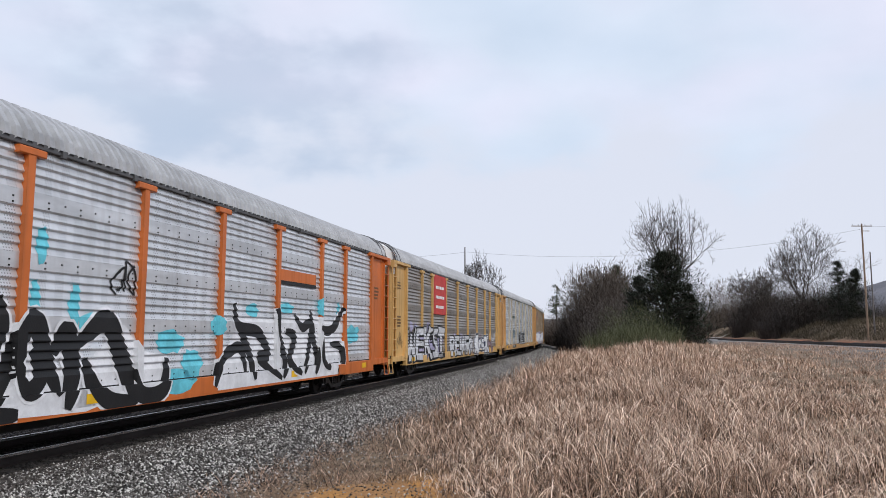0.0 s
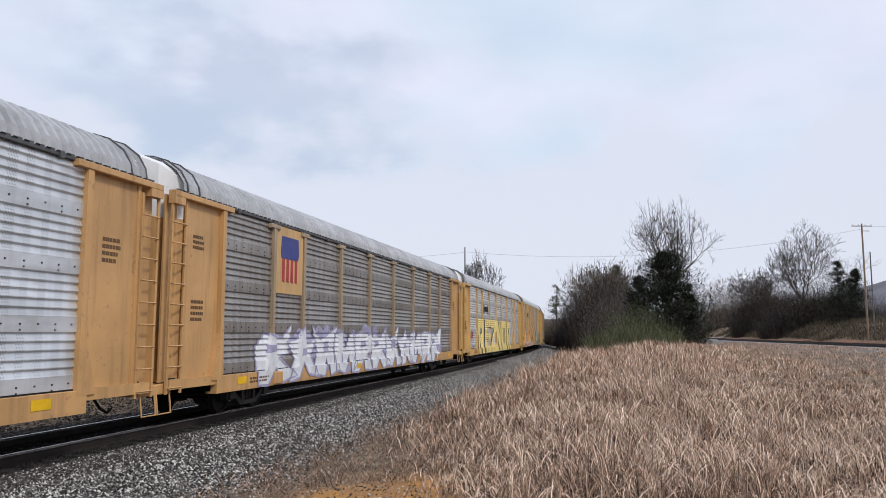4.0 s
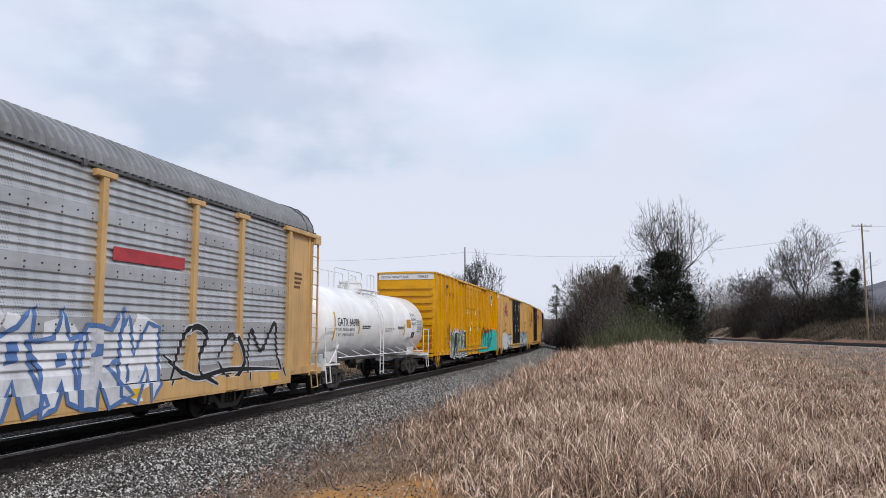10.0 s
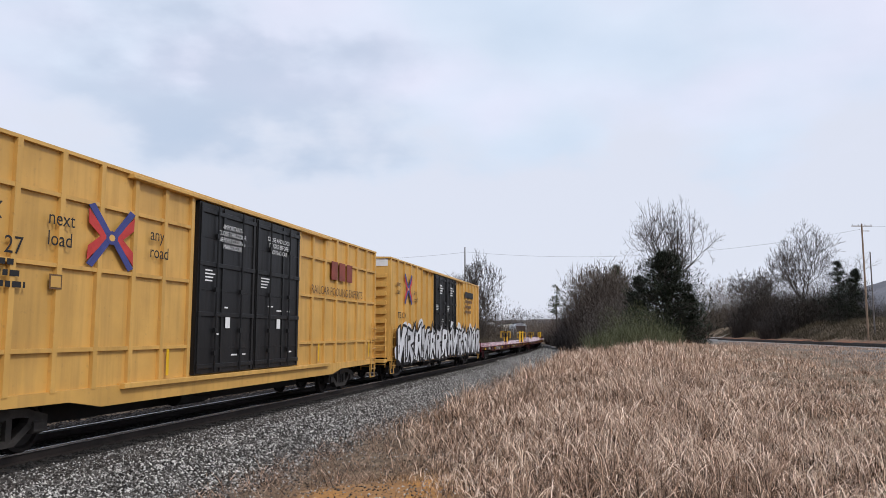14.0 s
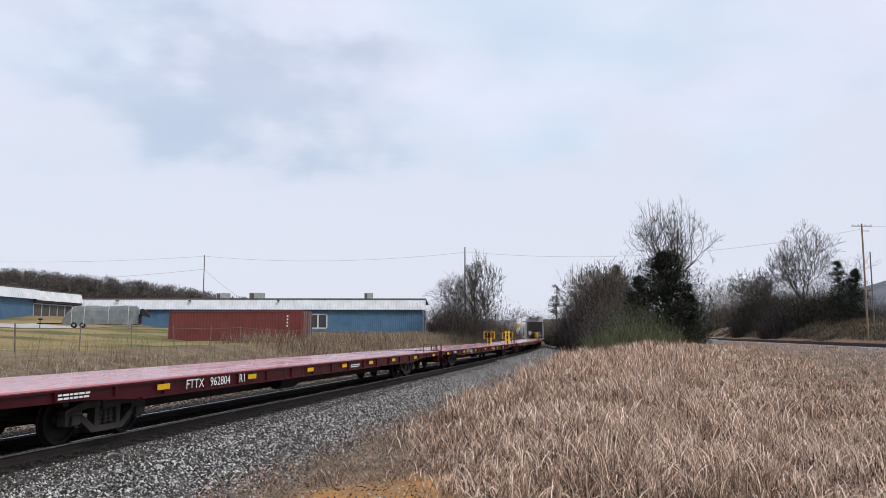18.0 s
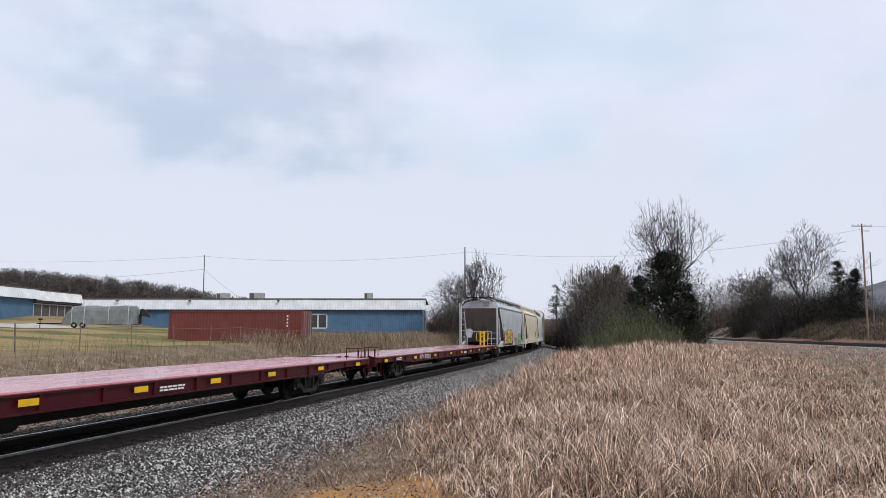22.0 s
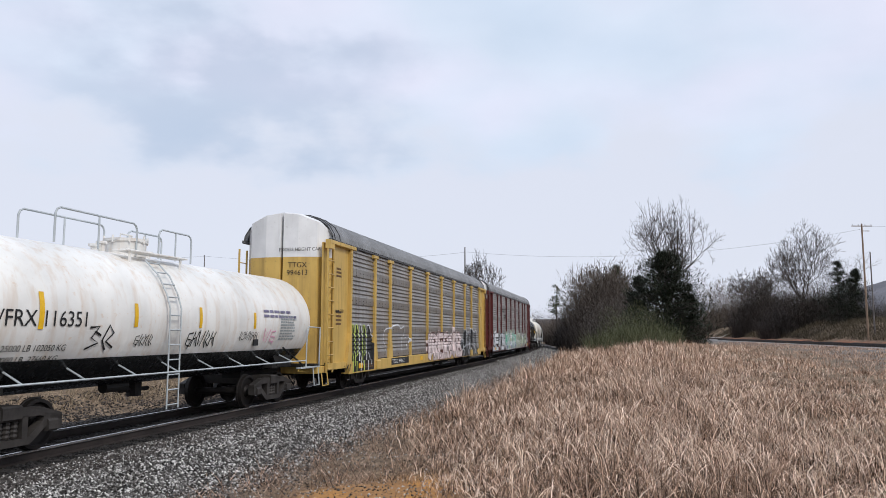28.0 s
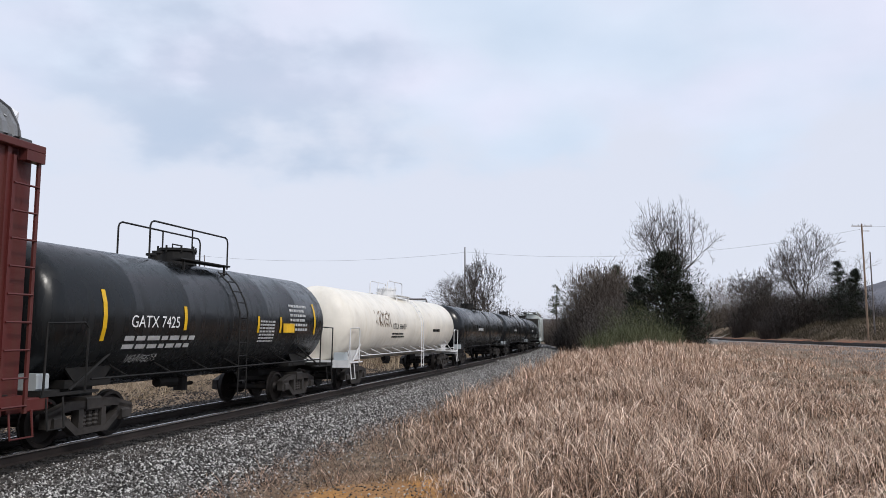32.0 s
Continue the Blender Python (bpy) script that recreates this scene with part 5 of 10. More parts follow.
def graffiti(car, x0, x1, z0, z1, fill, edge, seed, posts=(), ribbed=True, face=-1.50, halo=None, word=None, slant=0.0, weight=1.0, name="graffiti", core=0.6, spike=0.0, base=None):
    """A sprayed piece: halo cloud, then letter by letter a dark outline with its fill."""
    rnd = random.Random(seed)
    H, n_ = z1 - z0, len(word) if word else max(2, round((x1 - x0) / ((z1 - z0) * 0.85)))
    step = (x1 - x0) / n_
    if halo:
        cloud_ = Shape()
        for j in range(5 * n_):
            cx, cz = x0 + (x1 - x0) * rnd.uniform(-0.02, 1.0), z0 + H * rnd.uniform(0.15, 1.08)
            r = H * rnd.uniform(0.1, 0.26)
            cloud_.add([(cx + r * rnd.uniform(0.6, 1.15) * math.cos(a * 0.628), 0.004 - 0.0006 * (j % 9), cz + r * rnd.uniform(0.6, 1.15) * math.sin(a * 0.628)) for a in range(10)], [tuple(range(10))])
        part("spray_cloud", drape(cloud_.mesh(name), posts, ribbed, face), halo, car, "soft sprayed cloud of colour")["kind"] = "stuff"
    if base:
        body, num = Shape(), max(8, int((x1 - x0) / 0.13))
        tops = [z0 + H * (0.80 + 0.16 * math.sin(j * 0.9 + seed) * math.sin(j * 0.37 + 2 * seed) + rnd.uniform(-0.05, 0.05)) for j in range(num + 1)]
        tops[0], tops[-1] = z0 + H * 0.3, z0 + H * 0.35
        v = [(x0 + (x1 - x0) * j / num, 0.003, z) for j in range(num + 1) for z in (z0, tops[j])]
        body.add(v, [(2 * j, 2 * j + 2, 2 * j + 3, 2 * j + 1) for j in range(num)])
        part("spray_ground", drape(body.mesh(name), posts, ribbed, face), base, car, "sprayed ground colour behind the letters")
    for i in range(n_):
        ch = word[i] if word else rnd.choice("123456")
        gx0, gw = x0 + i * step + step * 0.1, step * 0.86
        gz0, gh = z0 + H * rnd.uniform(0.04, 0.1), H * rnd.uniform(0.78, 0.92)
        for k, st in enumerate(STROKES[ch]):
            pts = [(gx0 + px * gw + slant * pz * gh + rnd.gauss(0, 0.05) * gw, gz0 + pz * gh + rnd.gauss(0, 0.05) * gh) for px, pz in st]
            if spike:
                pts.append((pts[-1][0] + rnd.uniform(-0.2, 0.3) * gw, pts[-1][1] + spike * H * (0.7 if pts[-1][1] > z0 + H * 0.5 else -0.1)))
            pts = curve(pts) if len(pts) > 2 else pts
            back, front = Shape(), Shape()
            ribbon(back, pts, H * 0.34 * weight, -0.0005 - 0.003 * (k % 2) - 0.0006 * (i % 3))
            ribbon(front, pts, H * 0.34 * core * weight, -0.011 - 0.003 * (k % 2) - 0.0006 * (i % 3))
            stroke = part(name, drape(back.mesh(name), posts, ribbed, face), edge, car, "sprayed stroke with a dark or pale rim")
            part("fill", drape(front.mesh("fill"), posts, ribbed, face), fill, stroke, "sprayed fill")


# letter bodies of the sprayed pieces, each drawn round in a unit box; the small letters are mere shapes
WILD = {
    "W": [(0, 1), (0.2, 0.95), (0.28, 0.4), (0.42, 0.85), (0.58, 0.85), (0.7, 0.4), (0.82, 1.06), (1.06, 0.96), (0.88, 0), (0.62, -0.04), (0.5, 0.36), (0.38, -0.02), (0.12, 0)],
    "E": [(0, 0.02), (0.06, 1), (0.98, 1.03), (0.92, 0.76), (0.4, 0.76), (0.42, 0.62), (0.86, 0.6), (0.82, 0.4), (0.38, 0.4), (0.36, 0.25), (1, 0.22), (0.95, -0.03)],
    "K": [(0, 0), (0.05, 1.02), (0.36, 1), (0.36, 0.66), (0.7, 1.06), (1.08, 0.96), (0.64, 0.55), (1.12, 0), (0.74, -0.03), (0.38, 0.38), (0.34, 0)],
    "S": [(0.05, 0), (0, 0.25), (0.6, 0.26), (0.62, 0.38), (0.15, 0.45), (0.02, 0.7), (0.2, 1), (0.95, 1), (0.98, 0.75), (0.42, 0.74), (0.42, 0.65), (0.85, 0.58), (1, 0.35), (0.85, 0.02)],
    "T": [(0, 0.72), (0.03, 1.04), (1.04, 1), (1, 0.7), (0.7, 0.72), (0.66, 0), (0.34, 0), (0.34, 0.72)],
    "R": [(0, 0), (0.03, 1), (0.7, 1.03), (0.98, 0.82), (0.92, 0.55), (0.74, 0.45), (1.1, 0), (0.72, -0.03), (0.42, 0.36), (0.36, 0)],
    "F": [(-0.35, 0.02), (-0.2, 0.24), (0.0, 0.28), (0.06, 0.8), (0.35, 1.06), (0.75, 1.05), (1.05, 0.8), (0.85, 0.66), (0.55, 0.8), (0.44, 0.62), (0.72, 0.58), (0.7, 0.4), (0.4, 0.38), (0.36, -0.12), (0.0, -0.12), (-0.02, 0.05)],
    "O": [(0.03, 0.1), (0.03, 0.62), (0.16, 0.92), (0.5, 1.03), (0.84, 0.92), (0.97, 0.62), (0.97, 0.05), (0.7, -0.02), (0.3, -0.02)],
    "B": [(0, 0), (0.02, 1), (0.72, 1.02), (0.97, 0.78), (0.8, 0.54), (1.02, 0.28), (0.8, -0.02)],
    "D": [(0, 0), (0.02, 1), (0.62, 1.02), (1, 0.72), (1, 0.3), (0.66, -0.02)],
    "a": [(0.0, 0.05), (0.12, 0.6), (-0.05, 1.15), (0.3, 0.85), (0.55, 0.95), (0.92, 1.2), (0.8, 0.6), (1.05, 0.1), (0.7, 0.0), (0.55, 0.4), (0.35, 0.0)],
    "b": [(0.0, 0.0), (-0.05, 0.7), (0.2, 1.0), (0.65, 0.9), (1.02, 1.22), (0.92, 0.55), (0.6, 0.5), (1.1, 0.1), (0.6, -0.08), (0.4, 0.3), (0.3, -0.02)],
    "c": [(0.1, -0.06), (0.2, 0.45), (-0.08, 0.8), (0.4, 0.86), (0.5, 1.2), (0.68, 0.8), (1.05, 0.9), (0.82, 0.5), (0.98, 0.0), (0.62, 0.1), (0.5, 0.35), (0.36, 0.05)],
    "d": [(-0.12, 0.0), (0.1, 0.5), (0.02, 0.9), (0.35, 1.04), (0.9, 0.95), (1.0, 0.6), (0.7, 0.42), (0.95, -0.02), (0.5, 0.02), (0.4, 0.3), (0.2, -0.06)],
    "e": [(0.0, 0.1), (0.05, 0.95), (0.3, 1.08), (0.36, 0.6), (0.66, 1.02), (1.0, 0.98), (1.02, 0.2), (0.75, -0.04), (0.66, 0.45), (0.36, -0.02)],
}
HOLES = {"R": [(0.36, 0.62, 0.66, 0.8)], "O": [(0.36, 0.22, 0.64, 0.7)], "B": [(0.34, 0.64, 0.64, 0.78), (0.34, 0.2, 0.66, 0.36)], "D": [(0.36, 0.3, 0.62, 0.7)],
         "a": [(0.42, 0.55, 0.62, 0.8)], "b": [(0.25, 0.6, 0.5, 0.76)], "c": [(0.42, 0.5, 0.62, 0.66)], "d": [(0.38, 0.6, 0.66, 0.78)], "e": [(0.2, 0.25, 0.28, 0.5)]}


def wild_piece(car, word, x0, x1, z0, z1, fill, edge, seed, posts=(), ribbed=True, face=-1.50, rim=None, line=0.09, lean=0.0, haze=None, fills=(), lap=1.12, arch=0.0, shade=None, halo=3.0):
    """A sprayed piece of overlapping letter bodies: haze, outer rim, fill, outline, inner marks."""
    rnd = random.Random(seed)
    H, n_ = z1 - z0, len(word)
    step = (x1 - x0) / n_
    if haze:
        cloud_ = Shape()
        for j in range(7 * n_):
            cx, cz = x0 + (x1 - x0) * rnd.uniform(0.0, 1.0), max(z0 + 0.1, z0 + H * rnd.uniform(0.05, 1.05))
            r = H * rnd.uniform(0.1, 0.26)
            cloud_.add([(cx + 1.3 * r * rnd.uniform(0.7, 1.1) * math.cos(a * 0.52), 0.005 - 0.0006 * (j % 7), max(z0, cz + r * rnd.uniform(0.7, 1.1) * math.sin(a * 0.52))) for a in range(12)], [tuple(range(12))])
        part("spray_cloud", drape(cloud_.mesh("spray_cloud"), posts, ribbed, face), haze, car, "soft sprayed cloud of colour")["kind"] = "stuff"
    for i, ch in enumerate(word):
        rise = arch * math.sin(math.pi * (i + 0.5) / n_) * H
        loose = 0.05 if ch.islower() else 0.02
        pts = [(x0 + (i + px * lap) * step + lean * pz * H + rnd.gauss(0, loose) * step, max(0.62, z0 + rise * pz + pz * H * rnd.uniform(0.96, 1.03))) for px, pz in WILD[ch]]
        ring = []
        for k in range(len(pts)):
            a, b = pts[k], pts[(k + 1) % len(pts)]
            ring += [a, ((a[0] + b[0]) / 2 + rnd.gauss(0, 0.012), (a[1] + b[1]) / 2 + rnd.gauss(0, 0.012))]
        d = 0.0022 * (i % 4)
        body = Shape().add([(px, -0.004 - d, pz) for px, pz in ring], [tuple(range(len(ring)))])
        letter = part("graffiti", drape(body.mesh("graffiti"), posts, ribbed, face), fills[i % len(fills)] if fills else fill, car, "sprayed letter body")
        closed = ring + ring[:2]
        if shade:
            low = Shape().add([(px - 0.13, -0.0005 - d * 0.3, max(0.62, pz - 0.07)) for px, pz in ring], [tuple(range(len(ring)))])
            part("shade", drape(low.mesh("shade"), posts, ribbed, face), shade, letter, "dark drop shade")
        if rim:
            sh = Shape()
            ribbon(sh, closed, line * halo, -0.002 - d)
            part("rim", drape(sh.mesh("rim"), posts, ribbed, face), rim, letter, "outer sprayed rim")
        sh = Shape()
        ribbon(sh, closed, line, -0.0105 - d)
        for a, b, c, e_ in HOLES.get(ch, ()):
            xa, xb, za, zb = x0 + (i + a * lap) * step, x0 + (i + c * lap) * step, z0 + rise * b + b * H, z0 + rise * e_ + e_ * H
            sh.add([(xa + lean * b * H, -0.0105 - d, za), (xb + lean * b * H, -0.0105 - d, za + 0.04), (xb + lean * e_ * H, -0.0105 - d, zb), (xa + lean * e_ * H + 0.03, -0.0105 - d, zb)], [(0, 1, 2, 3)])
        part("outline", drape(sh.mesh("outline"), posts, ribbed, face), edge, letter, "sprayed outline")


def own_letter(car, pts, fill, edge, seed, posts=(), ribbed=True, face=-1.50, hole=None, **kw):
    """One sprayed letter drawn round in the car's own metres."""
    xs, zs = [p[0] for p in pts], [p[1] for p in pts]
    x0, x1, z0, z1 = min(xs), max(xs), min(zs), max(zs)
    WILD["own"] = [((x - x0) / (x1 - x0), (z - z0) / (z1 - z0)) for x, z in pts]
    HOLES["own"] = [((hole[0] - x0) / (x1 - x0), (hole[1] - z0) / (z1 - z0), (hole[2] - x0) / (x1 - x0), (hole[3] - z0) / (z1 - z0))] if hole else []
    wild_piece(car, ("own",), x0, x1, z0, z1, fill, edge, seed, posts, ribbed, face, lap=1.0, **kw)


def spike_row(car, tops, z0, z1, posts, fill, edges):
    """Tall narrow letters side by side, each a dark body with a slanted top and a thin bright edge."""
    for i in range(len(tops) - 1):
        a, b = tops[i], tops[i + 1]
        body = Shape().add([(a, -0.002, z0), (b + 0.02, -0.002, z0), (b + 0.02, -0.002, z1 - 0.5), (a + (b - a) * 0.3, -0.002, z1 + 0.02), (a, -0.002, z1)], [(0, 1, 2, 3, 4)])
        ob = part("graffiti", drape(body.mesh("graffiti"), posts), fill, car, "sprayed black letter")
        for pts, w in (([(a, z0), (a + 0.02, z1 * 0.6), (a, z1), (a + (b - a) * 0.3, z1 + 0.03), (b, z1 - 0.42)], 0.06), ([(a + (b - a) * 0.75, z1 - 0.55), (a + (b - a) * 0.7, z1 - 0.95), (a + (b - a) * 0.3, z1 - 1.05)] if i % 2 else [(a + (b - a) * 0.35, z0 + 0.6), (a + (b - a) * 0.6, z0 + 0.4), (a + (b - a) * 0.55, z0 + 0.2)], 0.045)):
            line = Shape()
            ribbon(line, pts, w, -0.008)
            part("outline", drape(line.mesh("outline"), posts), edges[i % len(edges)], ob, "thin bright line")


def hook_stroke(car, pts, w, fill, edge, posts=(), ribbed=True, face=-1.50, rim=0.07, deep=0.0):
    """One heavy stroke, thick in its middle and pointed at its ends, with a thin pale rim."""
    line = curve(pts, 7)
    k = len(line) - 1
    obs = []
    for extra, y in ((rim, -0.002 - deep), (0.0, -0.008 - deep)):
        v = []
        for i, p in enumerate(line):
            q0, q1 = line[max(0, i - 1)], line[min(k, i + 1)]
            dx, dz = q1[0] - q0[0], q1[1] - q0[1]
            L = math.hypot(dx, dz) or 1.0
            t = i / k
            hw = (w * (0.28 + 0.72 * min(1.0, 4.2 * t * (1 - t) + 0.15)) + 2 * extra) / 2
            v += [(p[0] - dz / L * hw, y - 0.0015 * t, max(0.61, p[1] + dx / L * hw)), (p[0] + dz / L * hw, y - 0.0015 * t, max(0.61, p[1] - dx / L * hw))]
        sh = Shape().add(v, [(2 * i, 2 * i + 2, 2 * i + 3, 2 * i + 1) for i in range(k)])
        obs.append(drape(sh.mesh("graffiti"), posts, ribbed, face))
    stroke = part("graffiti", obs[0], edge, car, "pale rim of a heavy stroke")
    part("fill", obs[1], fill, stroke, "heavy sprayed stroke")


def scribble(car, x0, x1, z0, z1, seed, material, posts=(), ribbed=True, face=-1.50, w=0.035, num=4):
    """A quick thin tag of loops."""
    rnd = random.Random(seed)
    sh = Shape()
    for i in range(num):
        cx = x0 + (x1 - x0) * (i + 0.5) / num
        h = (z1 - z0) / 2
        pts = [(cx + (x1 - x0) / num * rnd.uniform(-0.6, 0.6), (z0 + z1) / 2 + h * rnd.uniform(-1, 1) * (0.6 + 0.4 * (j % 2))) for j in range(6)]
        ribbon(sh, curve(pts, 5), w, -0.001 * (i % 3))
    me = sh.mesh("graffiti")
    return part("graffiti", drape(me, posts, ribbed, face), material, car, "quick thin sprayed tag")


def bubble_row(car, x0, tops, z0, posts, fill, edge, seed):
    """Rounded throw-up letters side by side: a filled body under arches, drawn round and through with a thin line."""
    rnd = random.Random(seed)
    x = x0
    for i, (w, h) in enumerate(tops):
        rim = [(x + w * 0.5 - w * 0.5 * math.cos(t * math.pi / 14), z0 + (h - w * 0.45) + w * 0.45 * math.sin(t * math.pi / 14)) for t in range(15)]
        body = Shape().add([(px, -0.002, z) for px, pz in rim for z in (z0, pz)], [(2 * j, 2 * j + 2, 2 * j + 3, 2 * j + 1) for j in range(14)])
        ob = part("graffiti", drape(body.mesh("graffiti"), posts), fill, car, "sprayed black bubble letter")
        for pts, wide in (([(rim[0][0], z0 + 0.1)] + rim + [(rim[-1][0], z0 + 0.1)], 0.06),
                          (curve([(x + w * 0.45, z0 + h * 0.95), (x + w * 0.5, z0 + h * 0.6), (x + w * rnd.uniform(0.3, 0.6), z0 + h * 0.35), (x + w * rnd.uniform(0.4, 0.8), z0)]), 0.045),
                          (curve([(x + w * 0.05, z0 + h * rnd.uniform(0.3, 0.5)), (x + w * 0.4, z0 + h * 0.42), (x + w * 0.9, z0 + h * rnd.uniform(0.3, 0.6))]), 0.04)):
            line = Shape()
            ribbon(line, pts, wide, -0.006)
            part("outline", drape(line.mesh("outline"), posts), edge, ob, "thin white line")
        x += w * 0.97


BLOCK = {
    "R": [[(0, 0), (0.36, 0), (0.36, 1), (0, 1)], [(0.3, 0.74), (0.3, 1), (0.85, 1), (1.0, 0.9), (1.0, 0.74)], [(0.66, 0.38), (0.66, 0.78), (1.0, 0.78), (1.0, 0.5), (0.88, 0.38)], [(0.3, 0.38), (0.3, 0.56), (0.75, 0.56), (0.75, 0.38)], [(0.36, 0.42), (0.72, 0.42), (1.1, 0), (0.7, 0)]],
    "E": [[(0, 0), (0.36, 0), (0.36, 1), (0, 1)], [(0.3, 0.78), (1.0, 0.78), (1.0, 1), (0.3, 1)], [(0.3, 0.0), (1.0, 0.0), (1.0, 0.22), (0.3, 0.22)], [(0.3, 0.42), (0.8, 0.42), (0.8, 0.58), (0.3, 0.58)]],
    "Z": [[(0, 0.74), (1.0, 0.74), (1.0, 1), (0, 1)], [(0, 0.0), (1.0, 0.0), (1.0, 0.26), (0, 0.26)], [(0.0, 0.2), (0.42, 0.2), (1.0, 0.8), (0.58, 0.8)]],
    "N": [[(0, 0), (0.32, 0), (0.32, 1), (0, 1)], [(0.68, 0), (1.0, 0), (1.0, 1), (0.68, 1)], [(0.0, 1.0), (0.36, 1.0), (1.0, 0.0), (0.64, 0.0)]],
    "O": [[(0, 0), (0.33, 0), (0.33, 1), (0, 1)], [(0.67, 0), (1.0, 0), (1.0, 1), (0.67, 1)], [(0.3, 0.76), (0.7, 0.76), (0.7, 1), (0.3, 1)], [(0.3, 0), (0.7, 0), (0.7, 0.24), (0.3, 0.24)]],
}


def block_letter(car, ch, x0, x1, z0, z1, fill, shade, posts):
    """A rolled-on block letter with a black drop shade on its left."""
    sh, fr = Shape(), Shape()
    for k, poly in enumerate(BLOCK[ch]):
        q = [(x0 + px * (x1 - x0), z0 + pz * (z1 - z0)) for px, pz in poly]
        sh.add([(x - 0.33, -0.001 - 0.0006 * k, z - 0.04) for x, z in q], [tuple(range(len(q)))])
        fr.add([(x, -0.007 - 0.0006 * k, z) for x, z in q], [tuple(range(len(q)))])
    letter = part("graffiti", drape(sh.mesh("graffiti"), posts), shade, car, "black shade of a block letter")
    part("fill", drape(fr.mesh("fill"), posts), fill, letter, "pale yellow block letter")


# ---- enclosed car carriers ----
POSTS = (-9.45, -7.5, -4.5, -1.55, 1.4, 4.35, 7.35, 9.4)
HALF = 14.15
BAY = 12.15


def rib_sheet(x0, x1):
    """A ribbed side sheet between two posts."""
    zs, z = [], 0.99
    while z < 4.83:
        zs += [z, z + 0.235]
        for i in range(5):
            zs += [z + 0.24 + 0.145 * (i + q) for q in (0.0, 0.1, 0.66, 0.8)]
        z += 0.965
    zs = sorted(q for q in zs if q <= 4.80) + [4.82]
    v, f = [], []
    for x in (x0, x1):
        for q in zs:
            v.append((x, -1.50 + rib_depth(q), q))
    k = len(zs)
    for x in (x0, x1):
        for q in zs:
            v.append((x, -1.42, q))
    for i in range(k - 1):
        f.append((i, k + i, k + i + 1, i + 1))
        f.append((2 * k + i, 2 * k + i + 1, 3 * k + i + 1, 3 * k + i))
    f += [(0, 2 * k, 3 * k, k), (k - 1, 2 * k - 1, 4 * k - 1, 3 * k - 1)]
    return v, f


def rack_roof():
    prof = [(-1.56, 4.90), (-1.53, 5.08), (-1.36, 5.34), (-1.04, 5.58), (-0.70, 5.68), (-0.35, 5.735), (0, 5.75)]
    prof = prof + [(-y, z) for y, z in prof[-2::-1]]
    v, f = [], []
    k, pitch = len(prof), 0.23
    xs = [(-13.8 + pitch * (i + q), d) for i in range(120) for q, d in ((0.0, 0.0), (0.42, 0.0), (0.56, 0.055), (0.86, 0.055))]
    N = len(xs) - 1
    for x, d in xs:
        v += [(x, y * (1 - d / 1.6), z - d * 0.9) for y, z in prof]
    for i in range(N):
        for j in range(k - 1):
            a = i * k + j
            f.append((a, a + 1, a + k + 1, a + k))
    return mesh_of("roof", v, f)


def end_outline(x, depth):
    return [(x, -1.44), (x - depth * 0.75, -1.12), (x - depth, -0.55), (x - depth, -0.045), (x + 0.02, -0.045)]


def end_door(depth, z0, z1, cap):
    """One leaf of the clamshell door with its folded facets."""
    o = end_outline(0.0, depth)
    n_ = len(o)
    eave = (0.62, 0.34, 0.12, 0.06, 0.06) if cap else (0, 0, 0, 0, 0)
    top = [(x * 0.8 + 0.1, y * 0.97) for x, y in o] if cap else o
    v = [(x, y, z0) for x, y in o] + [(x, y, z1 - d - (0.06 if cap else 0)) for (x, y), d in zip(o, eave)]
    f = [tuple(range(n_))] + [(i, (i + 1) % n_, n_ + (i + 1) % n_, n_ + i) for i in range(n_)]
    if cap:
        v += [(x, y, z1 - d) for (x, y), d in zip(top, eave)]
        f += [(n_ + i, n_ + (i + 1) % n_, 2 * n_ + (i + 1) % n_, 2 * n_ + i) for i in range(n_)]
    k = len(v) - n_
    f.append(tuple(range(k + n_ - 1, k - 1, -1)))
    return Shape().add(v, f).mesh("end_door")


RACK = {}


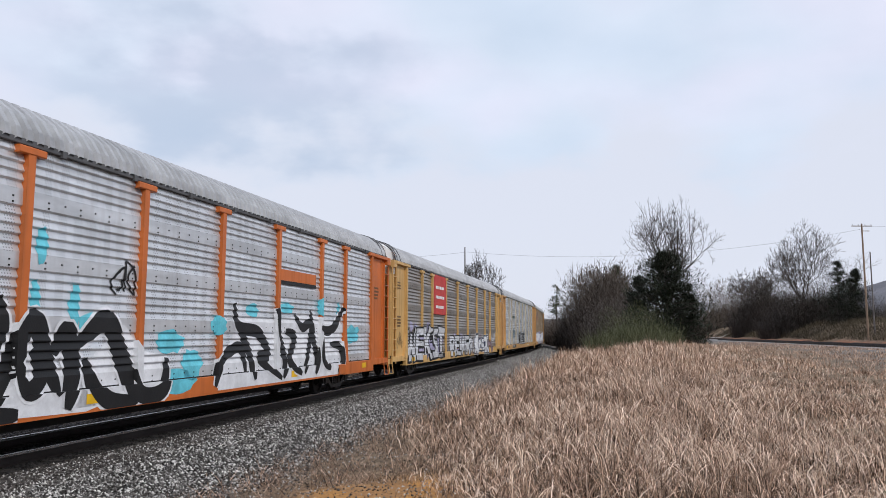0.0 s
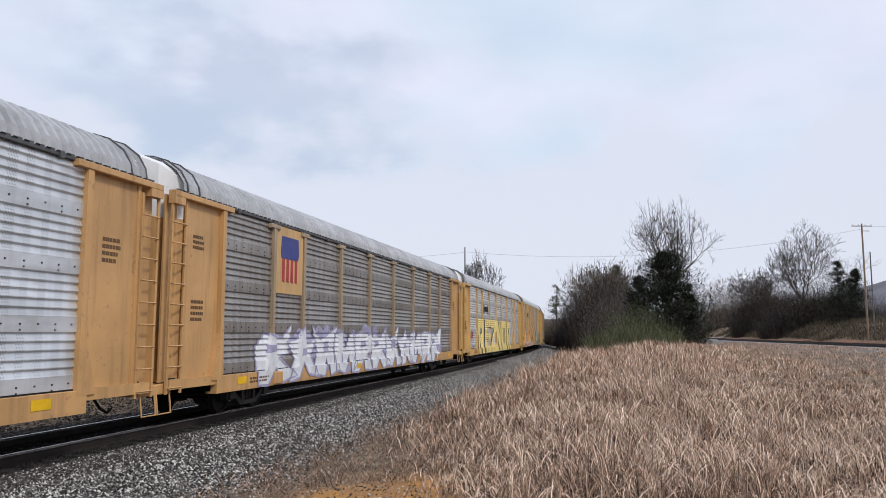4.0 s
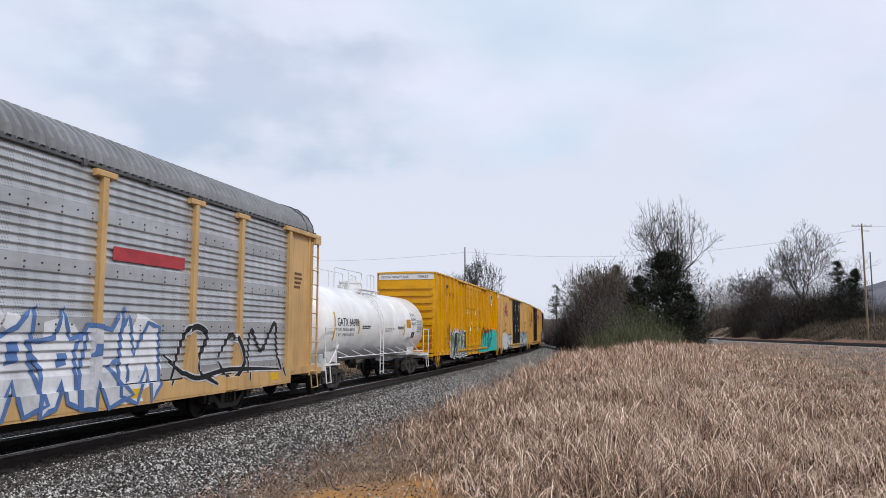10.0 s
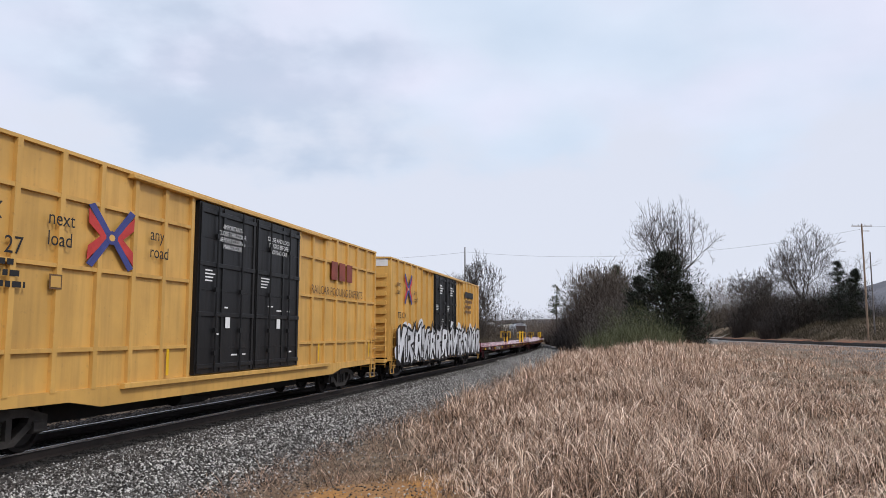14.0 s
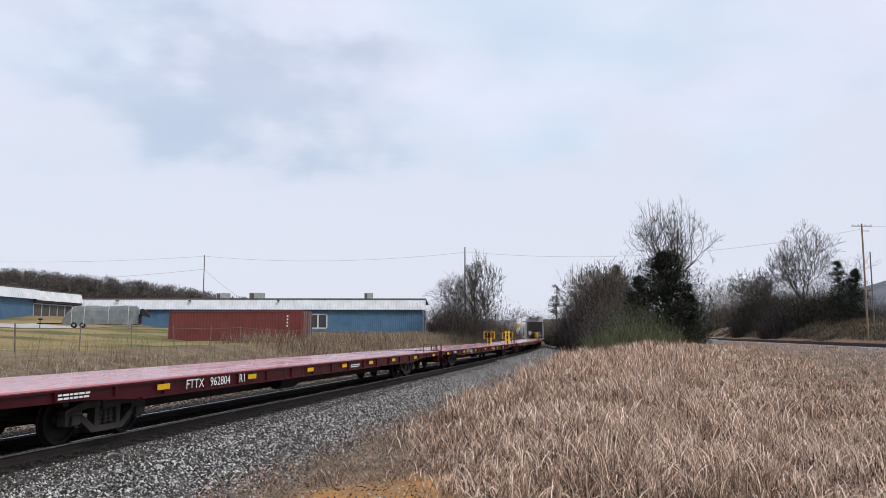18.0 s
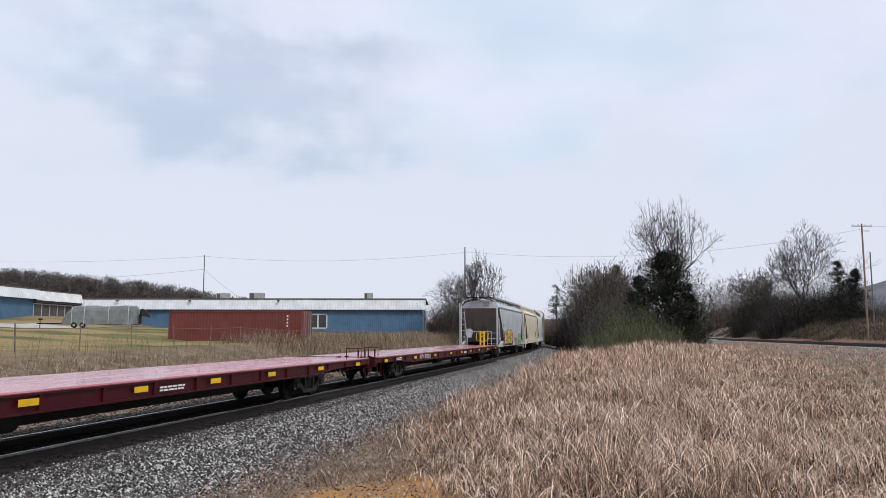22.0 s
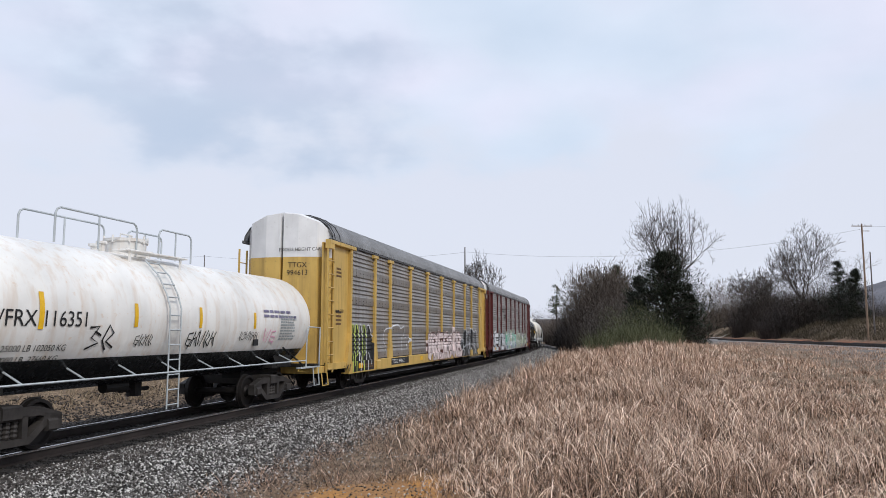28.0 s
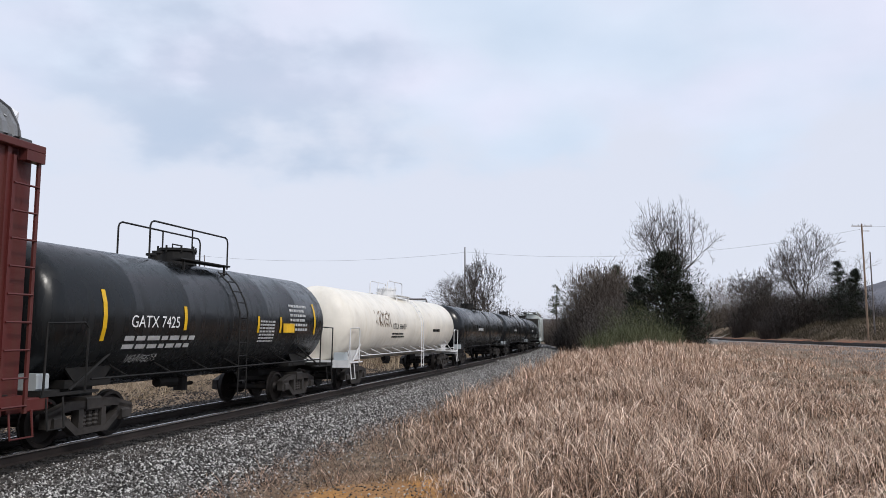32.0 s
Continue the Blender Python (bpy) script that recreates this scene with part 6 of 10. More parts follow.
def rack_meshes():
    RACK["roof"] = rack_roof()
    edges = [-BAY + 0.10] + list(POSTS) + [BAY - 0.10]
    RACK["panels"] = []
    for a, b in zip(edges[:-1], edges[1:]):
        c = (a + b) / 2
        v, f = rib_sheet(a - c, b - c)
        RACK["panels"].append((c, Shape().add(v, f).mesh("side_panel"), a, b))
    RACK["back"] = Shape().box(-BAY, BAY, 1.42, 1.50, 0.99, 4.82, 0.02).mesh("back_panel")
    RACK["post"] = Shape().box(-0.075, 0.075, -1.57, -1.44, 0.95, 4.68).box(-0.28, 0.28, -1.585, -1.44, 4.68, 4.80, 0.015).mesh("side_post")
    RACK["post_wide"] = Shape().box(-0.12, 0.12, -1.57, -1.44, 0.95, 4.83, 0.01).mesh("side_post")
    sh = Shape().box(-0.075, 0.075, -1.57, -1.44, 1.9, 4.68).box(-0.28, 0.28, -1.585, -1.44, 4.68, 4.80, 0.015)
    RACK["post_foot"] = sh.slab([(-0.30, 0.95), (0.30, 0.95), (0.078, 2.05), (-0.078, 2.05)], -1.572, -1.44).mesh("side_post")
    sh = Shape()
    for q in (-1, 1):
        y0, y1 = sorted((q * 1.42, q * 1.575))
        sh.box(-BAY - 0.1, BAY + 0.1, y0, y1, 0.62, 0.985, 0.01)
        sh.box(-BAY - 0.1, BAY + 0.1, min(y0, q * 1.3), max(y1, q * 1.3) + 0.0, 0.595, 0.64)
        for e_ in (-1, 1):
            a, b = sorted((e_ * BAY, e_ * (HALF - 0.1)))
            sh.box(a, b, y0 + 0.03, y1 - 0.03, 0.80, 1.0)
    RACK["sill"] = sh.mesh("side_sill")
    sh = Shape().box(-13.9, 13.9, -0.35, 0.35, 0.62, 0.98).box(-8.0, 8.0, -0.36, 0.36, 0.28, 0.63)
    for i in range(-6, 7):
        sh.box(i * 2.0 - 0.08, i * 2.0 + 0.08, -1.42, 1.42, 0.72, 0.97)
    sh.box(-13.9, 13.9, -1.42, 1.42, 0.96, 1.02)
    sh.box(-13.9, 13.9, -1.35, 1.35, 2.6, 2.66)
    RACK["deck"] = sh.mesh("underframe")
    sh = Shape().box(-13.95, 13.95, -1.53, -1.45, 4.82, 4.92, 0.01).box(-13.95, 13.95, 1.45, 1.53, 4.82, 4.92, 0.01)
    for i in range(15):
        x = -13.3 + i * 1.9
        sh.box(x - 0.05, x + 0.05, -1.56, -1.50, 4.79, 4.90)
    RACK["chord"] = sh.mesh("top_chord")
    sh = Shape().box(-BAY - 0.02, -BAY + 0.13, -1.575, -1.42, 0.95, 4.80).slab([(-BAY - 0.30, 0.90), (-BAY + 0.16, 0.90), (-BAY + 0.13, 2.0), (-BAY, 2.0)], -1.58, -1.44)
    RACK["edge_post"] = sh.mesh("corner_post")
    RACK["bay"] = Shape().prism([(-HALF + 0.55, [(-1.50, 0.95), (-1.40, 0.95), (-1.40, 4.78), (-1.50, 4.78)]), (-HALF + 0.63, [(-1.50, 0.95), (-1.40, 0.95), (-1.40, 4.78), (-1.50, 4.78)]), (-HALF + 0.64, [(-1.46, 0.95), (-1.40, 0.95), (-1.40, 4.78), (-1.46, 4.78)]), (-BAY, [(-1.46, 0.95), (-1.40, 0.95), (-1.40, 4.78), (-1.46, 4.78)])]).mesh("end_bay")
    RACK["inner"] = Shape().box(-HALF, -HALF + 0.6, -1.36, -1.32, 0.95, 4.78).mesh("end_plate")
    RACK["beam"] = Shape().box(-HALF - 0.02, -BAY + 0.42, -1.60, -1.44, 4.74, 4.86, 0.012).box(-HALF - 0.02, -HALF + 0.36, -1.60, -1.44, 4.58, 4.74).mesh("door_beam")
    RACK["ladder"] = ladder(-HALF + 0.27, -1.52, 0.72, 4.62, 0.5, pitch=0.42).mesh("ladder")
    RACK["door"] = end_door(0.62, 0.95, 4.32, False)
    RACK["cap"] = end_door(0.62, 4.32, 5.84, True)
    sh = Shape().box(-HALF - 0.55, -HALF + 0.3, -1.45, 1.45, 0.72, 0.93, 0.02)
    sh.path([(-HALF - 0.2, -1.45, 0.75), (-HALF - 0.2, -1.5, 0.35), (-HALF + 0.25, -1.5, 0.35), (-HALF + 0.25, -1.45, 0.75)], 0.02)
    sh.path([(-HALF - 0.55, -0.9, 0.9), (-HALF - 0.8, -0.95, 0.8), (-HALF - 0.8, -1.3, 0.8)], 0.018)
    RACK["end_sill"] = sh.mesh("end_platform")
    RACK["hoop"] = []
    for x in (-13.65, -13.2, 13.2, 13.65):
        sh = Shape()
        pr = [(-1.58, 4.92), (-1.54, 5.11), (-1.38, 5.38), (-1.05, 5.62), (-0.7, 5.73), (0, 5.80), (0.7, 5.73), (1.05, 5.62), (1.38, 5.38), (1.54, 5.11), (1.58, 4.92)]
        sh.path([(x, y * 0.99, z - 0.02) for y, z in pr], 0.02, 4)
        RACK["hoop"].append(sh.mesh("roof_strap"))
    sh = Shape()
    for k in range(4):
        for i in range(65):
            x = -BAY + 0.35 + i * 0.37
            if min(abs(x - p) for p in POSTS) > 0.13:
                sh.box(x - 0.013, x + 0.013, -1.512, -1.50, 1.10 + 0.965 * k, 1.126 + 0.965 * k)
                if i % 2:
                    sh.box(x - 0.013, x + 0.013, -1.512, -1.50, 1.01 + 0.965 * k, 1.036 + 0.965 * k)
    RACK["bolts"] = sh.mesh("bolt_heads")
    RACK["gap"] = Shape().box(-BAY, BAY, -1.513, -1.42, 0.986, 1.014).mesh("sill_gap")
    RACK["placard"] = Shape().box(0, 0.42, -0.006, 0, 0, 0.17).mesh("placard")
    RACK["hatch"] = Shape().box(-0.25, 0.25, -0.07, 0.05, -0.16, 0.16, 0.02).mesh("jack_pad")


rack_meshes()
FLIP = Matrix.Diagonal((-1, 1, 1, 1))


def auto_rack(s16, label, frame_mat, panel_mat, roof_mat, cap_mat=None, solid=(), panel_by_bay=None, group="enclosed car carriers", plain_posts=False, post_mat=None):
    car = train_car("auto_rack_car", label, group, s16, 19.6)
    part("roof", RACK["roof"], roof_mat, car, "corrugated zinc roof")
    part("top_chord", RACK["chord"], frame_mat if plain_posts else M["chord_grey"], car)
    part("underframe", RACK["deck"], M["steel_dark"], car)
    part("side_sill", RACK["sill"], frame_mat, car)
    part("sill_gap", RACK["gap"], M["steel_dark"], car, "dark gap along the foot of the sheets")
    part("back_panel", RACK["back"], panel_mat, car)
    for i, (c, me, a, b) in enumerate(RACK["panels"]):
        if i in solid:
            part("side_panel", Shape().box(a - c, b - c, -1.52, -1.42, 0.99, 4.82), frame_mat, car, "smooth painted side panel", pose(c, 0, 0))
        else:
            part("side_panel", me, (panel_by_bay or {}).get(i, panel_mat), car, "ribbed and perforated zinc sheet", pose(c, 0, 0))
    part("bolt_heads", RACK["bolts"], M["steel_dark"], car, "small dark bolt heads")["kind"] = "stuff"
    for p in POSTS:
        part("side_post", RACK["post_wide" if plain_posts else ("post_foot" if abs(p) > 7 else "post")], post_mat or frame_mat, car, m=pose(p, 0, 0))
    for q in (Matrix(), FLIP):
        part("corner_post", RACK["edge_post"], frame_mat, car, m=q)
        part("end_bay", RACK["bay"], frame_mat, car, m=q)
        part("end_plate", RACK["inner"], frame_mat, car, m=q)
        part("door_beam", RACK["beam"], frame_mat, car, m=q)
        part("ladder", RACK["ladder"], frame_mat, car, m=q)
        part("ladder", RACK["ladder"], frame_mat, car, m=q @ Matrix.Diagonal((1, -1, 1, 1)))
        part("end_platform", RACK["end_sill"], frame_mat, car, m=q)
        for r in (Matrix(), Matrix.Diagonal((1, -1, 1, 1))):
            d = q @ r @ Matrix.Translation((-13.62, 0, 0))
            part("end_door", RACK["door"], frame_mat, car, "folded clamshell end door", d)
            part("end_cap", RACK["cap"], cap_mat or frame_mat, car, "upper end panel", d)
    for me in RACK["hoop"]:
        part("roof_strap", me, M["chord_grey"], car)
    for x in (-11.3, -3.0, 5.2, 11.0):
        part("placard", RACK["placard"], M["mark_yellow"], car, "yellow reflective plate", pose(x, -1.58, 0.74))
    for x in (-9.2, 9.0):
        part("jack_pad", RACK["hatch"], frame_mat, car, m=pose(x, -1.56, 0.78))
    bars(car, -10.7, 0.74, 1.0, 0.16, 2, M["ink_dark_brown"], -1.582)
    bars(car, -13.25, 3.75, 0.45, 0.35, 3, M["ink_dark_brown"], -1.466)
    bars(car, -13.25, 2.2, 0.5, 0.5, 4, M["ink_dark_brown"], -1.466)
    bars(car, 12.6, 3.2, 0.5, 0.5, 4, M["ink_dark_brown"], -1.466)
    running_gear(car, 19.6)
    couplers(car, 13.75)
    return car


M["roof_pale"] = plain("roof_zinc_pale", (0.43, 0.455, 0.47), 0.5, 0.2, 0.10, 1.2)
M["zinc_faded_blue"] = galvanised("zinc_under_faded_blue", 0.42, 0.05, (0.72, 1.0, 1.22))
M["spray_navy"] = plain("navy_spray", (0.012, 0.02, 0.05), 0.6, 0, 0.2)
P = POSTS
SPB, SPW = M["spray_black"], M["spray_white"]
car = auto_rack(-270.9, "car carrier with orange posts and bold black graffiti", M["orange"], M["zinc"], M["roof_zinc"])
haze_ = Shape()
rnd = random.Random(12)
for cx, cz, rx, rz in ((-0.5, 1.75, 0.55, 0.25), (0.35, 1.3, 0.4, 0.35), (-4.2, 2.3, 0.12, 0.5), (-3.3, 2.4, 0.14, 0.4), (-2.9, 2.1, 0.35, 0.2), (-0.2, 0.95, 0.6, 0.25), (3.0, 2.5, 0.35, 0.18), (5.0, 2.6, 0.5, 0.15), (7.4, 2.7, 0.25, 0.3), (8.9, 2.6, 0.2, 0.3), (-4.1, 3.3, 0.12, 0.35), (10.2, 1.9, 0.7, 0.3), (1.4, 2.1, 0.4, 0.2)):
    haze_.add([(cx + rx * rnd.uniform(0.75, 1.2) * math.cos(a * 0.449), 0.002, cz + rz * rnd.uniform(0.75, 1.2) * math.sin(a * 0.449)) for a in range(14)], [tuple(range(14))])
part("spray_cloud", drape(haze_.mesh("spray_cloud"), P), M["spray_cyan"], car, "soft pale cyan sprayed patches")["kind"] = "stuff"
pale = Shape()
pale.add([(-5.6, 0.001, 0.7), (-3.0, 0.001, 0.62), (-2.6, 0.001, 0.7), (-3.2, 0.001, 1.8), (-3.7, 0.001, 1.2), (-4.4, 0.001, 2.2), (-5.2, 0.001, 1.8)], [tuple(range(7))])
pale.add([(-3.3, 0.001, 0.7), (-0.6, 0.001, 0.68), (-0.55, 0.001, 1.5), (-1.4, 0.001, 1.6), (-2.0, 0.001, 2.1), (-3.0, 0.001, 1.4)], [tuple(range(6))])
pale.add([(1.3, 0.001, 0.66), (9.3, 0.001, 0.64), (9.2, 0.001, 2.2), (6.6, 0.001, 2.5), (4.6, 0.001, 2.3), (2.4, 0.001, 2.3), (1.6, 0.001, 1.3)], [tuple(range(7))])
part("spray_ground", drape(pale.mesh("spray_ground"), P), SPW, car, "white sprayed ground colour behind the letters")
for i, (w_, pts) in enumerate((
        (0.62, [(-6.6, 1.9), (-5.9, 1.2), (-5.5, 0.75), (-4.5, 0.72)]), (0.55, [(-4.9, 0.9), (-4.6, 1.6), (-4.2, 2.15), (-3.9, 1.5), (-3.6, 0.95)]), (0.45, [(-4.55, 1.5), (-4.3, 1.05), (-4.0, 1.25), (-4.2, 1.7)]),
        (0.6, [(-3.75, 1.6), (-3.45, 1.95), (-3.3, 1.3), (-3.45, 0.7)]), (0.62, [(-3.2, 1.75), (-2.5, 2.15), (-2.1, 1.6), (-1.75, 0.75)]), (0.5, [(-3.0, 1.5), (-2.75, 1.0), (-2.3, 0.72), (-1.6, 0.7)]),
        (0.5, [(-2.35, 2.3), (-1.95, 1.5), (-1.5, 0.8), (-0.75, 0.85), (-0.6, 1.45)]), (0.3, [(-5.3, 2.4), (-5.0, 1.9), (-5.1, 1.5)]), (0.3, [(-4.9, 2.5), (-4.8, 2.0), (-5.0, 1.6)]))):
    hook_stroke(car, pts, w_ * 0.66, SPB, SPW, P, rim=0.055, deep=0.0012 * (i % 5))
for i, (w_, pts) in enumerate((
        (0.45, [(1.2, 0.75), (1.5, 1.3), (2.4, 1.6), (2.7, 1.0)]), (0.5, [(2.1, 2.65), (2.3, 2.1), (3.3, 1.95), (3.9, 1.4), (3.4, 1.3), (4.6, 0.75)]), (0.45, [(2.3, 2.1), (2.9, 1.4), (3.1, 0.8)]),
        (0.5, [(4.3, 2.6), (4.5, 1.9), (4.9, 1.2), (4.7, 0.75)]), (0.5, [(4.9, 2.0), (5.5, 1.8), (5.2, 1.2), (5.9, 0.8)]), (0.45, [(5.5, 2.45), (6.0, 2.1), (6.6, 2.2), (6.5, 1.4), (6.1, 0.8)]),
        (0.5, [(6.6, 2.6), (6.8, 1.9), (7.1, 1.2), (6.9, 0.75)]), (0.5, [(7.3, 2.1), (8.0, 2.0), (8.6, 2.2), (9.3, 2.75)]), (0.5, [(7.6, 1.9), (7.5, 1.2), (8.1, 0.85)]), (0.45, [(8.2, 1.6), (9.0, 1.5), (9.2, 1.0), (8.7, 0.75)]))):
    hook_stroke(car, pts, w_ * 0.62, SPB, SPW, P, rim=0.05, deep=0.0012 * (i % 5))
scribble(car, -2.4, -1.7, 2.5, 3.3, 4, SPB, P, w=0.05, num=2)
part("stripe", Shape().box(4.45, 6.95, -1.512, -1.505, 3.36, 3.66), M["orange"], car, "orange band with dark trim")
part("stripe", Shape().box(4.45, 6.95, -1.512, -1.505, 3.26, 3.355), M["ink_black"], car, "thin dark band")

car = auto_rack(-242.05, "car carrier with buff posts, browned sheets and red sign", M["buff"], M["zinc_brown"], M["roof_zinc"], M["white"])
M["spray_mauve"] = plain("mauve_spray", (0.26, 0.19, 0.23), 0.6, 0, 0.4)
M["spray_silver"] = plain("silver_spray", (0.56, 0.57, 0.60), 0.5, 0.1, 0.16)
board = part("sign_board", Shape().box(-7.25, -4.62, -1.56, -1.505, 2.86, 4.80), M["ink_red"], car, "faded red sign board")
for i in range(3):
    bars(board, -6.95, 4.12 - i * 0.48, 2.0 - 0.15 * i, 0.26, 1, M["ink_white"], -1.566)
wild_piece(car, "WEKST", -12.1, -5.0, 0.72, 2.2, M["spray_silver"], SPB, 8, P, line=0.085, lean=0.08, haze=M["spray_violet"], shade=SPB)
wild_piece(car, "REeRc", -3.6, 3.0, 0.7, 1.78, M["spray_silver"], SPB, 9, P, line=0.07, haze=M["spray_violet"])
mist = Shape()
rnd = random.Random(3)
for i in range(46):
    cx, cz, r = rnd.uniform(2.6, 10.2), rnd.uniform(0.72, 1.75), rnd.uniform(0.1, 0.3)
    cz = cz if 3.4 < cx < 8.9 else 0.7 + (cz - 0.7) * 0.6
    mist.add([(cx + 1.3 * r * rnd.uniform(0.6, 1.1) * math.cos(a * 0.52), 0.004 - 0.0006 * (i % 6), max(0.62, cz + r * rnd.uniform(0.6, 1.1) * math.sin(a * 0.52))) for a in range(12)], [tuple(range(12))])
part("spray_cloud", drape(mist.mesh("spray_cloud"), P), M["spray_mauve"], car, "soft mauve sprayed cloud")["kind"] = "stuff"
for i, (pts, hole) in enumerate((
        ([(3.25, 0.68), (3.35, 1.0), (3.62, 1.06), (3.78, 1.5), (4.0, 1.76), (4.37, 1.88), (4.8, 1.78), (5.08, 1.52), (4.72, 1.5), (4.62, 1.28), (4.86, 1.24), (4.84, 1.04), (4.6, 1.0), (4.62, 0.66), (4.1, 0.62), (4.0, 0.84), (3.7, 0.66)], None),
        ([(6.0, 0.84), (6.16, 1.45), (6.32, 1.63), (6.95, 1.62), (7.06, 1.4), (7.0, 1.15), (6.95, 0.86), (6.5, 0.8)], (6.5, 1.18, 6.78, 1.38)),
        ([(4.86, 0.84), (4.9, 1.3), (5.2, 1.55), (5.62, 1.61), (6.0, 1.47), (6.14, 1.2), (6.12, 0.84), (5.5, 0.8)], (5.4, 0.92, 5.74, 1.22)),
        ([(6.72, 0.63), (6.95, 1.2), (7.05, 1.79), (7.65, 1.79), (7.72, 1.48), (8.1, 1.79), (8.74, 1.78), (8.36, 1.42), (8.12, 1.24), (8.62, 0.64), (8.0, 0.62), (7.72, 0.95), (7.55, 0.63)], None))):
    own_letter(car, pts, SPW, M["spray_navy"], 10 + i, P, hole=hole, line=0.095, rim=SPW, halo=1.75, shade=M["spray_navy"])
spots = Shape()
for cx, cz, r in ((9.1, 1.45, 0.11), (9.15, 1.0, 0.13), (9.35, 1.2, 0.08), (9.0, 0.8, 0.1), (9.3, 0.72, 0.08)):
    spots.add([(cx + r * math.cos(a * 0.628), -0.004, cz + r * math.sin(a * 0.628)) for a in range(10)], [tuple(range(10))])
part("spray_dab", drape(spots.mesh("spray_dab"), P), M["ink_dark_brown"], car, "brown sprayed spots")
bars(car, 5.3, 0.72, 0.75, 0.15, 1, M["ink_dark_brown"], -1.585)
scribble(car, 9.9, 11.6, 1.25, 1.8, 6, SPW, P, w=0.035, num=6)
scribble(car, 11.1, 11.9, 1.5, 2.15, 5, SPW, P, w=0.035, num=2)
scribble(car, -13.3, -12.5, 1.2, 2.0, 16, SPB, (), False, -1.465, 0.02, 4)
part("number_board", Shape().box(-7.45, -4.95, -1.582, -1.576, 0.70, 0.96), M["ink_black"], car, "black number board")
text(car, "TTGX  988523", -7.35, 0.75, 0.21, M["ink_white"], -1.585, 1.25)

car = auto_rack(-213.3, "car carrier with tan posts and pale zinc sheets", M["tan_end"], M["zinc"], M["roof_zinc"], M["white"], post_mat=M["tan_worn"])
bars(car, -7.1, 3.22, 2.4, 0.34, 1, M["ink_dark_green"], -1.515)
wild_piece(car, "DEEDS", -1.7, 2.9, 1.02, 1.95, SPB, SPW, 15, P, line=0.075, rim=SPB, lap=1.08)
hook_stroke(car, [(3.35, 2.0), (3.3, 1.6), (3.2, 1.35)], 0.3, SPB, SPW, P)
hook_stroke(car, [(3.1, 1.2), (3.15, 1.12), (3.2, 1.05)], 0.2, SPB, SPW, P)
part("number_board", Shape().box(-7.45, -4.95, -1.582, -1.576, 0.70, 0.96), M["ink_black"], car, "black number board")
text(car, "TTGX  704007", -7.35, 0.75, 0.21, M["ink_white"], -1.585, 1.25)
graffiti(car, -7.3, -4.7, 1.5, 2.3, M["zinc_faded_blue"], M["zinc_faded_blue"], 12, P, word="522", weight=0.5, name="faded_graffiti")
bars(car, 5.2, 0.74, 1.6, 0.18, 1, M["ink_white"], -1.585)

car = auto_rack(-184.55, "car carrier with tan posts and browned sheets", M["tan_end"], M["zinc_brown"], M["roof_zinc"], M["white"], post_mat=M["tan_brown"])
board = part("sign_board", Shape().box(-9.35, -7.6, -1.53, -1.505, 3.0, 4.8), M["tan"], car, "pale tan sign board")
part("shield", Shape().slab([(-9.0, 4.55), (-7.95, 4.55), (-7.9, 4.1), (-7.95, 3.95), (-9.0, 3.95), (-9.05, 4.1)], -1.545, -1.53), M["ink_blue"], board, "blue top of a shield")
for i in range(4):
    part("stripe", Shape().slab([(-8.95 + i * 0.27, 3.94), (-8.81 + i * 0.27, 3.94), (-8.81 + i * 0.27, 3.3), (-8.95 + i * 0.27, 3.34)], -1.543, -1.53), M["spray_red"], board, "red shield stripe")
wild_piece(car, "bcaedbacedb", -10.2, 9.2, 0.64, 1.95, SPW, M["spray_violet"], 14, P, line=0.07, haze=M["spray_violet"])

car = auto_rack(-155.35, "car carrier with buff posts and big yellow block letters", M["buff"], M["zinc"], M["roof_zinc"], M["white"])
for ch, a, b in (("R", -9.0, -7.05), ("E", -6.3, -4.0), ("Z", -3.75, -1.2), ("N", -1.2, 0.95), ("O", 1.25, 3.85), ("R", 4.2, 6.15)):
    block_letter(car, ch, a, b, 0.62, 2.86, M["spray_yellow"], SPB, P)
for a in (-6.75, -5.2):
    part("emblem", Shape().box(a - 0.05, a + 0.05, -1.53, -1.505, 3.2, 3.85), M["ink_black"], car, "black bracket")
for a in (-6.5, -6.1, -5.7):
    part("emblem", Shape().box(a, a + 0.3, -1.53, -1.505, 3.38, 3.7), M["ink_black"], car, "black emblem block")
text(car, "NKCR    7515", -6.75, 0.70, 0.2, M["ink_dark_brown"], -1.605, 1.3)
text(car, "NKCR\n7715", -13.15, 2.15, 0.2, M["ink_black"], -1.47)
scribble(car, -11.8, -10.6, 1.35, 2.1, 17, M["spray_red"], P, w=0.05, num=4)
scribble(car, 12.35, 13.1, 1.4, 2.3, 18, SPB, (), False, -1.465, 0.03, 5)

RACK["panels_std"], keep = RACK["panels"], POSTS
RACK["panels"] = []
for a, b in ((-BAY + 0.1, -8.85), (-8.85, -6.75), (-6.75, -4.0), (-4.0, -1.05), (-1.05, 1.85), (1.85, 4.75), (4.75, 7.65), (7.65, 9.8), (9.8, BAY - 0.1)):
    v, f = rib_sheet(a - (a + b) / 2, b - (a + b) / 2)
    RACK["panels"].append(((a + b) / 2, Shape().add(v, f).mesh("side_panel"), a, b))
POSTS = (-8.85, -6.75, -4.0, -1.05, 1.85, 4.75, 7.65, 9.8)
car = auto_rack(-126.6, "car carrier with smooth buff panels between ribbed ones", M["buff"], M["zinc_mid"], M["roof_pale"], M["buff"], solid=(1, 7), plain_posts=True)
PC = POSTS
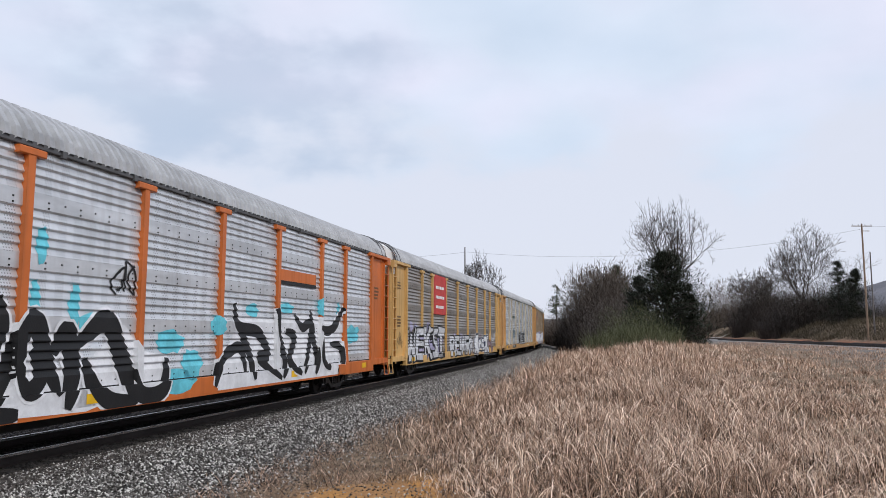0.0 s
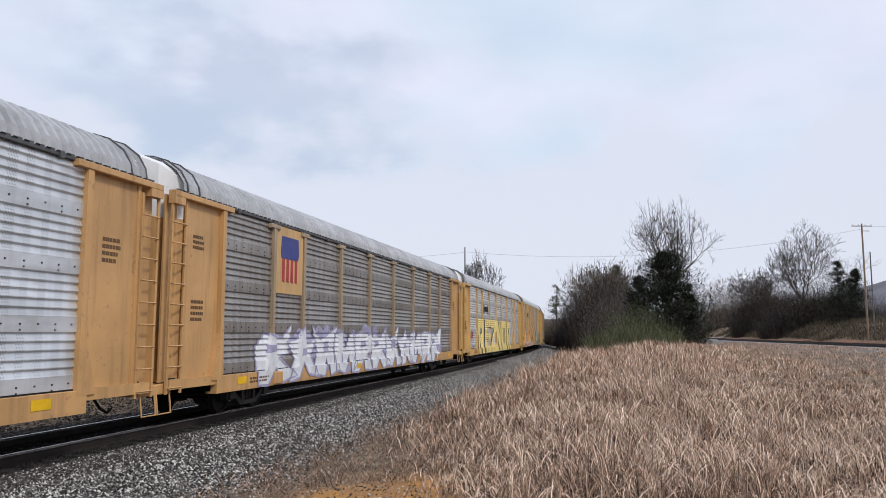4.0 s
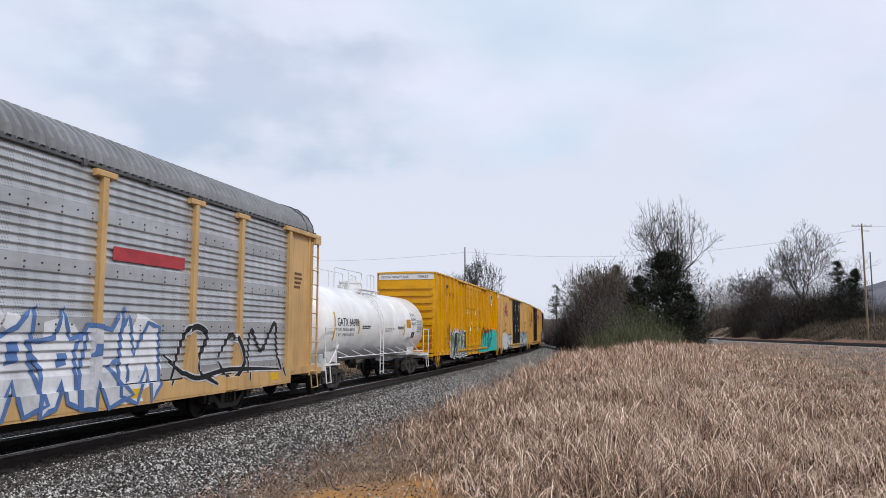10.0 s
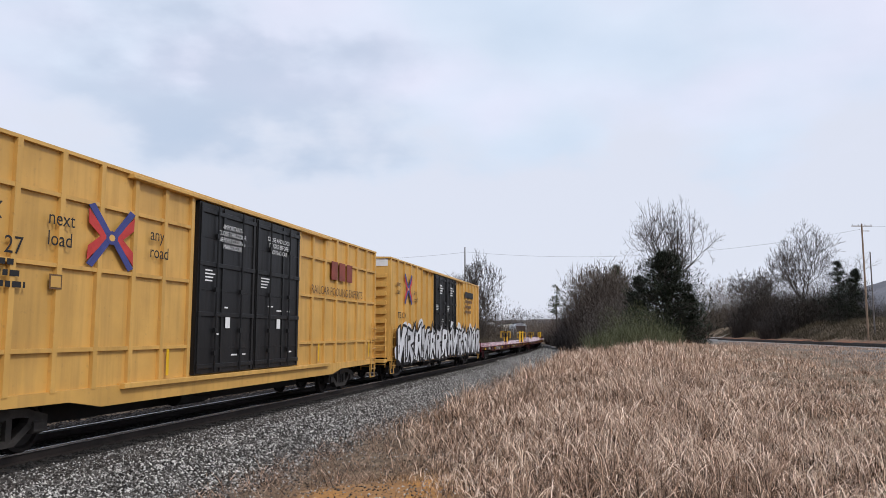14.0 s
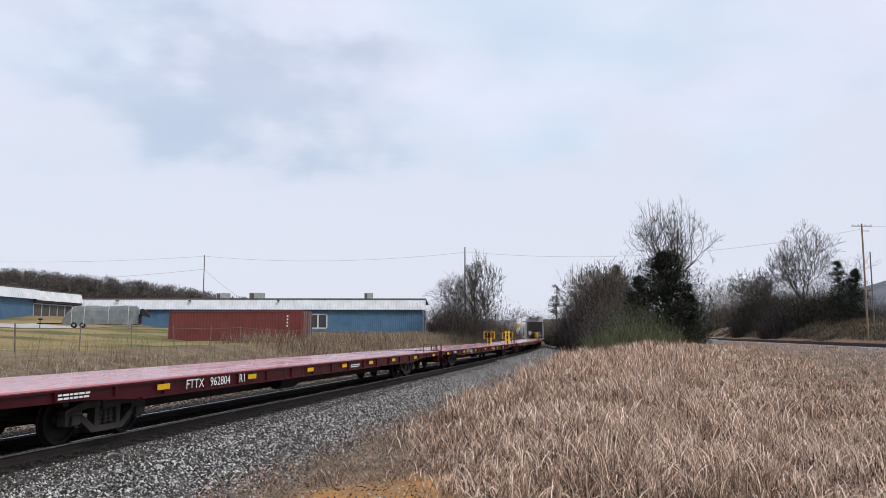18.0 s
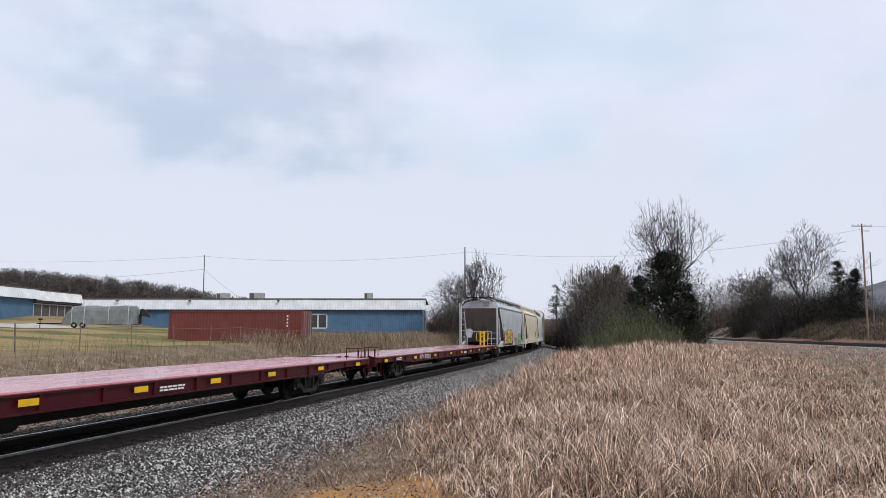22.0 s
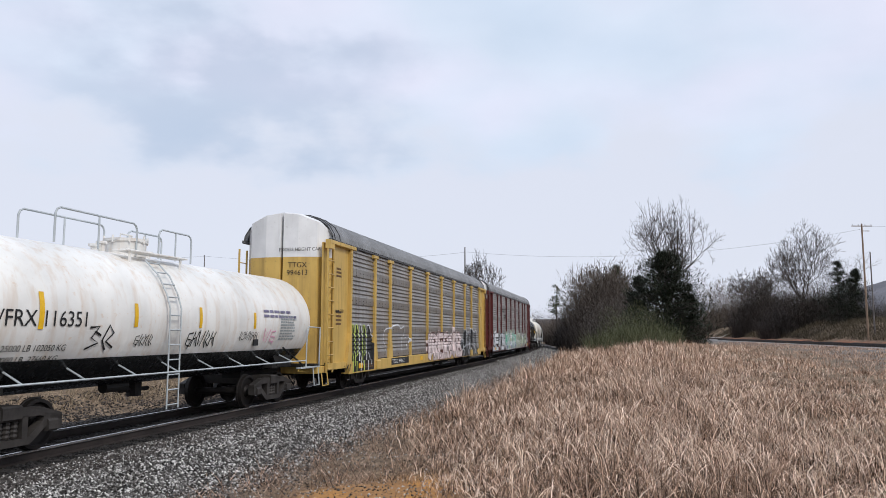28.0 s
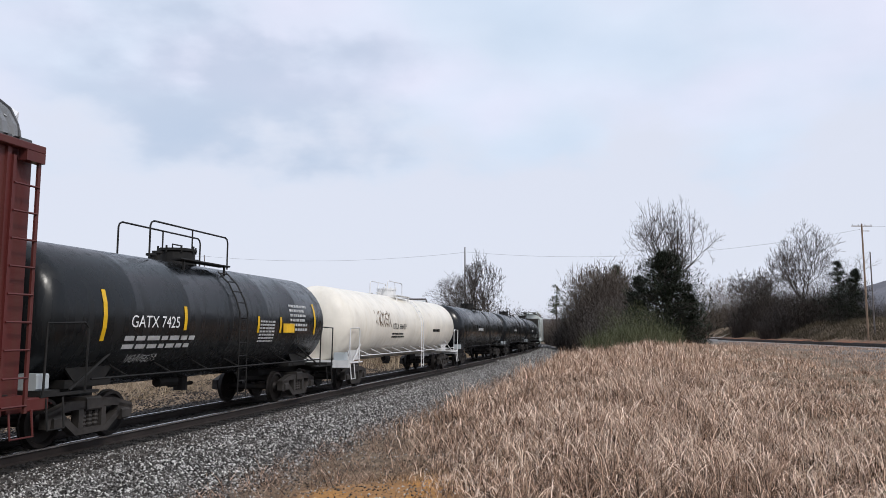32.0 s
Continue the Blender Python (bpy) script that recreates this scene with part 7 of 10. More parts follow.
for a in (-8.55, -7.05):
    part("emblem", Shape().box(a - 0.05, a + 0.05, -1.55, -1.52, 3.4, 4.05), M["ink_black"], car, "black bracket")
for a in (-8.35, -7.95, -7.55):
    part("emblem", Shape().box(a, a + 0.3, -1.55, -1.52, 3.6, 3.95), M["ink_black"], car, "black emblem block")
wild_piece(car, "dbOdce", -11.5, -3.0, 1.05, 2.1, M["spray_orange"], SPW, 21, PC, line=0.05, haze=SPB, shade=SPB, fills=(M["spray_yellow"], M["spray_orange"]))
wild_piece(car, "edcabd", -11.7, -3.4, 0.64, 1.02, M["spray_red"], SPW, 22, PC, line=0.05, fills=(M["spray_red"], M["spray_orange"]))
wild_piece(car, "aebcadb", 2.4, 10.3, 0.64, 2.15, M["spray_mint"], M["spray_navy"], 23, PC, line=0.075, rim=SPW, lap=1.3, lean=0.12, haze=M["spray_mint"], fills=(M["spray_blue"], M["spray_mint"], M["spray_navy"], M["spray_cyan"]))
wild_piece(car, "cab", 3.0, 9.6, 0.66, 1.5, M["spray_navy"], M["spray_yellow"], 24, PC, line=0.05, lap=1.1, lean=0.4, fills=(M["spray_navy"], M["spray_blue"]))
cloud_ = Shape().add([(-1.0 + 0.85 * math.cos(a * 0.393) * (1.0 + 0.12 * (a % 2)), 0.0, 1.36 + 0.25 * math.sin(a * 0.393) * (1.0 + 0.15 * (a % 2))) for a in range(16)], [tuple(range(16))])
part("graffiti", drape(cloud_.mesh("graffiti"), PC), SPB, car, "black sprayed patch")
text(car, "2022.", -1.8, 1.2, 0.5, SPW, -1.60, 1.1)
part("placard", Shape().box(-12.75, -12.1, -1.60, -1.59, 1.45, 1.7), M["mark_yellow"], car, "yellow notice plate")
POSTS, RACK["panels"] = keep, RACK["panels_std"]

car = auto_rack(-97.05, "car carrier with tan posts, grey roof and white end cap", M["tan"], M["zinc_mid"], M["roof_dark"], M["white"])
text(car, "TTGX", -14.27, 3.98, 0.24, M["ink_black"], -0.55, turn=-90, align="CENTER")
text(car, "952608", -14.27, 3.66, 0.24, M["ink_black"], -0.55, turn=-90, align="CENTER")
text(car, "EXCESS HEIGHT CAR", -14.27, 4.5, 0.15, M["ink_black"], -0.62, turn=-90, align="CENTER")
bars(car, -13.15, 2.24, 0.5, 0.14, 1, M["ink_black"], -1.47)
text(car, "26443", -13.15, 2.05, 0.17, M["ink_black"], -1.47)
part("number_board", Shape().box(-7.5, -5.2, -1.582, -1.576, 0.71, 0.96), M["ink_black"], car, "black number board")
text(car, "TTGX  952608", -7.4, 0.75, 0.21, M["ink_white"], -1.585, 1.15)
wild_piece(car, "bcad", -4.2, 0.4, 0.7, 2.0, SPW, M["spray_orange"], 31, P, line=0.06, haze=SPW, lap=1.25)
wild_piece(car, "eacbe", 0.8, 6.0, 0.66, 2.1, SPW, M["spray_blue"], 33, P, line=0.09, haze=SPW, lap=1.2, fills=(SPW, M["spray_silver"]))
for i, (w_, pts) in enumerate(((0.13, [(6.6, 0.9), (7.2, 2.0), (8.0, 1.9), (7.6, 1.2), (8.4, 0.8)]), (0.13, [(8.5, 1.4), (9.1, 1.9), (9.6, 1.3), (9.0, 0.85), (8.5, 1.3)]), (0.13, [(9.9, 0.8), (10.0, 2.0), (10.6, 1.5), (11.3, 2.2), (11.5, 1.4), (11.9, 0.8)]), (0.1, [(6.4, 1.5), (7.4, 1.0), (9.0, 1.1), (11.6, 1.0)]))):
    hook_stroke(car, pts, w_, SPB, M["spray_silver"], P, rim=0.03, deep=0.001 * i)
graffiti(car, -11.9, -10.7, 1.5, 2.2, SPB, SPB, 37, P, word="HB", weight=0.3)
part("stripe", Shape().box(4.7, 7.0, -1.512, -1.505, 3.25, 3.5), M["spray_red"], car, "red lettered band")

M["spray_blush"] = plain("pinkish_white_spray", (0.66, 0.56, 0.55), 0.6, 0, 0.25)
M["spray_umber"] = plain("umber_spray", (0.10, 0.045, 0.04), 0.6, 0, 0.2)
M["spray_lime"] = plain("lime_spray", (0.50, 0.62, 0.12), 0.6, 0, 0.2)
car = auto_rack(247.8, "car carrier with yellow end doors and browned sheets", M["yellow_rack"], M["zinc_brown"], M["roof_dark"], M["white"])
text(car, "TTGX\n994613", -14.27, 3.98, 0.24, M["ink_black"], -0.55, turn=-90, align="CENTER")
text(car, "EXCESS HEIGHT CAR", -14.27, 4.5, 0.15, M["ink_black"], -0.62, turn=-90, align="CENTER")
spike_row(car, (-11.86, -11.5, -11.07, -10.72, -10.3, -9.65), 0.64, 2.2, P, SPB, (M["spray_lime"], M["spray_lime"], SPW, M["spray_lime"], SPW))
for pts in ([(-7.96, 1.14), (-7.98, 1.45), (-8.19, 1.56), (-8.26, 1.85), (-8.1, 2.07), (-7.43, 2.15), (-7.04, 2.22), (-6.28, 2.27), (-5.97, 2.13), (-5.51, 2.2), (-5.5, 1.9), (-5.75, 1.68), (-5.77, 1.17)], [(-5.25, 1.75), (-4.8, 1.8), (-4.57, 1.63), (-4.9, 1.5), (-5.06, 1.37), (-4.7, 1.35)]):
    line = Shape()
    ribbon(line, curve(pts, 4), 0.05, -0.004)
    part("graffiti", drape(line.mesh("graffiti"), P), SPW, car, "thin white sprayed figure")
wild_piece(car, "ebBdcbB", -1.6, 6.1, 0.64, 1.98, M["spray_blush"], M["spray_umber"], 43, P, line=0.045, haze=M["spray_blush"], lap=1.25)
bubble_row(car, 6.1, ((0.9, 1.0), (1.05, 1.55), (0.8, 1.4), (0.75, 1.6), (0.85, 1.45), (0.9, 1.5)), 0.62, P, SPB, SPW, 44)
bars(car, -13.3, 2.6, 0.35, 0.14, 1, M["ink_black"], -1.47)
text(car, "23601", -12.92, 2.6, 0.16, M["ink_black"], -1.47)
scribble(car, -12.75, -12.1, 0.66, 0.98, 45, SPB, (), False, -1.585, 0.025, 3)
part("number_board", Shape().box(-7.45, -4.95, -1.582, -1.576, 0.70, 0.96), M["ink_black"], car, "black number board")
text(car, "TTGX  994613", -7.35, 0.75, 0.22, M["ink_white"], -1.585, 1.25)

M["spray_sage"] = plain("sage_spray", (0.36, 0.40, 0.31), 0.6, 0, 0.3)
M["spray_deep_mint"] = plain("deep_mint_spray", (0.16, 0.40, 0.30), 0.6, 0, 0.2)
car = auto_rack(277.05, "car carrier with maroon posts and dull sheets", M["maroon"], M["zinc_dull"], M["roof_dark"], M["white"])
wild_piece(car, "BEWER", -12.3, -5.2, 0.66, 1.9, SPW, SPB, 51, P, line=0.06, haze=SPW, lap=1.2, shade=SPB, fills=(M["spray_silver"], SPW))
M["spray_steel"] = plain("blue_grey_spray", (0.16, 0.24, 0.31), 0.6, 0, 0.2)
wild_piece(car, "ababc", -5.2, 1.2, 0.95, 2.0, M["spray_mint"], SPW, 52, P, line=0.06, haze=M["spray_sage"], lap=1.35, lean=0.15, fills=(M["spray_deep_mint"], M["spray_mint"], M["spray_sage"]))
wild_piece(car, "cdace", -5.2, 1.3, 0.64, 1.25, M["spray_steel"], SPW, 54, P, line=0.06, lap=1.2, lean=0.5, fills=(M["spray_steel"], M["spray_deep_mint"]))
bubble_row(car, 1.5, ((1.3, 1.5), (1.1, 1.55), (0.7, 1.3)), 0.64, P, M["spray_sage"], SPW, 55)
wild_piece(car, "daeb", 4.4, 10.0, 0.66, 1.75, M["spray_sage"], SPB, 53, P, line=0.04, rim=SPW, haze=M["spray_sage"], lap=1.2)
bubble_row(car, 9.6, ((1.0, 1.4),), 0.64, P, M["spray_sage"], SPB, 57)
scribble(car, 10.8, 11.9, 0.9, 1.7, 58, SPW, P, w=0.035, num=5)
for i, z in enumerate((3.75, 3.58)):
    bars(car, -7.0, z, 2.2, 0.12, 1, M["ink_black"], -1.51)
bars(car, -5.9, 3.1, 1.3, 0.36, 2, M["ink_black"], -1.515)
part("number_board", Shape().box(-8.6, -5.9, -1.582, -1.576, 0.70, 0.96), M["ink_black"], car, "black number board")
text(car, "TTGX   973919", -8.5, 0.75, 0.22, M["ink_white"], -1.585, 1.25)


# ---- tank cars ----
def tank_shell(half, r, cz, n_=40):
    prof = []
    for i in range(7):
        a = math.pi / 2 * i / 6
        prof.append((-half - 0.62 * math.cos(a), max(0.01, r * math.sin(a))))
    rings = [-half + 2 * half * i / 6 for i in range(1, 6)]
    for x in rings:
        prof += [(x - 0.03, r), (x - 0.015, r + 0.002), (x + 0.015, r + 0.002), (x + 0.03, r)]
    prof += [(-x, q) for x, q in prof[6::-1]]
    v, f = revolve(prof, n_, "X")
    return mesh_of("tank_shell", [(x, y, z + cz) for x, y, z in v], f, True)


def tank_car(s16, label, half, shell_mat, gear_mat, r=1.36, cz=2.24, base=None, hatch_x=0.0, band=None, marks=(), top_mat=None, rail_mat=None, reach=1.15, lad=0.9, loops=None, tall=0.56):
    car = train_car("tank_car", label, "tank cars", s16, base or 2 * half - 2.2)
    base = base or 2 * half - 2.2
    part("tank_shell", tank_shell(half, r, cz), shell_mat, car, "rounded steel tank")
    if band:
        n_ = 20
        v, f = [], []
        for x in (-half + 0.1, half - 0.1):
            for i in range(n_ + 1):
                a = radians(213 + 114 * i / n_)
                v.append((x, (r + 0.012) * math.cos(a), cz + (r + 0.012) * math.sin(a)))
        f = [(i, i + 1, n_ + 2 + i, n_ + 1 + i) for i in range(n_)]
        part("lower_band", mesh_of("lower_band", v, f, True), band, car, "black lower band of the tank")
    # centre sill stubs, end platforms and hand rails
    for q in (-1, 1):
        sh = Shape().box(min(q * (half - 2.1), q * (half + 0.62)), max(q * (half - 2.1), q * (half + 0.62)), -0.28, 0.28, 0.72, 1.08, 0.02)
        sh.box(min(q * (half + 0.2), q * (half + 0.62)), max(q * (half + 0.2), q * (half + 0.62)), -1.45, 1.45, 0.93, 1.02)
        sh.box(min(q * (half + 0.55), q * (half + 0.63)), max(q * (half + 0.55), q * (half + 0.63)), -1.45, 1.45, 0.78, 1.02)
        part("end_sill", sh, gear_mat, car)
        for y in (-1, 1):
            sh = Shape()
            sh.path([(q * (half + 0.57), y * 1.45, 0.95), (q * (half + 0.57), y * 1.47, 2.1), (q * (half - 0.30), y * 1.47, 2.12), (q * (half - 0.40), y * 1.47, 2.02), (q * (half - 0.40), y * 1.45, 0.95)], 0.021)
            sh.path([(q * (half + 0.5), y * 1.45, 0.9), (q * (half + 0.5), y * 1.5, 0.4), (q * (half + 0.12), y * 1.5, 0.4), (q * (half + 0.12), y * 1.45, 0.9)], 0.019)
            sh.box(min(q * (half - 0.75), q * (half + 0.62)), max(q * (half - 0.75), q * (half + 0.62)), y * 1.38 - 0.08, y * 1.38 + 0.08, 0.92, 0.96)
            part("hand_rail", sh, rail_mat or gear_mat, car)
        sh = Shape()
        for y in (-1, 1):
            sh.slab([(q * (half - 1.35), 1.0), (q * (half - 0.75), 1.0), (q * (half - 0.35), cz - r * 0.62), (q * (half - 1.75), cz - r * 0.62)], y * 0.98 - 0.03, y * 0.98 + 0.03)
            sh.bar((q * (half - 0.2), y * 1.3, 0.98), (q * (half - 1.4), y * 1.15, cz - r * 0.5), 0.025)
        sh.box(min(q * (half - 1.65), q * (half - 0.45)), max(q * (half - 1.65), q * (half - 0.45)), -1.0, 1.0, 0.98, 1.12)
        part("saddle", sh, gear_mat, car, "bolster saddle under the tank")
    # dome, valves, platform and rails
    sh = Shape()
    v, f = revolve([(-0.05, 0.02), (-0.05, 0.42), (0.26, 0.42), (0.28, 0.46), (0.34, 0.46), (0.36, 0.02)], 18)
    sh.add([(px + hatch_x, pz, py + cz + r) for px, py, pz in v], f)
    for i in range(8):
        a = math.pi / 4 * i
        sh.bar((hatch_x + 0.44 * math.cos(a), 0.44 * math.sin(a), cz + r + 0.24), (hatch_x + 0.44 * math.cos(a), 0.44 * math.sin(a), cz + r + 0.40), 0.025, 5)
    sh.path([(hatch_x - 0.2, 0, cz + r + 0.34), (hatch_x - 0.2, 0, cz + r + 0.45), (hatch_x + 0.2, 0, cz + r + 0.45), (hatch_x + 0.2, 0, cz + r + 0.34)], 0.018)
    for dx, hh in ((-0.85, 0.16), (-0.62, 0.24), (0.68, 0.3), (0.95, 0.18)):
        sh.bar((hatch_x + dx, 0.12, cz + r - 0.06), (hatch_x + dx, 0.12, cz + r + hh), 0.07, 8)
        sh.bar((hatch_x + dx, 0.12, cz + r + hh - 0.05), (hatch_x + dx, 0.12, cz + r + hh), 0.12, 8)
    part("hatch_dome", sh, top_mat or gear_mat, car, "bolted manway dome")
    zt = cz + r + 0.08
    sh = Shape().box(hatch_x - 1.1, hatch_x + 1.1, -0.82, -0.5, zt - 0.10, zt - 0.06, 0.01).box(hatch_x - 1.1, hatch_x + 1.1, 0.5, 0.82, zt - 0.10, zt - 0.06, 0.01)
    for x in (-0.9, 0.9):
        for y in (-1, 1):
            sh.bar((hatch_x + x, y * 0.76, zt - 0.08), (hatch_x + x, y * 0.76, cz + math.sqrt(r * r - 0.58) - 0.05), 0.03, 4)
    part("platform", sh, top_mat or gear_mat, car, "loading platform on the tank")
    sh = Shape()
    hi = zt + tall
    for y in (-0.4, 0.4):
        for xa, xb in loops or [(hatch_x - reach, hatch_x + reach)]:
            sh.path([(xa, y, zt - 0.1), (xa, y, hi - 0.12), (xa + 0.04, y, hi - 0.04), (xa + 0.12, y, hi), (xb - 0.12, y, hi), (xb - 0.04, y, hi - 0.04), (xb, y, hi - 0.12), (xb, y, zt - 0.1)], 0.022)
            sh.bar(((xa + xb) / 2, y, zt - 0.1), ((xa + xb) / 2, y, hi), 0.02)
    part("guard_rail", sh, rail_mat or gear_mat, car, "tubular guard rail round the hatch")
    # side ladder, curved over the shell
    sh = Shape()
    lx = hatch_x + lad
    pts = [(lx, -1.47, 0.42), (lx, -1.47, cz + 0.2)] + [(lx, -(r + 0.1) * math.cos(a), cz + (r + 0.1) * math.sin(a)) for a in (0.35, 0.65, 0.95)]
    for u in (-0.2, 0.2):
        sh.path([(x + u, y, z) for x, y, z in pts], 0.018)
    for z in np.arange(0.5, cz + 0.25, 0.3):
        sh.bar((lx - 0.2, -1.47, z), (lx + 0.2, -1.47, z), 0.015)
    for a in (0.3, 0.5, 0.7, 0.9):
        sh.bar((lx - 0.2, -(r + 0.1) * math.cos(a), cz + (r + 0.1) * math.sin(a)), (lx + 0.2, -(r + 0.1) * math.cos(a), cz + (r + 0.1) * math.sin(a)), 0.015)
    part("ladder", sh, rail_mat or gear_mat, car)
    # walkway rail along the side and bottom outlet
    sh = Shape().path([(-half + 0.5, -1.48, 1.15), (half - 0.5, -1.48, 1.15)], 0.02)
    sh.path([(-half + 0.5, 1.48, 1.15), (half - 0.5, 1.48, 1.15)], 0.02)
    for x in np.arange(-half + 1.5, half - 1, 1.4):
        for y in (-1, 1):
            sh.bar((x, y * 1.48, 1.15), (x + 0.1, y * 1.0, cz - r * 0.66), 0.018)
    part("running_rail", sh, rail_mat or gear_mat, car, "thin side rail")
    sh = Shape().bar((0, 0, cz - r + 0.05), (0, 0, cz - r - 0.3), 0.16, 10).bar((-0.5, 0, 0.72), (0.5, 0, 0.72), 0.05)
    sh.bar((-1.5, -0.35, 0.86), (-0.8, -0.35, 0.86), 0.11, 10)
    part("bottom_outlet", sh, M["steel_dark"], car)
    part("brake_box", Shape().box(-half - 0.5, -half - 0.22, -1.25, -0.85, 1.02, 1.28, 0.02), M["hop_grey"], car, "grey valve box")
    for x, z, h in marks:
        v, f = [], []
        for q in (x, x + 0.11):
            for i in range(5):
                a = math.asin(max(-1, min(1, (z + h * i / 4 - cz) / r)))
                v.append((q, -(r + 0.012) * math.cos(a), cz + (r + 0.012) * math.sin(a)))
        f = [(i, 5 + i, 6 + i, i + 1) for i in range(4)]
        part("reflector", mesh_of("reflector", v, f), M["mark_yellow"], car, "yellow reflective strip")
    running_gear(car, base)
    couplers(car, half + 0.6)
    return car


def wrap(car, ob, r, cz, out=0.012):
    """Lay flat lettering round the tank's shell."""
    me, mb = ob.data, ob.matrix_basis.copy()
    bm = bmesh.new()
    bm.from_mesh(me)
    bmesh.ops.transform(bm, matrix=mb, verts=bm.verts[:])
    for v in bm.verts:
        a = max(-1.4, min(1.4, (v.co.z - cz) / r))
        v.co.y, v.co.z = -(r + out) * math.cos(a), cz + (r + out) * math.sin(a)
    bm.to_mesh(me)
    bm.free()
    ob.matrix_basis = Matrix()


def tank_text(car, words, x, z, size, mat_, wide=1.0):
    wrap(car, text(car, words, x, z, size, mat_, 0.0, wide), 1.36, 2.24)


def tank_bars(car, x, z, w, h, rows, mat_):
    wrap(car, bars(car, x, z, w, h, rows, mat_, 0.0), 1.36, 2.24)


def tank_tag(car, x0, x1, z0, z1, seed, mat_, weight=0.35):
    """A quick sprayed tag on the shell."""
    rnd = random.Random(seed)
    sh = Shape()
    n_ = max(2, int((x1 - x0) / ((z1 - z0) * 0.6)))
    for i in range(n_):
        for st in STROKES[rnd.choice("123456")]:
            ribbon(sh, [(x0 + (i + px * 0.9) * (x1 - x0) / n_, z0 + pz * (z1 - z0)) for px, pz in st], (z1 - z0) * 0.3 * weight, 0.0)
    wrap(car, part("graffiti", sh, mat_, car, "quick sprayed tag"), 1.36, 2.24, 0.016)


car = tank_car(-75.6, "white tank car with yellow reflective strips", 5.9, M["tank_white"], M["white"], marks=[(-5.45, 1.72, 0.9), (-3.1, 1.92, 0.45), (-0.28, 1.92, 0.45), (2.68, 1.85, 0.45), (5.75, 1.9, 0.75)], hatch_x=-0.3, lad=-0.46, loops=[(-3.1, -0.1), (0.55, 1.42)], tall=0.62)
tank_text(car, "GATX 64698", -5.2, 2.18, 0.38, M["ink_black"])
tank_text(car, "LD LMT  205600 LB  93260 KG", -5.2, 2.02, 0.13, M["ink_black"])
tank_text(car, "LT WT     57400 LB  26050 KG", -5.2, 1.84, 0.13, M["ink_black"])
tank_text(car, "SR 13450\nSR 13449\nFRA AIP", 3.85, 2.68, 0.2, M["ink_black"])
tank_text(car, "DO NOT USE LIME OR CAUSTICS\nTO CLEAN THIS TANK", 0.0, 2.08, 0.085, M["ink_black"])
tank_bars(car, -2.7, 2.1, 1.0, 0.14, 2, M["ink_black"])
tank_bars(car, 1.75, 2.1, 0.9, 0.14, 2, M["ink_black"])
tank_bars(car, 4.75, 2.0, 0.95, 0.55, 7, M["hop_grey"])
tank_bars(car, 3.3, 1.55, 0.6, 0.25, 4, M["hop_grey"])
wrap(car, part("placard", Shape().box(3.08, 3.74, -0.004, 0, 2.17, 2.52), M["mark_yellow"], car, "yellow notice plate"), 1.36, 2.24)
for x_ in (3.95, 4.22):
    wrap(car, part("placard", Shape().box(x_, x_ + 0.2, -0.004, 0, 1.72, 1.98), M["ink_black"], car, "small black plate"), 1.36, 2.24)

car = tank_car(226.35, "rust-stained white tank car with black lower band", 6.35, M["tank_rust"], M["steel_dark"], band=M["tank_black"], marks=[(-4.45, 2.0, 0.6), (-2.0, 2.05, 0.45), (0.3, 2.05, 0.45), (2.85, 2.05, 0.4)], hatch_x=-0.5, reach=1.3, lad=-0.3, base=9.2, loops=[(-3.1, -0.7), (0.1, 1.4)], rail_mat=M["hop_grey"], top_mat=M["tank_rust"])
tank_text(car, "WFRX 116351", -5.55, 2.05, 0.37, M["ink_black"], 1.02)
tank_text(car, "LD LMT 225000 LB 102050 KG", -5.75, 1.63, 0.16, M["ink_black"])
tank_text(car, "LT WT   61000 LB  27660 KG", -5.75, 1.43, 0.16, M["ink_black"])
for x0_, x1_, z0_, z1_, seed_ in ((-3.25, -2.45, 1.62, 2.08, 4), (-1.9, -1.3, 1.68, 1.92, 5), (-0.1, 1.1, 1.6, 2.0, 6), (2.2, 3.15, 1.75, 1.98, 7)):
    tank_tag(car, x0_, x1_, z0_, z1_, seed_, M["spray_black"], 0.3)
tank_tag(car, 3.5, 4.2, 1.65, 2.05, 9, M["spray_pink"])
tank_bars(car, 4.4, 1.75, 1.0, 0.7, 9, M["hop_grey"])
tank_bars(car, 3.4, 2.35, 2.0, 0.25, 2, M["spray_violet"])
part("placard", Shape().box(3.0, 3.22, -1.30, -1.27, 1.62, 1.78), M["ink_black"], car, "small black plate")

car = tank_car(297.8, "glossy black tank car with white lettering", 5.6, M["tank_black"], M["steel_dark"], marks=[(-4.7, 1.8, 0.92), (-2.1, 2.0, 0.5), (1.25, 1.95, 0.42), (2.55, 1.95, 0.42), (4.9, 1.9, 0.9)], hatch_x=-0.35, reach=1.68, lad=0.65, tall=0.72)
tank_text(car, "GATX 7425", -3.9, 2.05, 0.33, M["ink_white"])
tank_bars(car, -4.0, 1.62, 2.4, 0.34, 2, M["ink_white"])
tank_bars(car, 1.4, 1.7, 0.95, 0.6, 7, M["ink_white"])
tank_bars(car, 3.2, 2.0, 1.2, 0.8, 6, M["ink_white"])
part("placard", Shape().box(2.75, 3.45, -1.385, -1.37, 1.95, 2.2), M["mark_yellow"], car, "yellow warning placard")
tank_tag(car, -3.7, -2.7, 1.3, 1.5, 11, M["ink_white"], 0.2)
text(car, "7425", -5.6, 2.6, 0.22, M["ink_white"], -0.75, turn=-60)

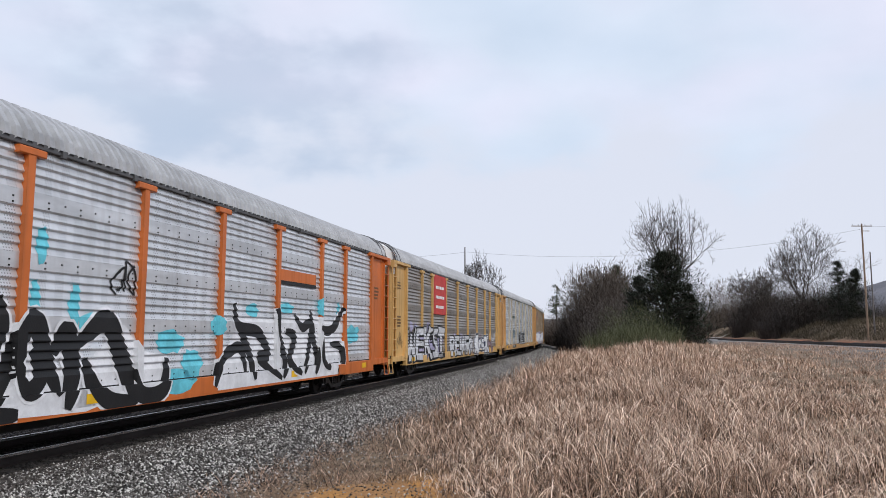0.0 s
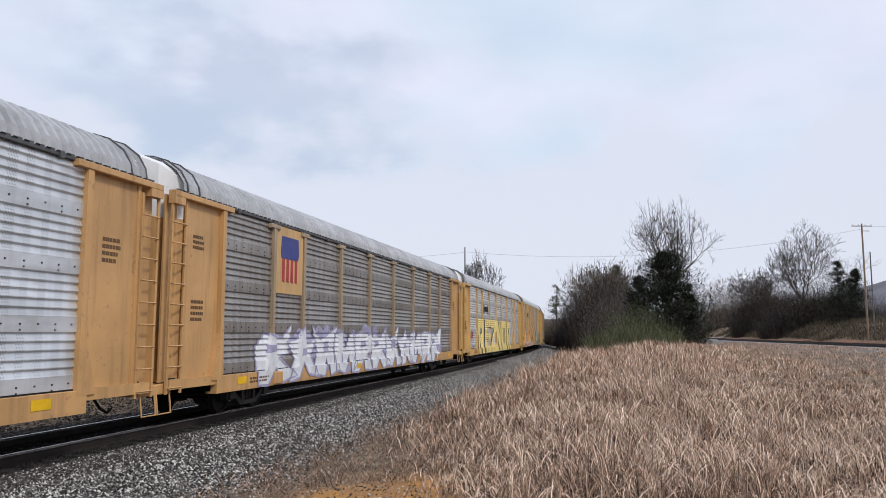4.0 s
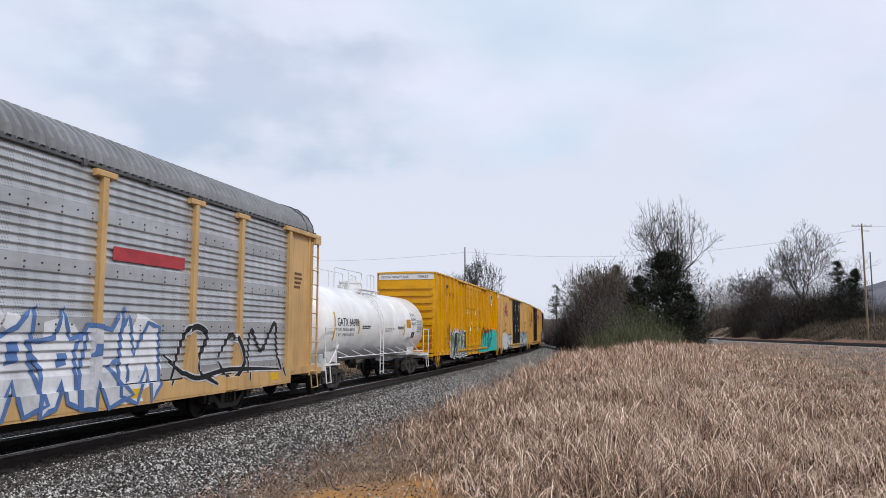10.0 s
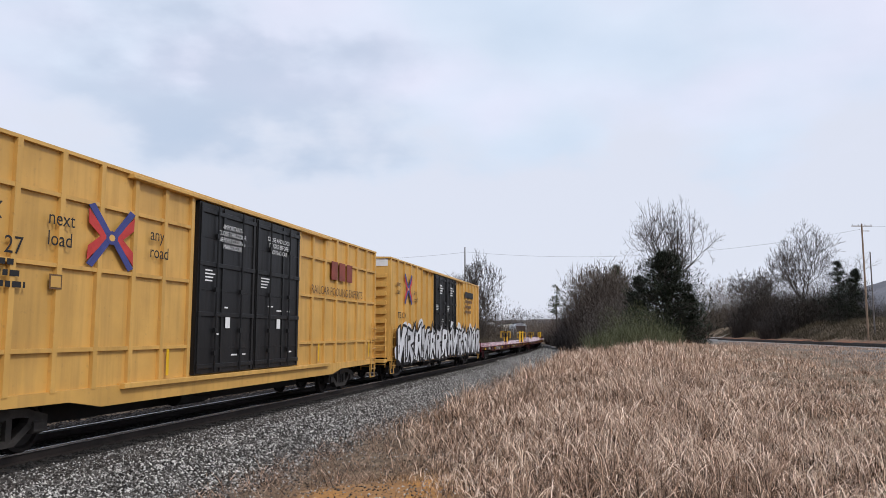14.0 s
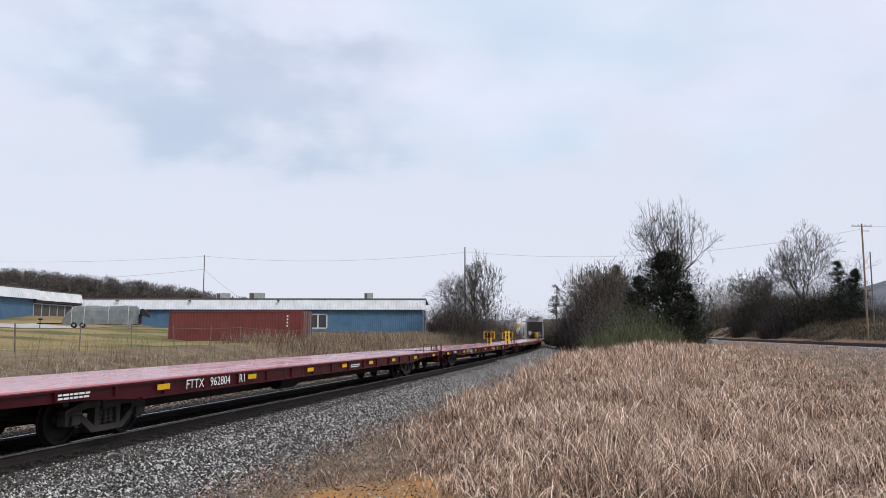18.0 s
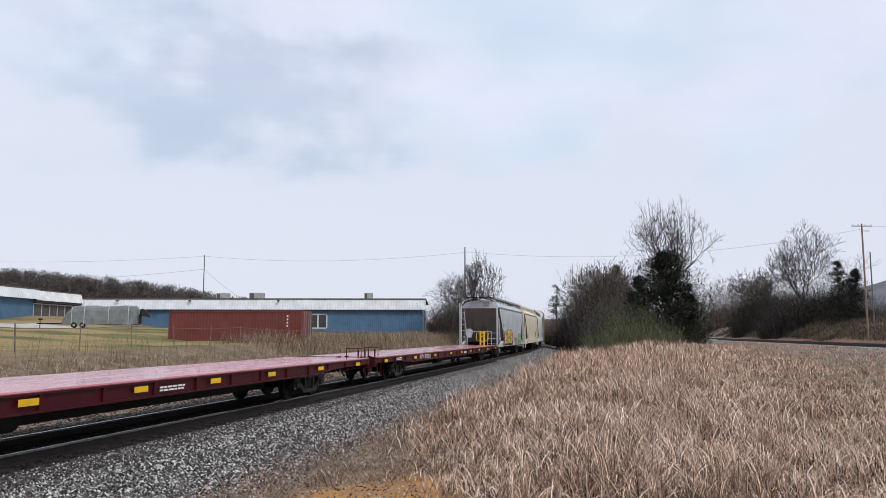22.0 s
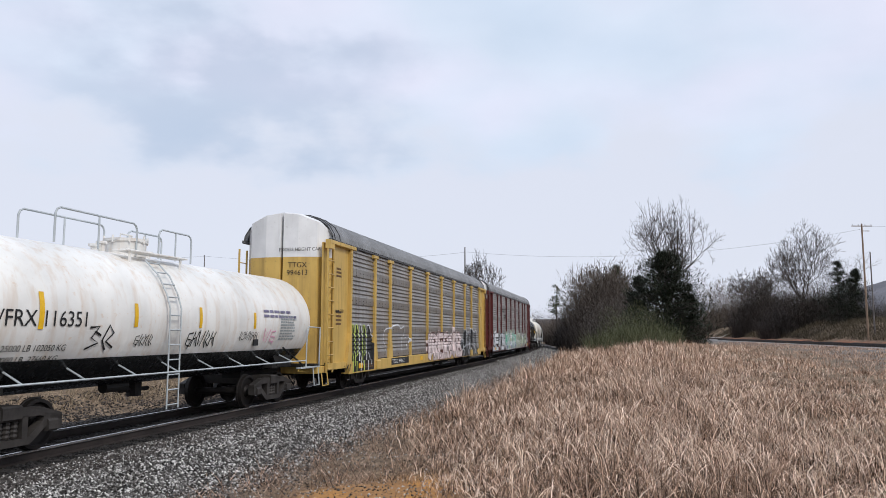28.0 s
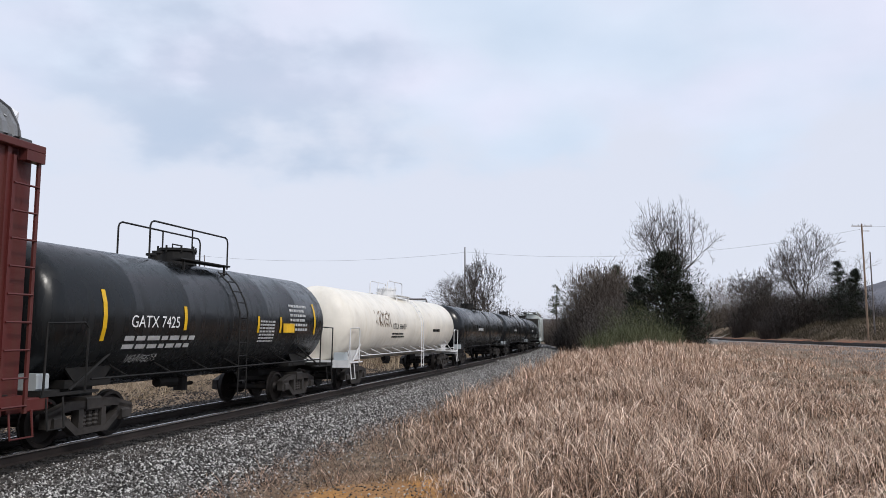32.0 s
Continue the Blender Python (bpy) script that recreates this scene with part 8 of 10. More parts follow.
car = tank_car(314.3, "cream-stained white tank car", 8.15, M["tank_cream"], M["white"], hatch_x=0.0, marks=[])
tank_text(car, "UTLX 666459", -3.4, 2.1, 0.34, M["ink_black"])
tank_bars(car, -3.4, 1.75, 1.8, 0.25, 2, M["ink_black"])
tank_tag(car, -5.6, -3.6, 2.2, 2.8, 12, M["ink_dark_brown"], 0.3)
tank_bars(car, 3.4, 2.0, 1.4, 0.25, 1, M["ink_black"])
for s_ in (333.2, 351.8, 370.4):
    car = tank_car(s_, "black tank car further along the train", 8.0, M["tank_black"], M["steel_dark"], marks=[])
    tank_bars(car, -3.0, 2.1, 2.2, 0.3, 1, M["ink_white"])

# ---- box cars ----
def box_car(s16, label, half, main, door_mat, door=2.45, rib=0.62, lattice=False, roof_mat=None, top_white=True, door_left=0.0):
    car = train_car("box_car", label, "box cars", s16, 2 * half - 4.6)
    H0, H1 = 0.98, 4.92
    body = Shape().prism([(-half, [(-1.46, H0), (-1.46, H1), (1.46, H1), (1.46, H0)]), (half, [(-1.46, H0), (-1.46, H1), (1.46, H1), (1.46, H0)])])
    part("body", body, main, car, "painted steel body")
    sh = Shape()
    ring = [(-1.53, 4.90), (-1.53, 4.96), (-0.75, 4.985), (0, 5.0), (0.75, 4.985), (1.53, 4.96), (1.53, 4.90)]
    sh.prism([(-half - 0.06, ring), (half + 0.06, ring)])
    for i in range(int(2 * half / 1.1)):
        x = -half + 0.6 + i * 1.1
        sh.prism([(x - 0.05, [(-1.5, 4.95), (0, 5.02), (1.5, 4.95)]), (x + 0.05, [(-1.5, 4.95), (0, 5.02), (1.5, 4.95)])])
    part("roof", sh, roof_mat or main, car, "low ribbed roof")
    post = Shape().slab([(-0.055, H0), (0.055, H0), (0.055, H1), (-0.055, H1)], -1.535, -1.46).mesh("side_post")
    k = int((half - door) / rib)
    for q in (-1, 1):
        for i in range(k + 1):
            x = q * (door + 0.18 + (half - door - 0.25) * i / k) + door_left
            if abs(x) < half:
                part("side_post", post, main, car, m=pose(x, 0, 0))
                part("side_post", post, main, car, m=pose(x, 0, 0, 0, 0, 180))
    if lattice:
        for z in (1.66, 3.03, 4.18):
            for q in (-1, 1):
                a, b = sorted((q * (door + 0.1) + door_left, q * (half - 0.05)))
                part("side_rail", Shape().box(a, b, -1.525, -1.46, z - 0.035, z + 0.035), main, car)
    # side sill, deeper between the trucks
    sh = Shape()
    for q in (-1, 1):
        y0, y1 = sorted((q * 1.40, q * 1.52))
        sh.slab([(-half, 1.0), (half, 1.0), (half, 0.84), (half - 3.4, 0.80), (half - 4.2, 0.66), (-half + 4.2, 0.66), (-half + 3.4, 0.80), (-half, 0.84)], y0, y1)
    part("side_sill", sh, main, car)
    sh = Shape().box(-half - 0.25, half + 0.25, -0.3, 0.3, 0.64, 0.98).box(-half + 4.2, half - 4.2, -0.31, 0.31, 0.32, 0.65)
    for i in range(-4, 5):
        sh.box(i * half / 5 - 0.07, i * half / 5 + 0.07, -1.4, 1.4, 0.74, 0.98)
    sh.bar((-2.0, -0.7, 0.55), (-0.8, -0.7, 0.55), 0.22, 10).bar((0.4, -0.75, 0.6), (0.4, 0.75, 0.6), 0.04)
    part("underframe", sh, M["steel_dark"], car)
    # two sliding plug doors with bars, rods and latches
    for q in (-1, 1):
        x0, x1 = sorted((door_left + q * 0.03, door_left + q * door))
        leaf = part("door", Shape().box(x0, x1, -1.575, -1.47, 1.05, 4.80, 0.015), door_mat, car, "plug door leaf with lock rods")
        sh = Shape()
        for z in (1.22, 2.35, 3.45, 4.62):
            sh.box(x0 + 0.03, x1 - 0.03, -1.615, -1.575, z - 0.05, z + 0.05, 0.008)
        for x in (x0 + 0.09, (x0 + x1) / 2 + q * 0.25, x1 - 0.09):
            sh.box(x - 0.045, x + 0.045, -1.605, -1.575, 1.1, 4.76)
        for z in (1.6, 2.9, 4.05):
            sh.box(x0 + 0.14, x1 - 0.14, -1.588, -1.575, z - 0.02, z + 0.02)
        part("door_frame", sh, door_mat, leaf)
        sh = Shape()
        for u in (0.28, 0.72):
            x = x0 + (x1 - x0) * u
            sh.bar((x, -1.63, 1.08), (x, -1.63, 4.78), 0.022, 6)
            for z in (1.5, 2.0, 2.9, 4.1):
                sh.box(x - 0.06, x + 0.06, -1.65, -1.6, z - 0.05, z + 0.05)
        part("lock_rod", sh, door_mat, leaf)
        sh = Shape()
        rnd = random.Random(int(x0 * 7))
        mx = (x0 + x1) / 2
        sh.box(mx - 0.1, mx + 0.1, -1.606, -1.60, 2.05, 2.3)
        for i in range(4):
            zz = 3.3 - 0.075 * i
            sh.box(x0 + 0.3, x0 + 0.3 + rnd.uniform(0.25, 0.5), -1.582, -1.577, zz, zz + 0.03)
        for i in range(5):
            xx, zz = rnd.uniform(x0 + 0.2, x1 - 0.4), rnd.choice((1.2, 1.42, 1.9, 2.5, 2.6))
            sh.box(xx, xx + rnd.uniform(0.12, 0.3), -1.582, -1.577, zz, zz + 0.035)
        part("stencil", sh, M["ink_white"], leaf, "worn white stencil patches")
    part("door_track", Shape().box(door_left - door * 1.9, door_left + door * 1.9, -1.62, -1.46, 4.82, 4.90, 0.01).box(door_left - door * 1.9, door_left + door * 1.9, -1.62, -1.46, 0.93, 1.03, 0.01), main, car)
    # ribbed ends
    for q in (-1, 1):
        sh = Shape()
        for i in range(9):
            z = 1.25 + i * 0.36
            a, b = sorted((q * half, q * (half + 0.09)))
            sh.box(a, b, -1.36, 1.36, z, z + 0.17, 0.03)
        part("end_ribs", sh, main, car, "ribbed car end")
        a, b = sorted((q * (half + 0.005), q * (half + 0.02)))
        part("end_panel", Shape().box(a, b, -1.40, 1.44, 4.60, 4.90), M["white"] if top_white else main, car)
        part("ladder", ladder(q * (half - 0.32), -1.56, 0.55, 2.3, 0.42, flat=False, pitch=0.36), main, car, m=Matrix())
        part("ladder", ladder(q * (half + 0.14), -1.15, 0.6, 2.4, 0.42, "X", flat=False, pitch=0.36), main, car)
        sh = Shape().box(min(q * half, q * (half + 0.45)), max(q * half, q * (half + 0.45)), -1.4, 1.4, 0.80, 0.92)
        sh.path([(q * (half - 0.05), -1.5, 0.8), (q * (half - 0.05), -1.52, 0.36), (q * (half - 0.5), -1.52, 0.36), (q * (half - 0.5), -1.5, 0.8)], 0.019)
        part("end_sill", sh, main, car)
    for x in (-half + 0.7, -3.6, -1.2, 1.6, 4.2, half - 0.8):
        part("placard", Shape().box(x, x + 0.09, -1.545, -1.54, 1.1, 1.62) if lattice else Shape().box(x, x + 0.34, -1.53, -1.522, 0.84, 0.96), M["mark_yellow"], car, "yellow reflective strip")
    running_gear(car, 2 * half - 4.6)
    couplers(car, half + 0.35)
    return car


def cross_emblem(car, x, z, w, h):
    """A cross of four bent bands: blue above and below, red at both sides, with a blue ring in the middle."""
    t = 0.11 * w
    for sx, sz, mat_ in ((0, 1, "ink_blue"), (0, -1, "ink_blue"), (-1, 0, "ink_red"), (1, 0, "ink_red")):
        sh = Shape()
        for q in (-1, 1):
            if sz:
                sh.slab([(x, z + sz * 0.05 * h), (x + q * (w / 2 - t), z + sz * h / 2), (x + q * w / 2 * 1.02, z + sz * (h / 2 - t * 0.4)), (x, z + sz * (0.05 * h - 1.35 * t))][::q * sz], -1.547, -1.540)
            else:
                sh.slab([(x + sx * 0.07 * w, z), (x + sx * w / 2, z + q * (h / 2 - t * 0.8)), (x + sx * (w / 2 - 0.1 * t), z + q * (h / 2 - t * 2.6)), (x + sx * (0.07 * w + 1.6 * t), z)][::-q * sx], -1.5465, -1.540)
        part("emblem", sh, M[mat_], car, "bent band of a crossed red and blue emblem")
    ring_ = [(x + 0.13 * w * math.cos(a * 0.628), z + 0.11 * h * math.sin(a * 0.628)) for a in range(10)]
    part("emblem", Shape().slab(ring_, -1.549, -1.540), M["ink_blue"], car, "blue centre of the emblem")
    part("emblem", Shape().slab([(x + (px - x) * 0.5, z + (pz - z) * 0.5) for px, pz in ring_], -1.551, -1.540), M["box_buff"], car, "buff core of the emblem")



M["spray_moss"] = plain("moss_spray", (0.22, 0.27, 0.15), 0.6, 0, 0.2)
M["spray_vermilion"] = plain("vermilion_spray", (0.62, 0.10, 0.05), 0.6, 0, 0.2)
car = box_car(-58.1, "bright yellow ribbed box car with teal graffiti", 9.75, M["yellow"], M["yellow"], rib=0.95)
bars(car, -7.6, 4.3, 0.55, 0.26, 1, M["ink_black"], -1.542)
for w_, x_ in (("70", -7.6), ("06", -6.76), ("23", -5.95)):
    text(car, w_, x_, 3.88, 0.32, M["ink_black"], -1.542)
text(car, "LD LMT     205300", -7.9, 1.6, 0.17, M["ink_black"], -1.542)
text(car, "LT WT       80700", -7.9, 1.38, 0.17, M["ink_black"], -1.542)
text(car, "CU FT         7500", -7.9, 1.16, 0.17, M["ink_black"], -1.542)
text(car, "EXCESS HEIGHT CAR", -9.785, 4.68, 0.15, M["ink_black"], 1.3, turn=-90)
text(car, "700623", -9.785, 4.68, 0.17, M["ink_black"], -0.6, turn=-90)
shield = part("shield", Shape().slab([(6.6, 4.58), (7.24, 4.58), (7.26, 4.15), (7.18, 3.98), (6.92, 3.86), (6.66, 3.98), (6.58, 4.15)], -1.55, -1.54), M["ink_white"], car, "small white shield")
part("shield_top", Shape().box(6.61, 7.23, -1.554, -1.55, 4.30, 4.56), M["ink_blue"], shield, "blue head of the shield")
for i in range(4):
    part("stripe", Shape().box(6.66 + i * 0.15, 6.74 + i * 0.15, -1.554, -1.55, 4.0, 4.28), M["ink_red"], shield, "red stripe")
FC = -1.54
wild_piece(car, "adbcd", -6.6, -2.3, 0.7, 1.95, M["spray_green"], SPB, 61, (), False, FC, line=0.07, rim=SPW, haze=M["spray_pink"], lap=1.25, lean=0.1, fills=(M["spray_green"], SPB, M["spray_moss"]))
teal = Shape().add([(1.85, 0.001, 0.72), (9.55, 0.001, 0.72), (9.6, 0.001, 1.5), (9.2, 0.001, 2.0), (8.4, 0.001, 2.2), (7.4, 0.001, 2.1), (6.9, 0.001, 2.25), (5.5, 0.001, 1.9), (4.2, 0.001, 2.0), (3.4, 0.001, 1.9), (3.0, 0.001, 1.2), (2.6, 0.001, 1.5), (2.0, 0.001, 1.1)], [tuple(range(13))])
part("spray_ground", drape(teal.mesh("spray_ground"), (), False, FC), M["spray_teal"], car, "broad teal sprayed ground")
for i, (cx, cz) in enumerate(((2.2, 0.75), (3.1, 1.45), (4.75, 1.95), (5.6, 2.0), (7.6, 2.0), (9.45, 1.5))):
    part("spray_dab", drape(Shape().add([(cx + 0.28 * math.cos(a * 0.7) * (1 + 0.3 * (a % 2)), 0.0015, cz + 0.2 * math.sin(a * 0.7)) for a in range(9)], [tuple(range(9))]).mesh("spray_dab"), (), False, FC), M["spray_vermilion"], car, "vermilion dab behind the teal")
for i, (w_, pts) in enumerate(((0.12, [(2.9, 1.0), (3.2, 1.9), (3.9, 2.3), (3.6, 1.5), (4.1, 0.85)]), (0.1, [(3.9, 2.3), (4.1, 1.7), (4.5, 2.2), (4.3, 1.3), (4.8, 0.9)]), (0.12, [(4.7, 1.9), (5.2, 2.2), (5.6, 1.9), (5.0, 1.4), (5.4, 1.0), (5.0, 0.8)]), (0.1, [(5.6, 2.25), (5.5, 1.5), (5.7, 0.85)]),
                                (0.11, [(5.9, 1.0), (6.2, 1.9), (6.7, 2.2), (6.9, 1.6), (6.3, 1.5), (6.7, 0.9)]), (0.09, [(2.0, 1.0), (2.2, 1.5), (2.6, 1.5), (2.7, 1.0), (2.3, 0.9)]))):
    hook_stroke(car, pts, w_, SPB, SPB, (), False, FC, rim=0.0, deep=0.001 * (i % 4))
scribble(car, -7.0, -6.7, 1.6, 2.5, 63, SPB, (), False, FC, 0.03, 3)

M["spray_pale_cyan"] = plain("pale_cyan_spray", (0.45, 0.62, 0.66), 0.6, 0, 0.2)
car = box_car(-36.9, "pale buff box car with black doors and graffiti", 9.85, M["box_cream"], M["black_door"], rib=0.95)
cross_emblem(car, -6.9, 3.8, 1.3, 1.2)
text(car, "next\nload", -8.5, 3.75, 0.3, M["ink_black"], -1.545)
text(car, "any\nroad", -6.0, 3.62, 0.3, M["ink_black"], -1.545)
text(car, "TB OX", -7.75, 2.52, 0.38, M["ink_black"], -1.545, 1.15)
text(car, "6 65 91 5", -8.3, 2.02, 0.38, M["ink_black"], -1.545, 1.25)
for i, w in enumerate(("Railcar Pooling", "Experts")):
    text(car, w, 6.2 + 0.4 * i, 2.85 - 0.42 * i, 0.38, M["ink_dark_brown"], -1.545)
wild_piece(car, "edb", -9.2, -6.4, 0.7, 1.8, SPW, M["spray_silver"], 66, (), False, FC, line=0.06, haze=SPW)
wild_piece(car, "ebd", -6.3, -3.3, 0.7, 1.85, SPW, SPB, 68, (), False, FC, line=0.08, shade=SPB, lap=1.15)
wild_piece(car, "ebcaed", 2.7, 9.3, 0.7, 1.95, SPW, SPB, 67, (), False, FC, line=0.07, haze=M["spray_silver"], lap=1.2, shade=SPB, fills=(SPW, M["spray_silver"], M["spray_pale_cyan"]))
for lf, words in ((-1, "-IMPORTANT-\nCLOSE THIS DOOR\nBEFORE CLOSING\nMAIN DOOR"), (1, "CLOSE AND LOCK\nBOTH DOORS\nBEFORE\nMOVING CAR")):
    text(car, words, lf * 1.25, 4.32, 0.15, M["ink_white"], -1.632, align="CENTER")

car = box_car(-15.75, "golden buff box car with latticed ribs and black doors", 9.65, M["box_buff"], M["black_door"], door=2.62, rib=0.9, lattice=True)
cross_emblem(car, -5.43, 3.63, 1.26, 1.12)
text(car, "next\nload", -7.0, 3.68, 0.34, M["ink_black"], -1.545)
text(car, "any\nroad", -4.3, 3.74, 0.34, M["ink_black"], -1.545)
for w_, x_ in (("TB", -9.3), ("OX", -8.5)):
    text(car, w_, x_, 3.62, 0.38, M["ink_black"], -1.545)
for w_, x_ in (("63", -9.3), ("31", -8.55), ("27", -7.86)):
    text(car, w_, x_, 3.13, 0.38, M["ink_black"], -1.545)
bars(car, -8.6, 2.62, 1.2, 0.5, 3, M["ink_black"], -1.545)
part("placard", Shape().box(-6.90, -6.62, -1.548, -1.54, 2.64, 2.88), M["ink_dark_brown"], car, "small framed plate")
part("placard", Shape().box(-6.87, -6.65, -1.551, -1.54, 2.67, 2.85), M["box_buff"], car, "face of the framed plate")
text(car, "633127", -9.68, 4.66, 0.17, M["ink_black"], -0.45, turn=-90)
text(car, "RAILCAR POOLING EXPERTS", 3.6, 3.12, 0.36, M["ink_dark_brown"], -1.545, 0.98)
for i in range(3):
    part("emblem", Shape().box(5.18 + i * 0.68, 5.7 + i * 0.68, -1.55, -1.54, 3.62, 4.2), M["brand_red"], car, "dull red emblem block")
text(car, "-IMPORTANT-\nCLOSE THIS DOOR\nBEFORE CLOSING\nMAIN DOOR", -1.25, 4.3, 0.15, M["ink_white"], -1.632, align="CENTER")
text(car, "CLOSE AND LOCK\nDOORS BEFORE\nMOVING CAR", 1.25, 4.3, 0.16, M["ink_white"], -1.61, align="CENTER")

car = box_car(5.45, "golden buff box car with a long white and black graffiti", 9.65, M["box_buff"], M["black_door"], rib=0.95)
cross_emblem(car, -7.1, 3.8, 1.2, 1.3)
text(car, "next\nload", -8.9, 3.85, 0.32, M["ink_black"], -1.545)
text(car, "any\nroad", -6.2, 3.62, 0.32, M["ink_black"], -1.545)
text(car, "TB OX", -8.7, 2.55, 0.36, M["ink_black"], -1.545, 1.2)
text(car, "TBOX 661153", -9.68, 4.66, 0.17, M["ink_black"], 0.5, turn=-90)
for lf in (-1, 1):
    bars(car, lf * 1.25 - 0.5, 3.9, 1.0, 0.5, 4, M["ink_white"], -1.60)
wild_piece(car, "ebaecbdaebcead", -9.3, 8.9, 0.72, 2.2, SPW, SPB, 71, (), False, -1.665, line=0.12, lap=1.15, haze=SPW, shade=SPB, fills=(SPW, M["spray_silver"]))
bars(car, 5.2, 3.1, 2.0, 0.9, 3, M["ink_dark_brown"], -1.545)
part("emblem", Shape().box(5.2, 7.6, -1.55, -1.54, 4.0, 4.35), M["ink_black"], car, "black emblem bar")

# ---- flat cars ----
n = Nodes("sky_sheen_red_deck")
plank = n.node("ShaderNodeTexNoise", Scale=1.0, Detail=4.0)
n.link(n.scaled((0.5, 6.0, 1)), plank.inputs["Vector"])
# Pale pink streaks put the reflected sky into the deck's base colour.
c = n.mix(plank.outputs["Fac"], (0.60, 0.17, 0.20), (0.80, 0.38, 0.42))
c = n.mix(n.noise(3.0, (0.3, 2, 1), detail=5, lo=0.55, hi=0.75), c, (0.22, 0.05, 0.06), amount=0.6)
rg = n.node("ShaderNodeMapRange")
rg.inputs["To Min"].default_value, rg.inputs["To Max"].default_value = 0.10, 0.34
n.link(n.noise(1.4, (0.4, 2, 1)), rg.inputs["Value"])
n.b.inputs["Coat Weight"].default_value, n.b.inputs["Coat Roughness"].default_value = 0.6, 0.12
M["deck_red"] = n.done(c, rg.outputs[0], 0.0, 0.5)
FH = 14.35


def flat_meshes():
    d = {}
    d["plank"] = Shape().box(-FH, FH, -0.145, 0.145, 1.02, 1.062, 0.006).mesh("deck_plank")
    for q in (-1, 1):
        sh = Shape()
        y0, y1 = sorted((q * 1.36, q * 1.505))
        sh.slab([(-FH, 1.02), (FH, 1.02), (FH, 0.84), (FH - 3.2, 0.80), (FH - 4.6, 0.70), (-FH + 4.6, 0.70), (-FH + 3.2, 0.80), (-FH, 0.84)], y0, y1)
        a, b = sorted((q * 1.50, q * 1.56))
        sh.box(-FH, FH, a, b, 0.985, 1.02)
        sh.box(-FH + 4.6, FH - 4.6, a, b, 0.70, 0.735)
        d["sill", q] = sh.mesh("side_sill")
    d["stake"] = [Shape().box(-0.035, 0.035, -1.545, -1.50, z, 0.985).mesh("stake_pocket") for z in (0.73, 0.82)]
    sh = Shape().box(-FH, FH, -0.32, 0.32, 0.55, 1.0).box(-8.6, 8.6, -0.33, 0.33, 0.36, 0.56)
    for i in range(-8, 9):
        sh.box(i * 1.65 - 0.07, i * 1.65 + 0.07, -1.36, 1.36, 0.72, 1.01)
    sh.bar((-2.5, -0.8, 0.55), (-1.3, -0.8, 0.55), 0.2, 10).bar((2, 0.6, 0.6), (3, 0.6, 0.6), 0.15, 8)
    d["frame"] = sh.mesh("underframe")
    sh = Shape().box(FH - 0.02, FH + 0.16, -1.5, 1.5, 0.70, 1.06, 0.02)
    for y in (-1.25, -0.35):
        sh.slab([(FH + 0.02, 0.55), (FH + 0.16, 0.55), (FH + 0.16, 1.1), (FH + 0.02, 1.1)], y - 0.06, y + 0.06)
    sh.path([(FH + 0.05, -1.52, 0.8), (FH + 0.05, -1.54, 0.36), (FH - 0.4, -1.54, 0.36), (FH - 0.4, -1.52, 0.8)], 0.02)
    for y in (-1.4, -1.15):
        sh.bar((FH - 0.05, y, 1.05), (FH - 0.05, y, 1.35), 0.03, 5)
    d["end"] = sh.mesh("end_sill")
    # hand brake stand with its grab irons
    sh = Shape()
    for y in (-0.14, 0.14):
        sh.box(-0.03, 0.03, y - 0.06, y + 0.06, 1.05, 2.15)
    for z in (1.35, 1.75, 2.0):
        sh.box(-0.03, 0.03, -0.14, 0.14, z - 0.04, z + 0.04)
    for y in (-1, 1):
        sh.path([(0, y * 0.2, 1.45), (0, y * 0.42, 1.45), (0, y * 0.45, 2.0), (0, y * 0.2, 2.0)], 0.02)
    d["stand"] = sh.mesh("ladder_stand")
    sh = Shape()
    v, f = revolve([(-0.03, 0.25), (-0.03, 0.31), (0.03, 0.31), (0.03, 0.25), (-0.03, 0.25)], 20, "X")
    sh.add([(x, y, z + 1.85) for x, y, z in v], f)
    for i in range(3):
        a = 1.05 * i
        sh.bar((0, 0.28 * math.cos(a), 1.85 + 0.28 * math.sin(a)), (0, -0.28 * math.cos(a), 1.85 - 0.28 * math.sin(a)), 0.022)
    sh.box(0.03, 0.15, -0.11, 0.11, 1.6, 2.0, 0.03).box(0.05, 0.12, -0.05, 0.05, 1.05, 1.7).box(0.0, 0.2, -0.14, 0.14, 1.05, 1.12)
    d["brake"] = sh.mesh("hand_brake")
    d["plate"] = Shape().box(0, 0.42, -0.006, 0, 0, 0.11).mesh("placard")
    return d


FLATM = flat_meshes()


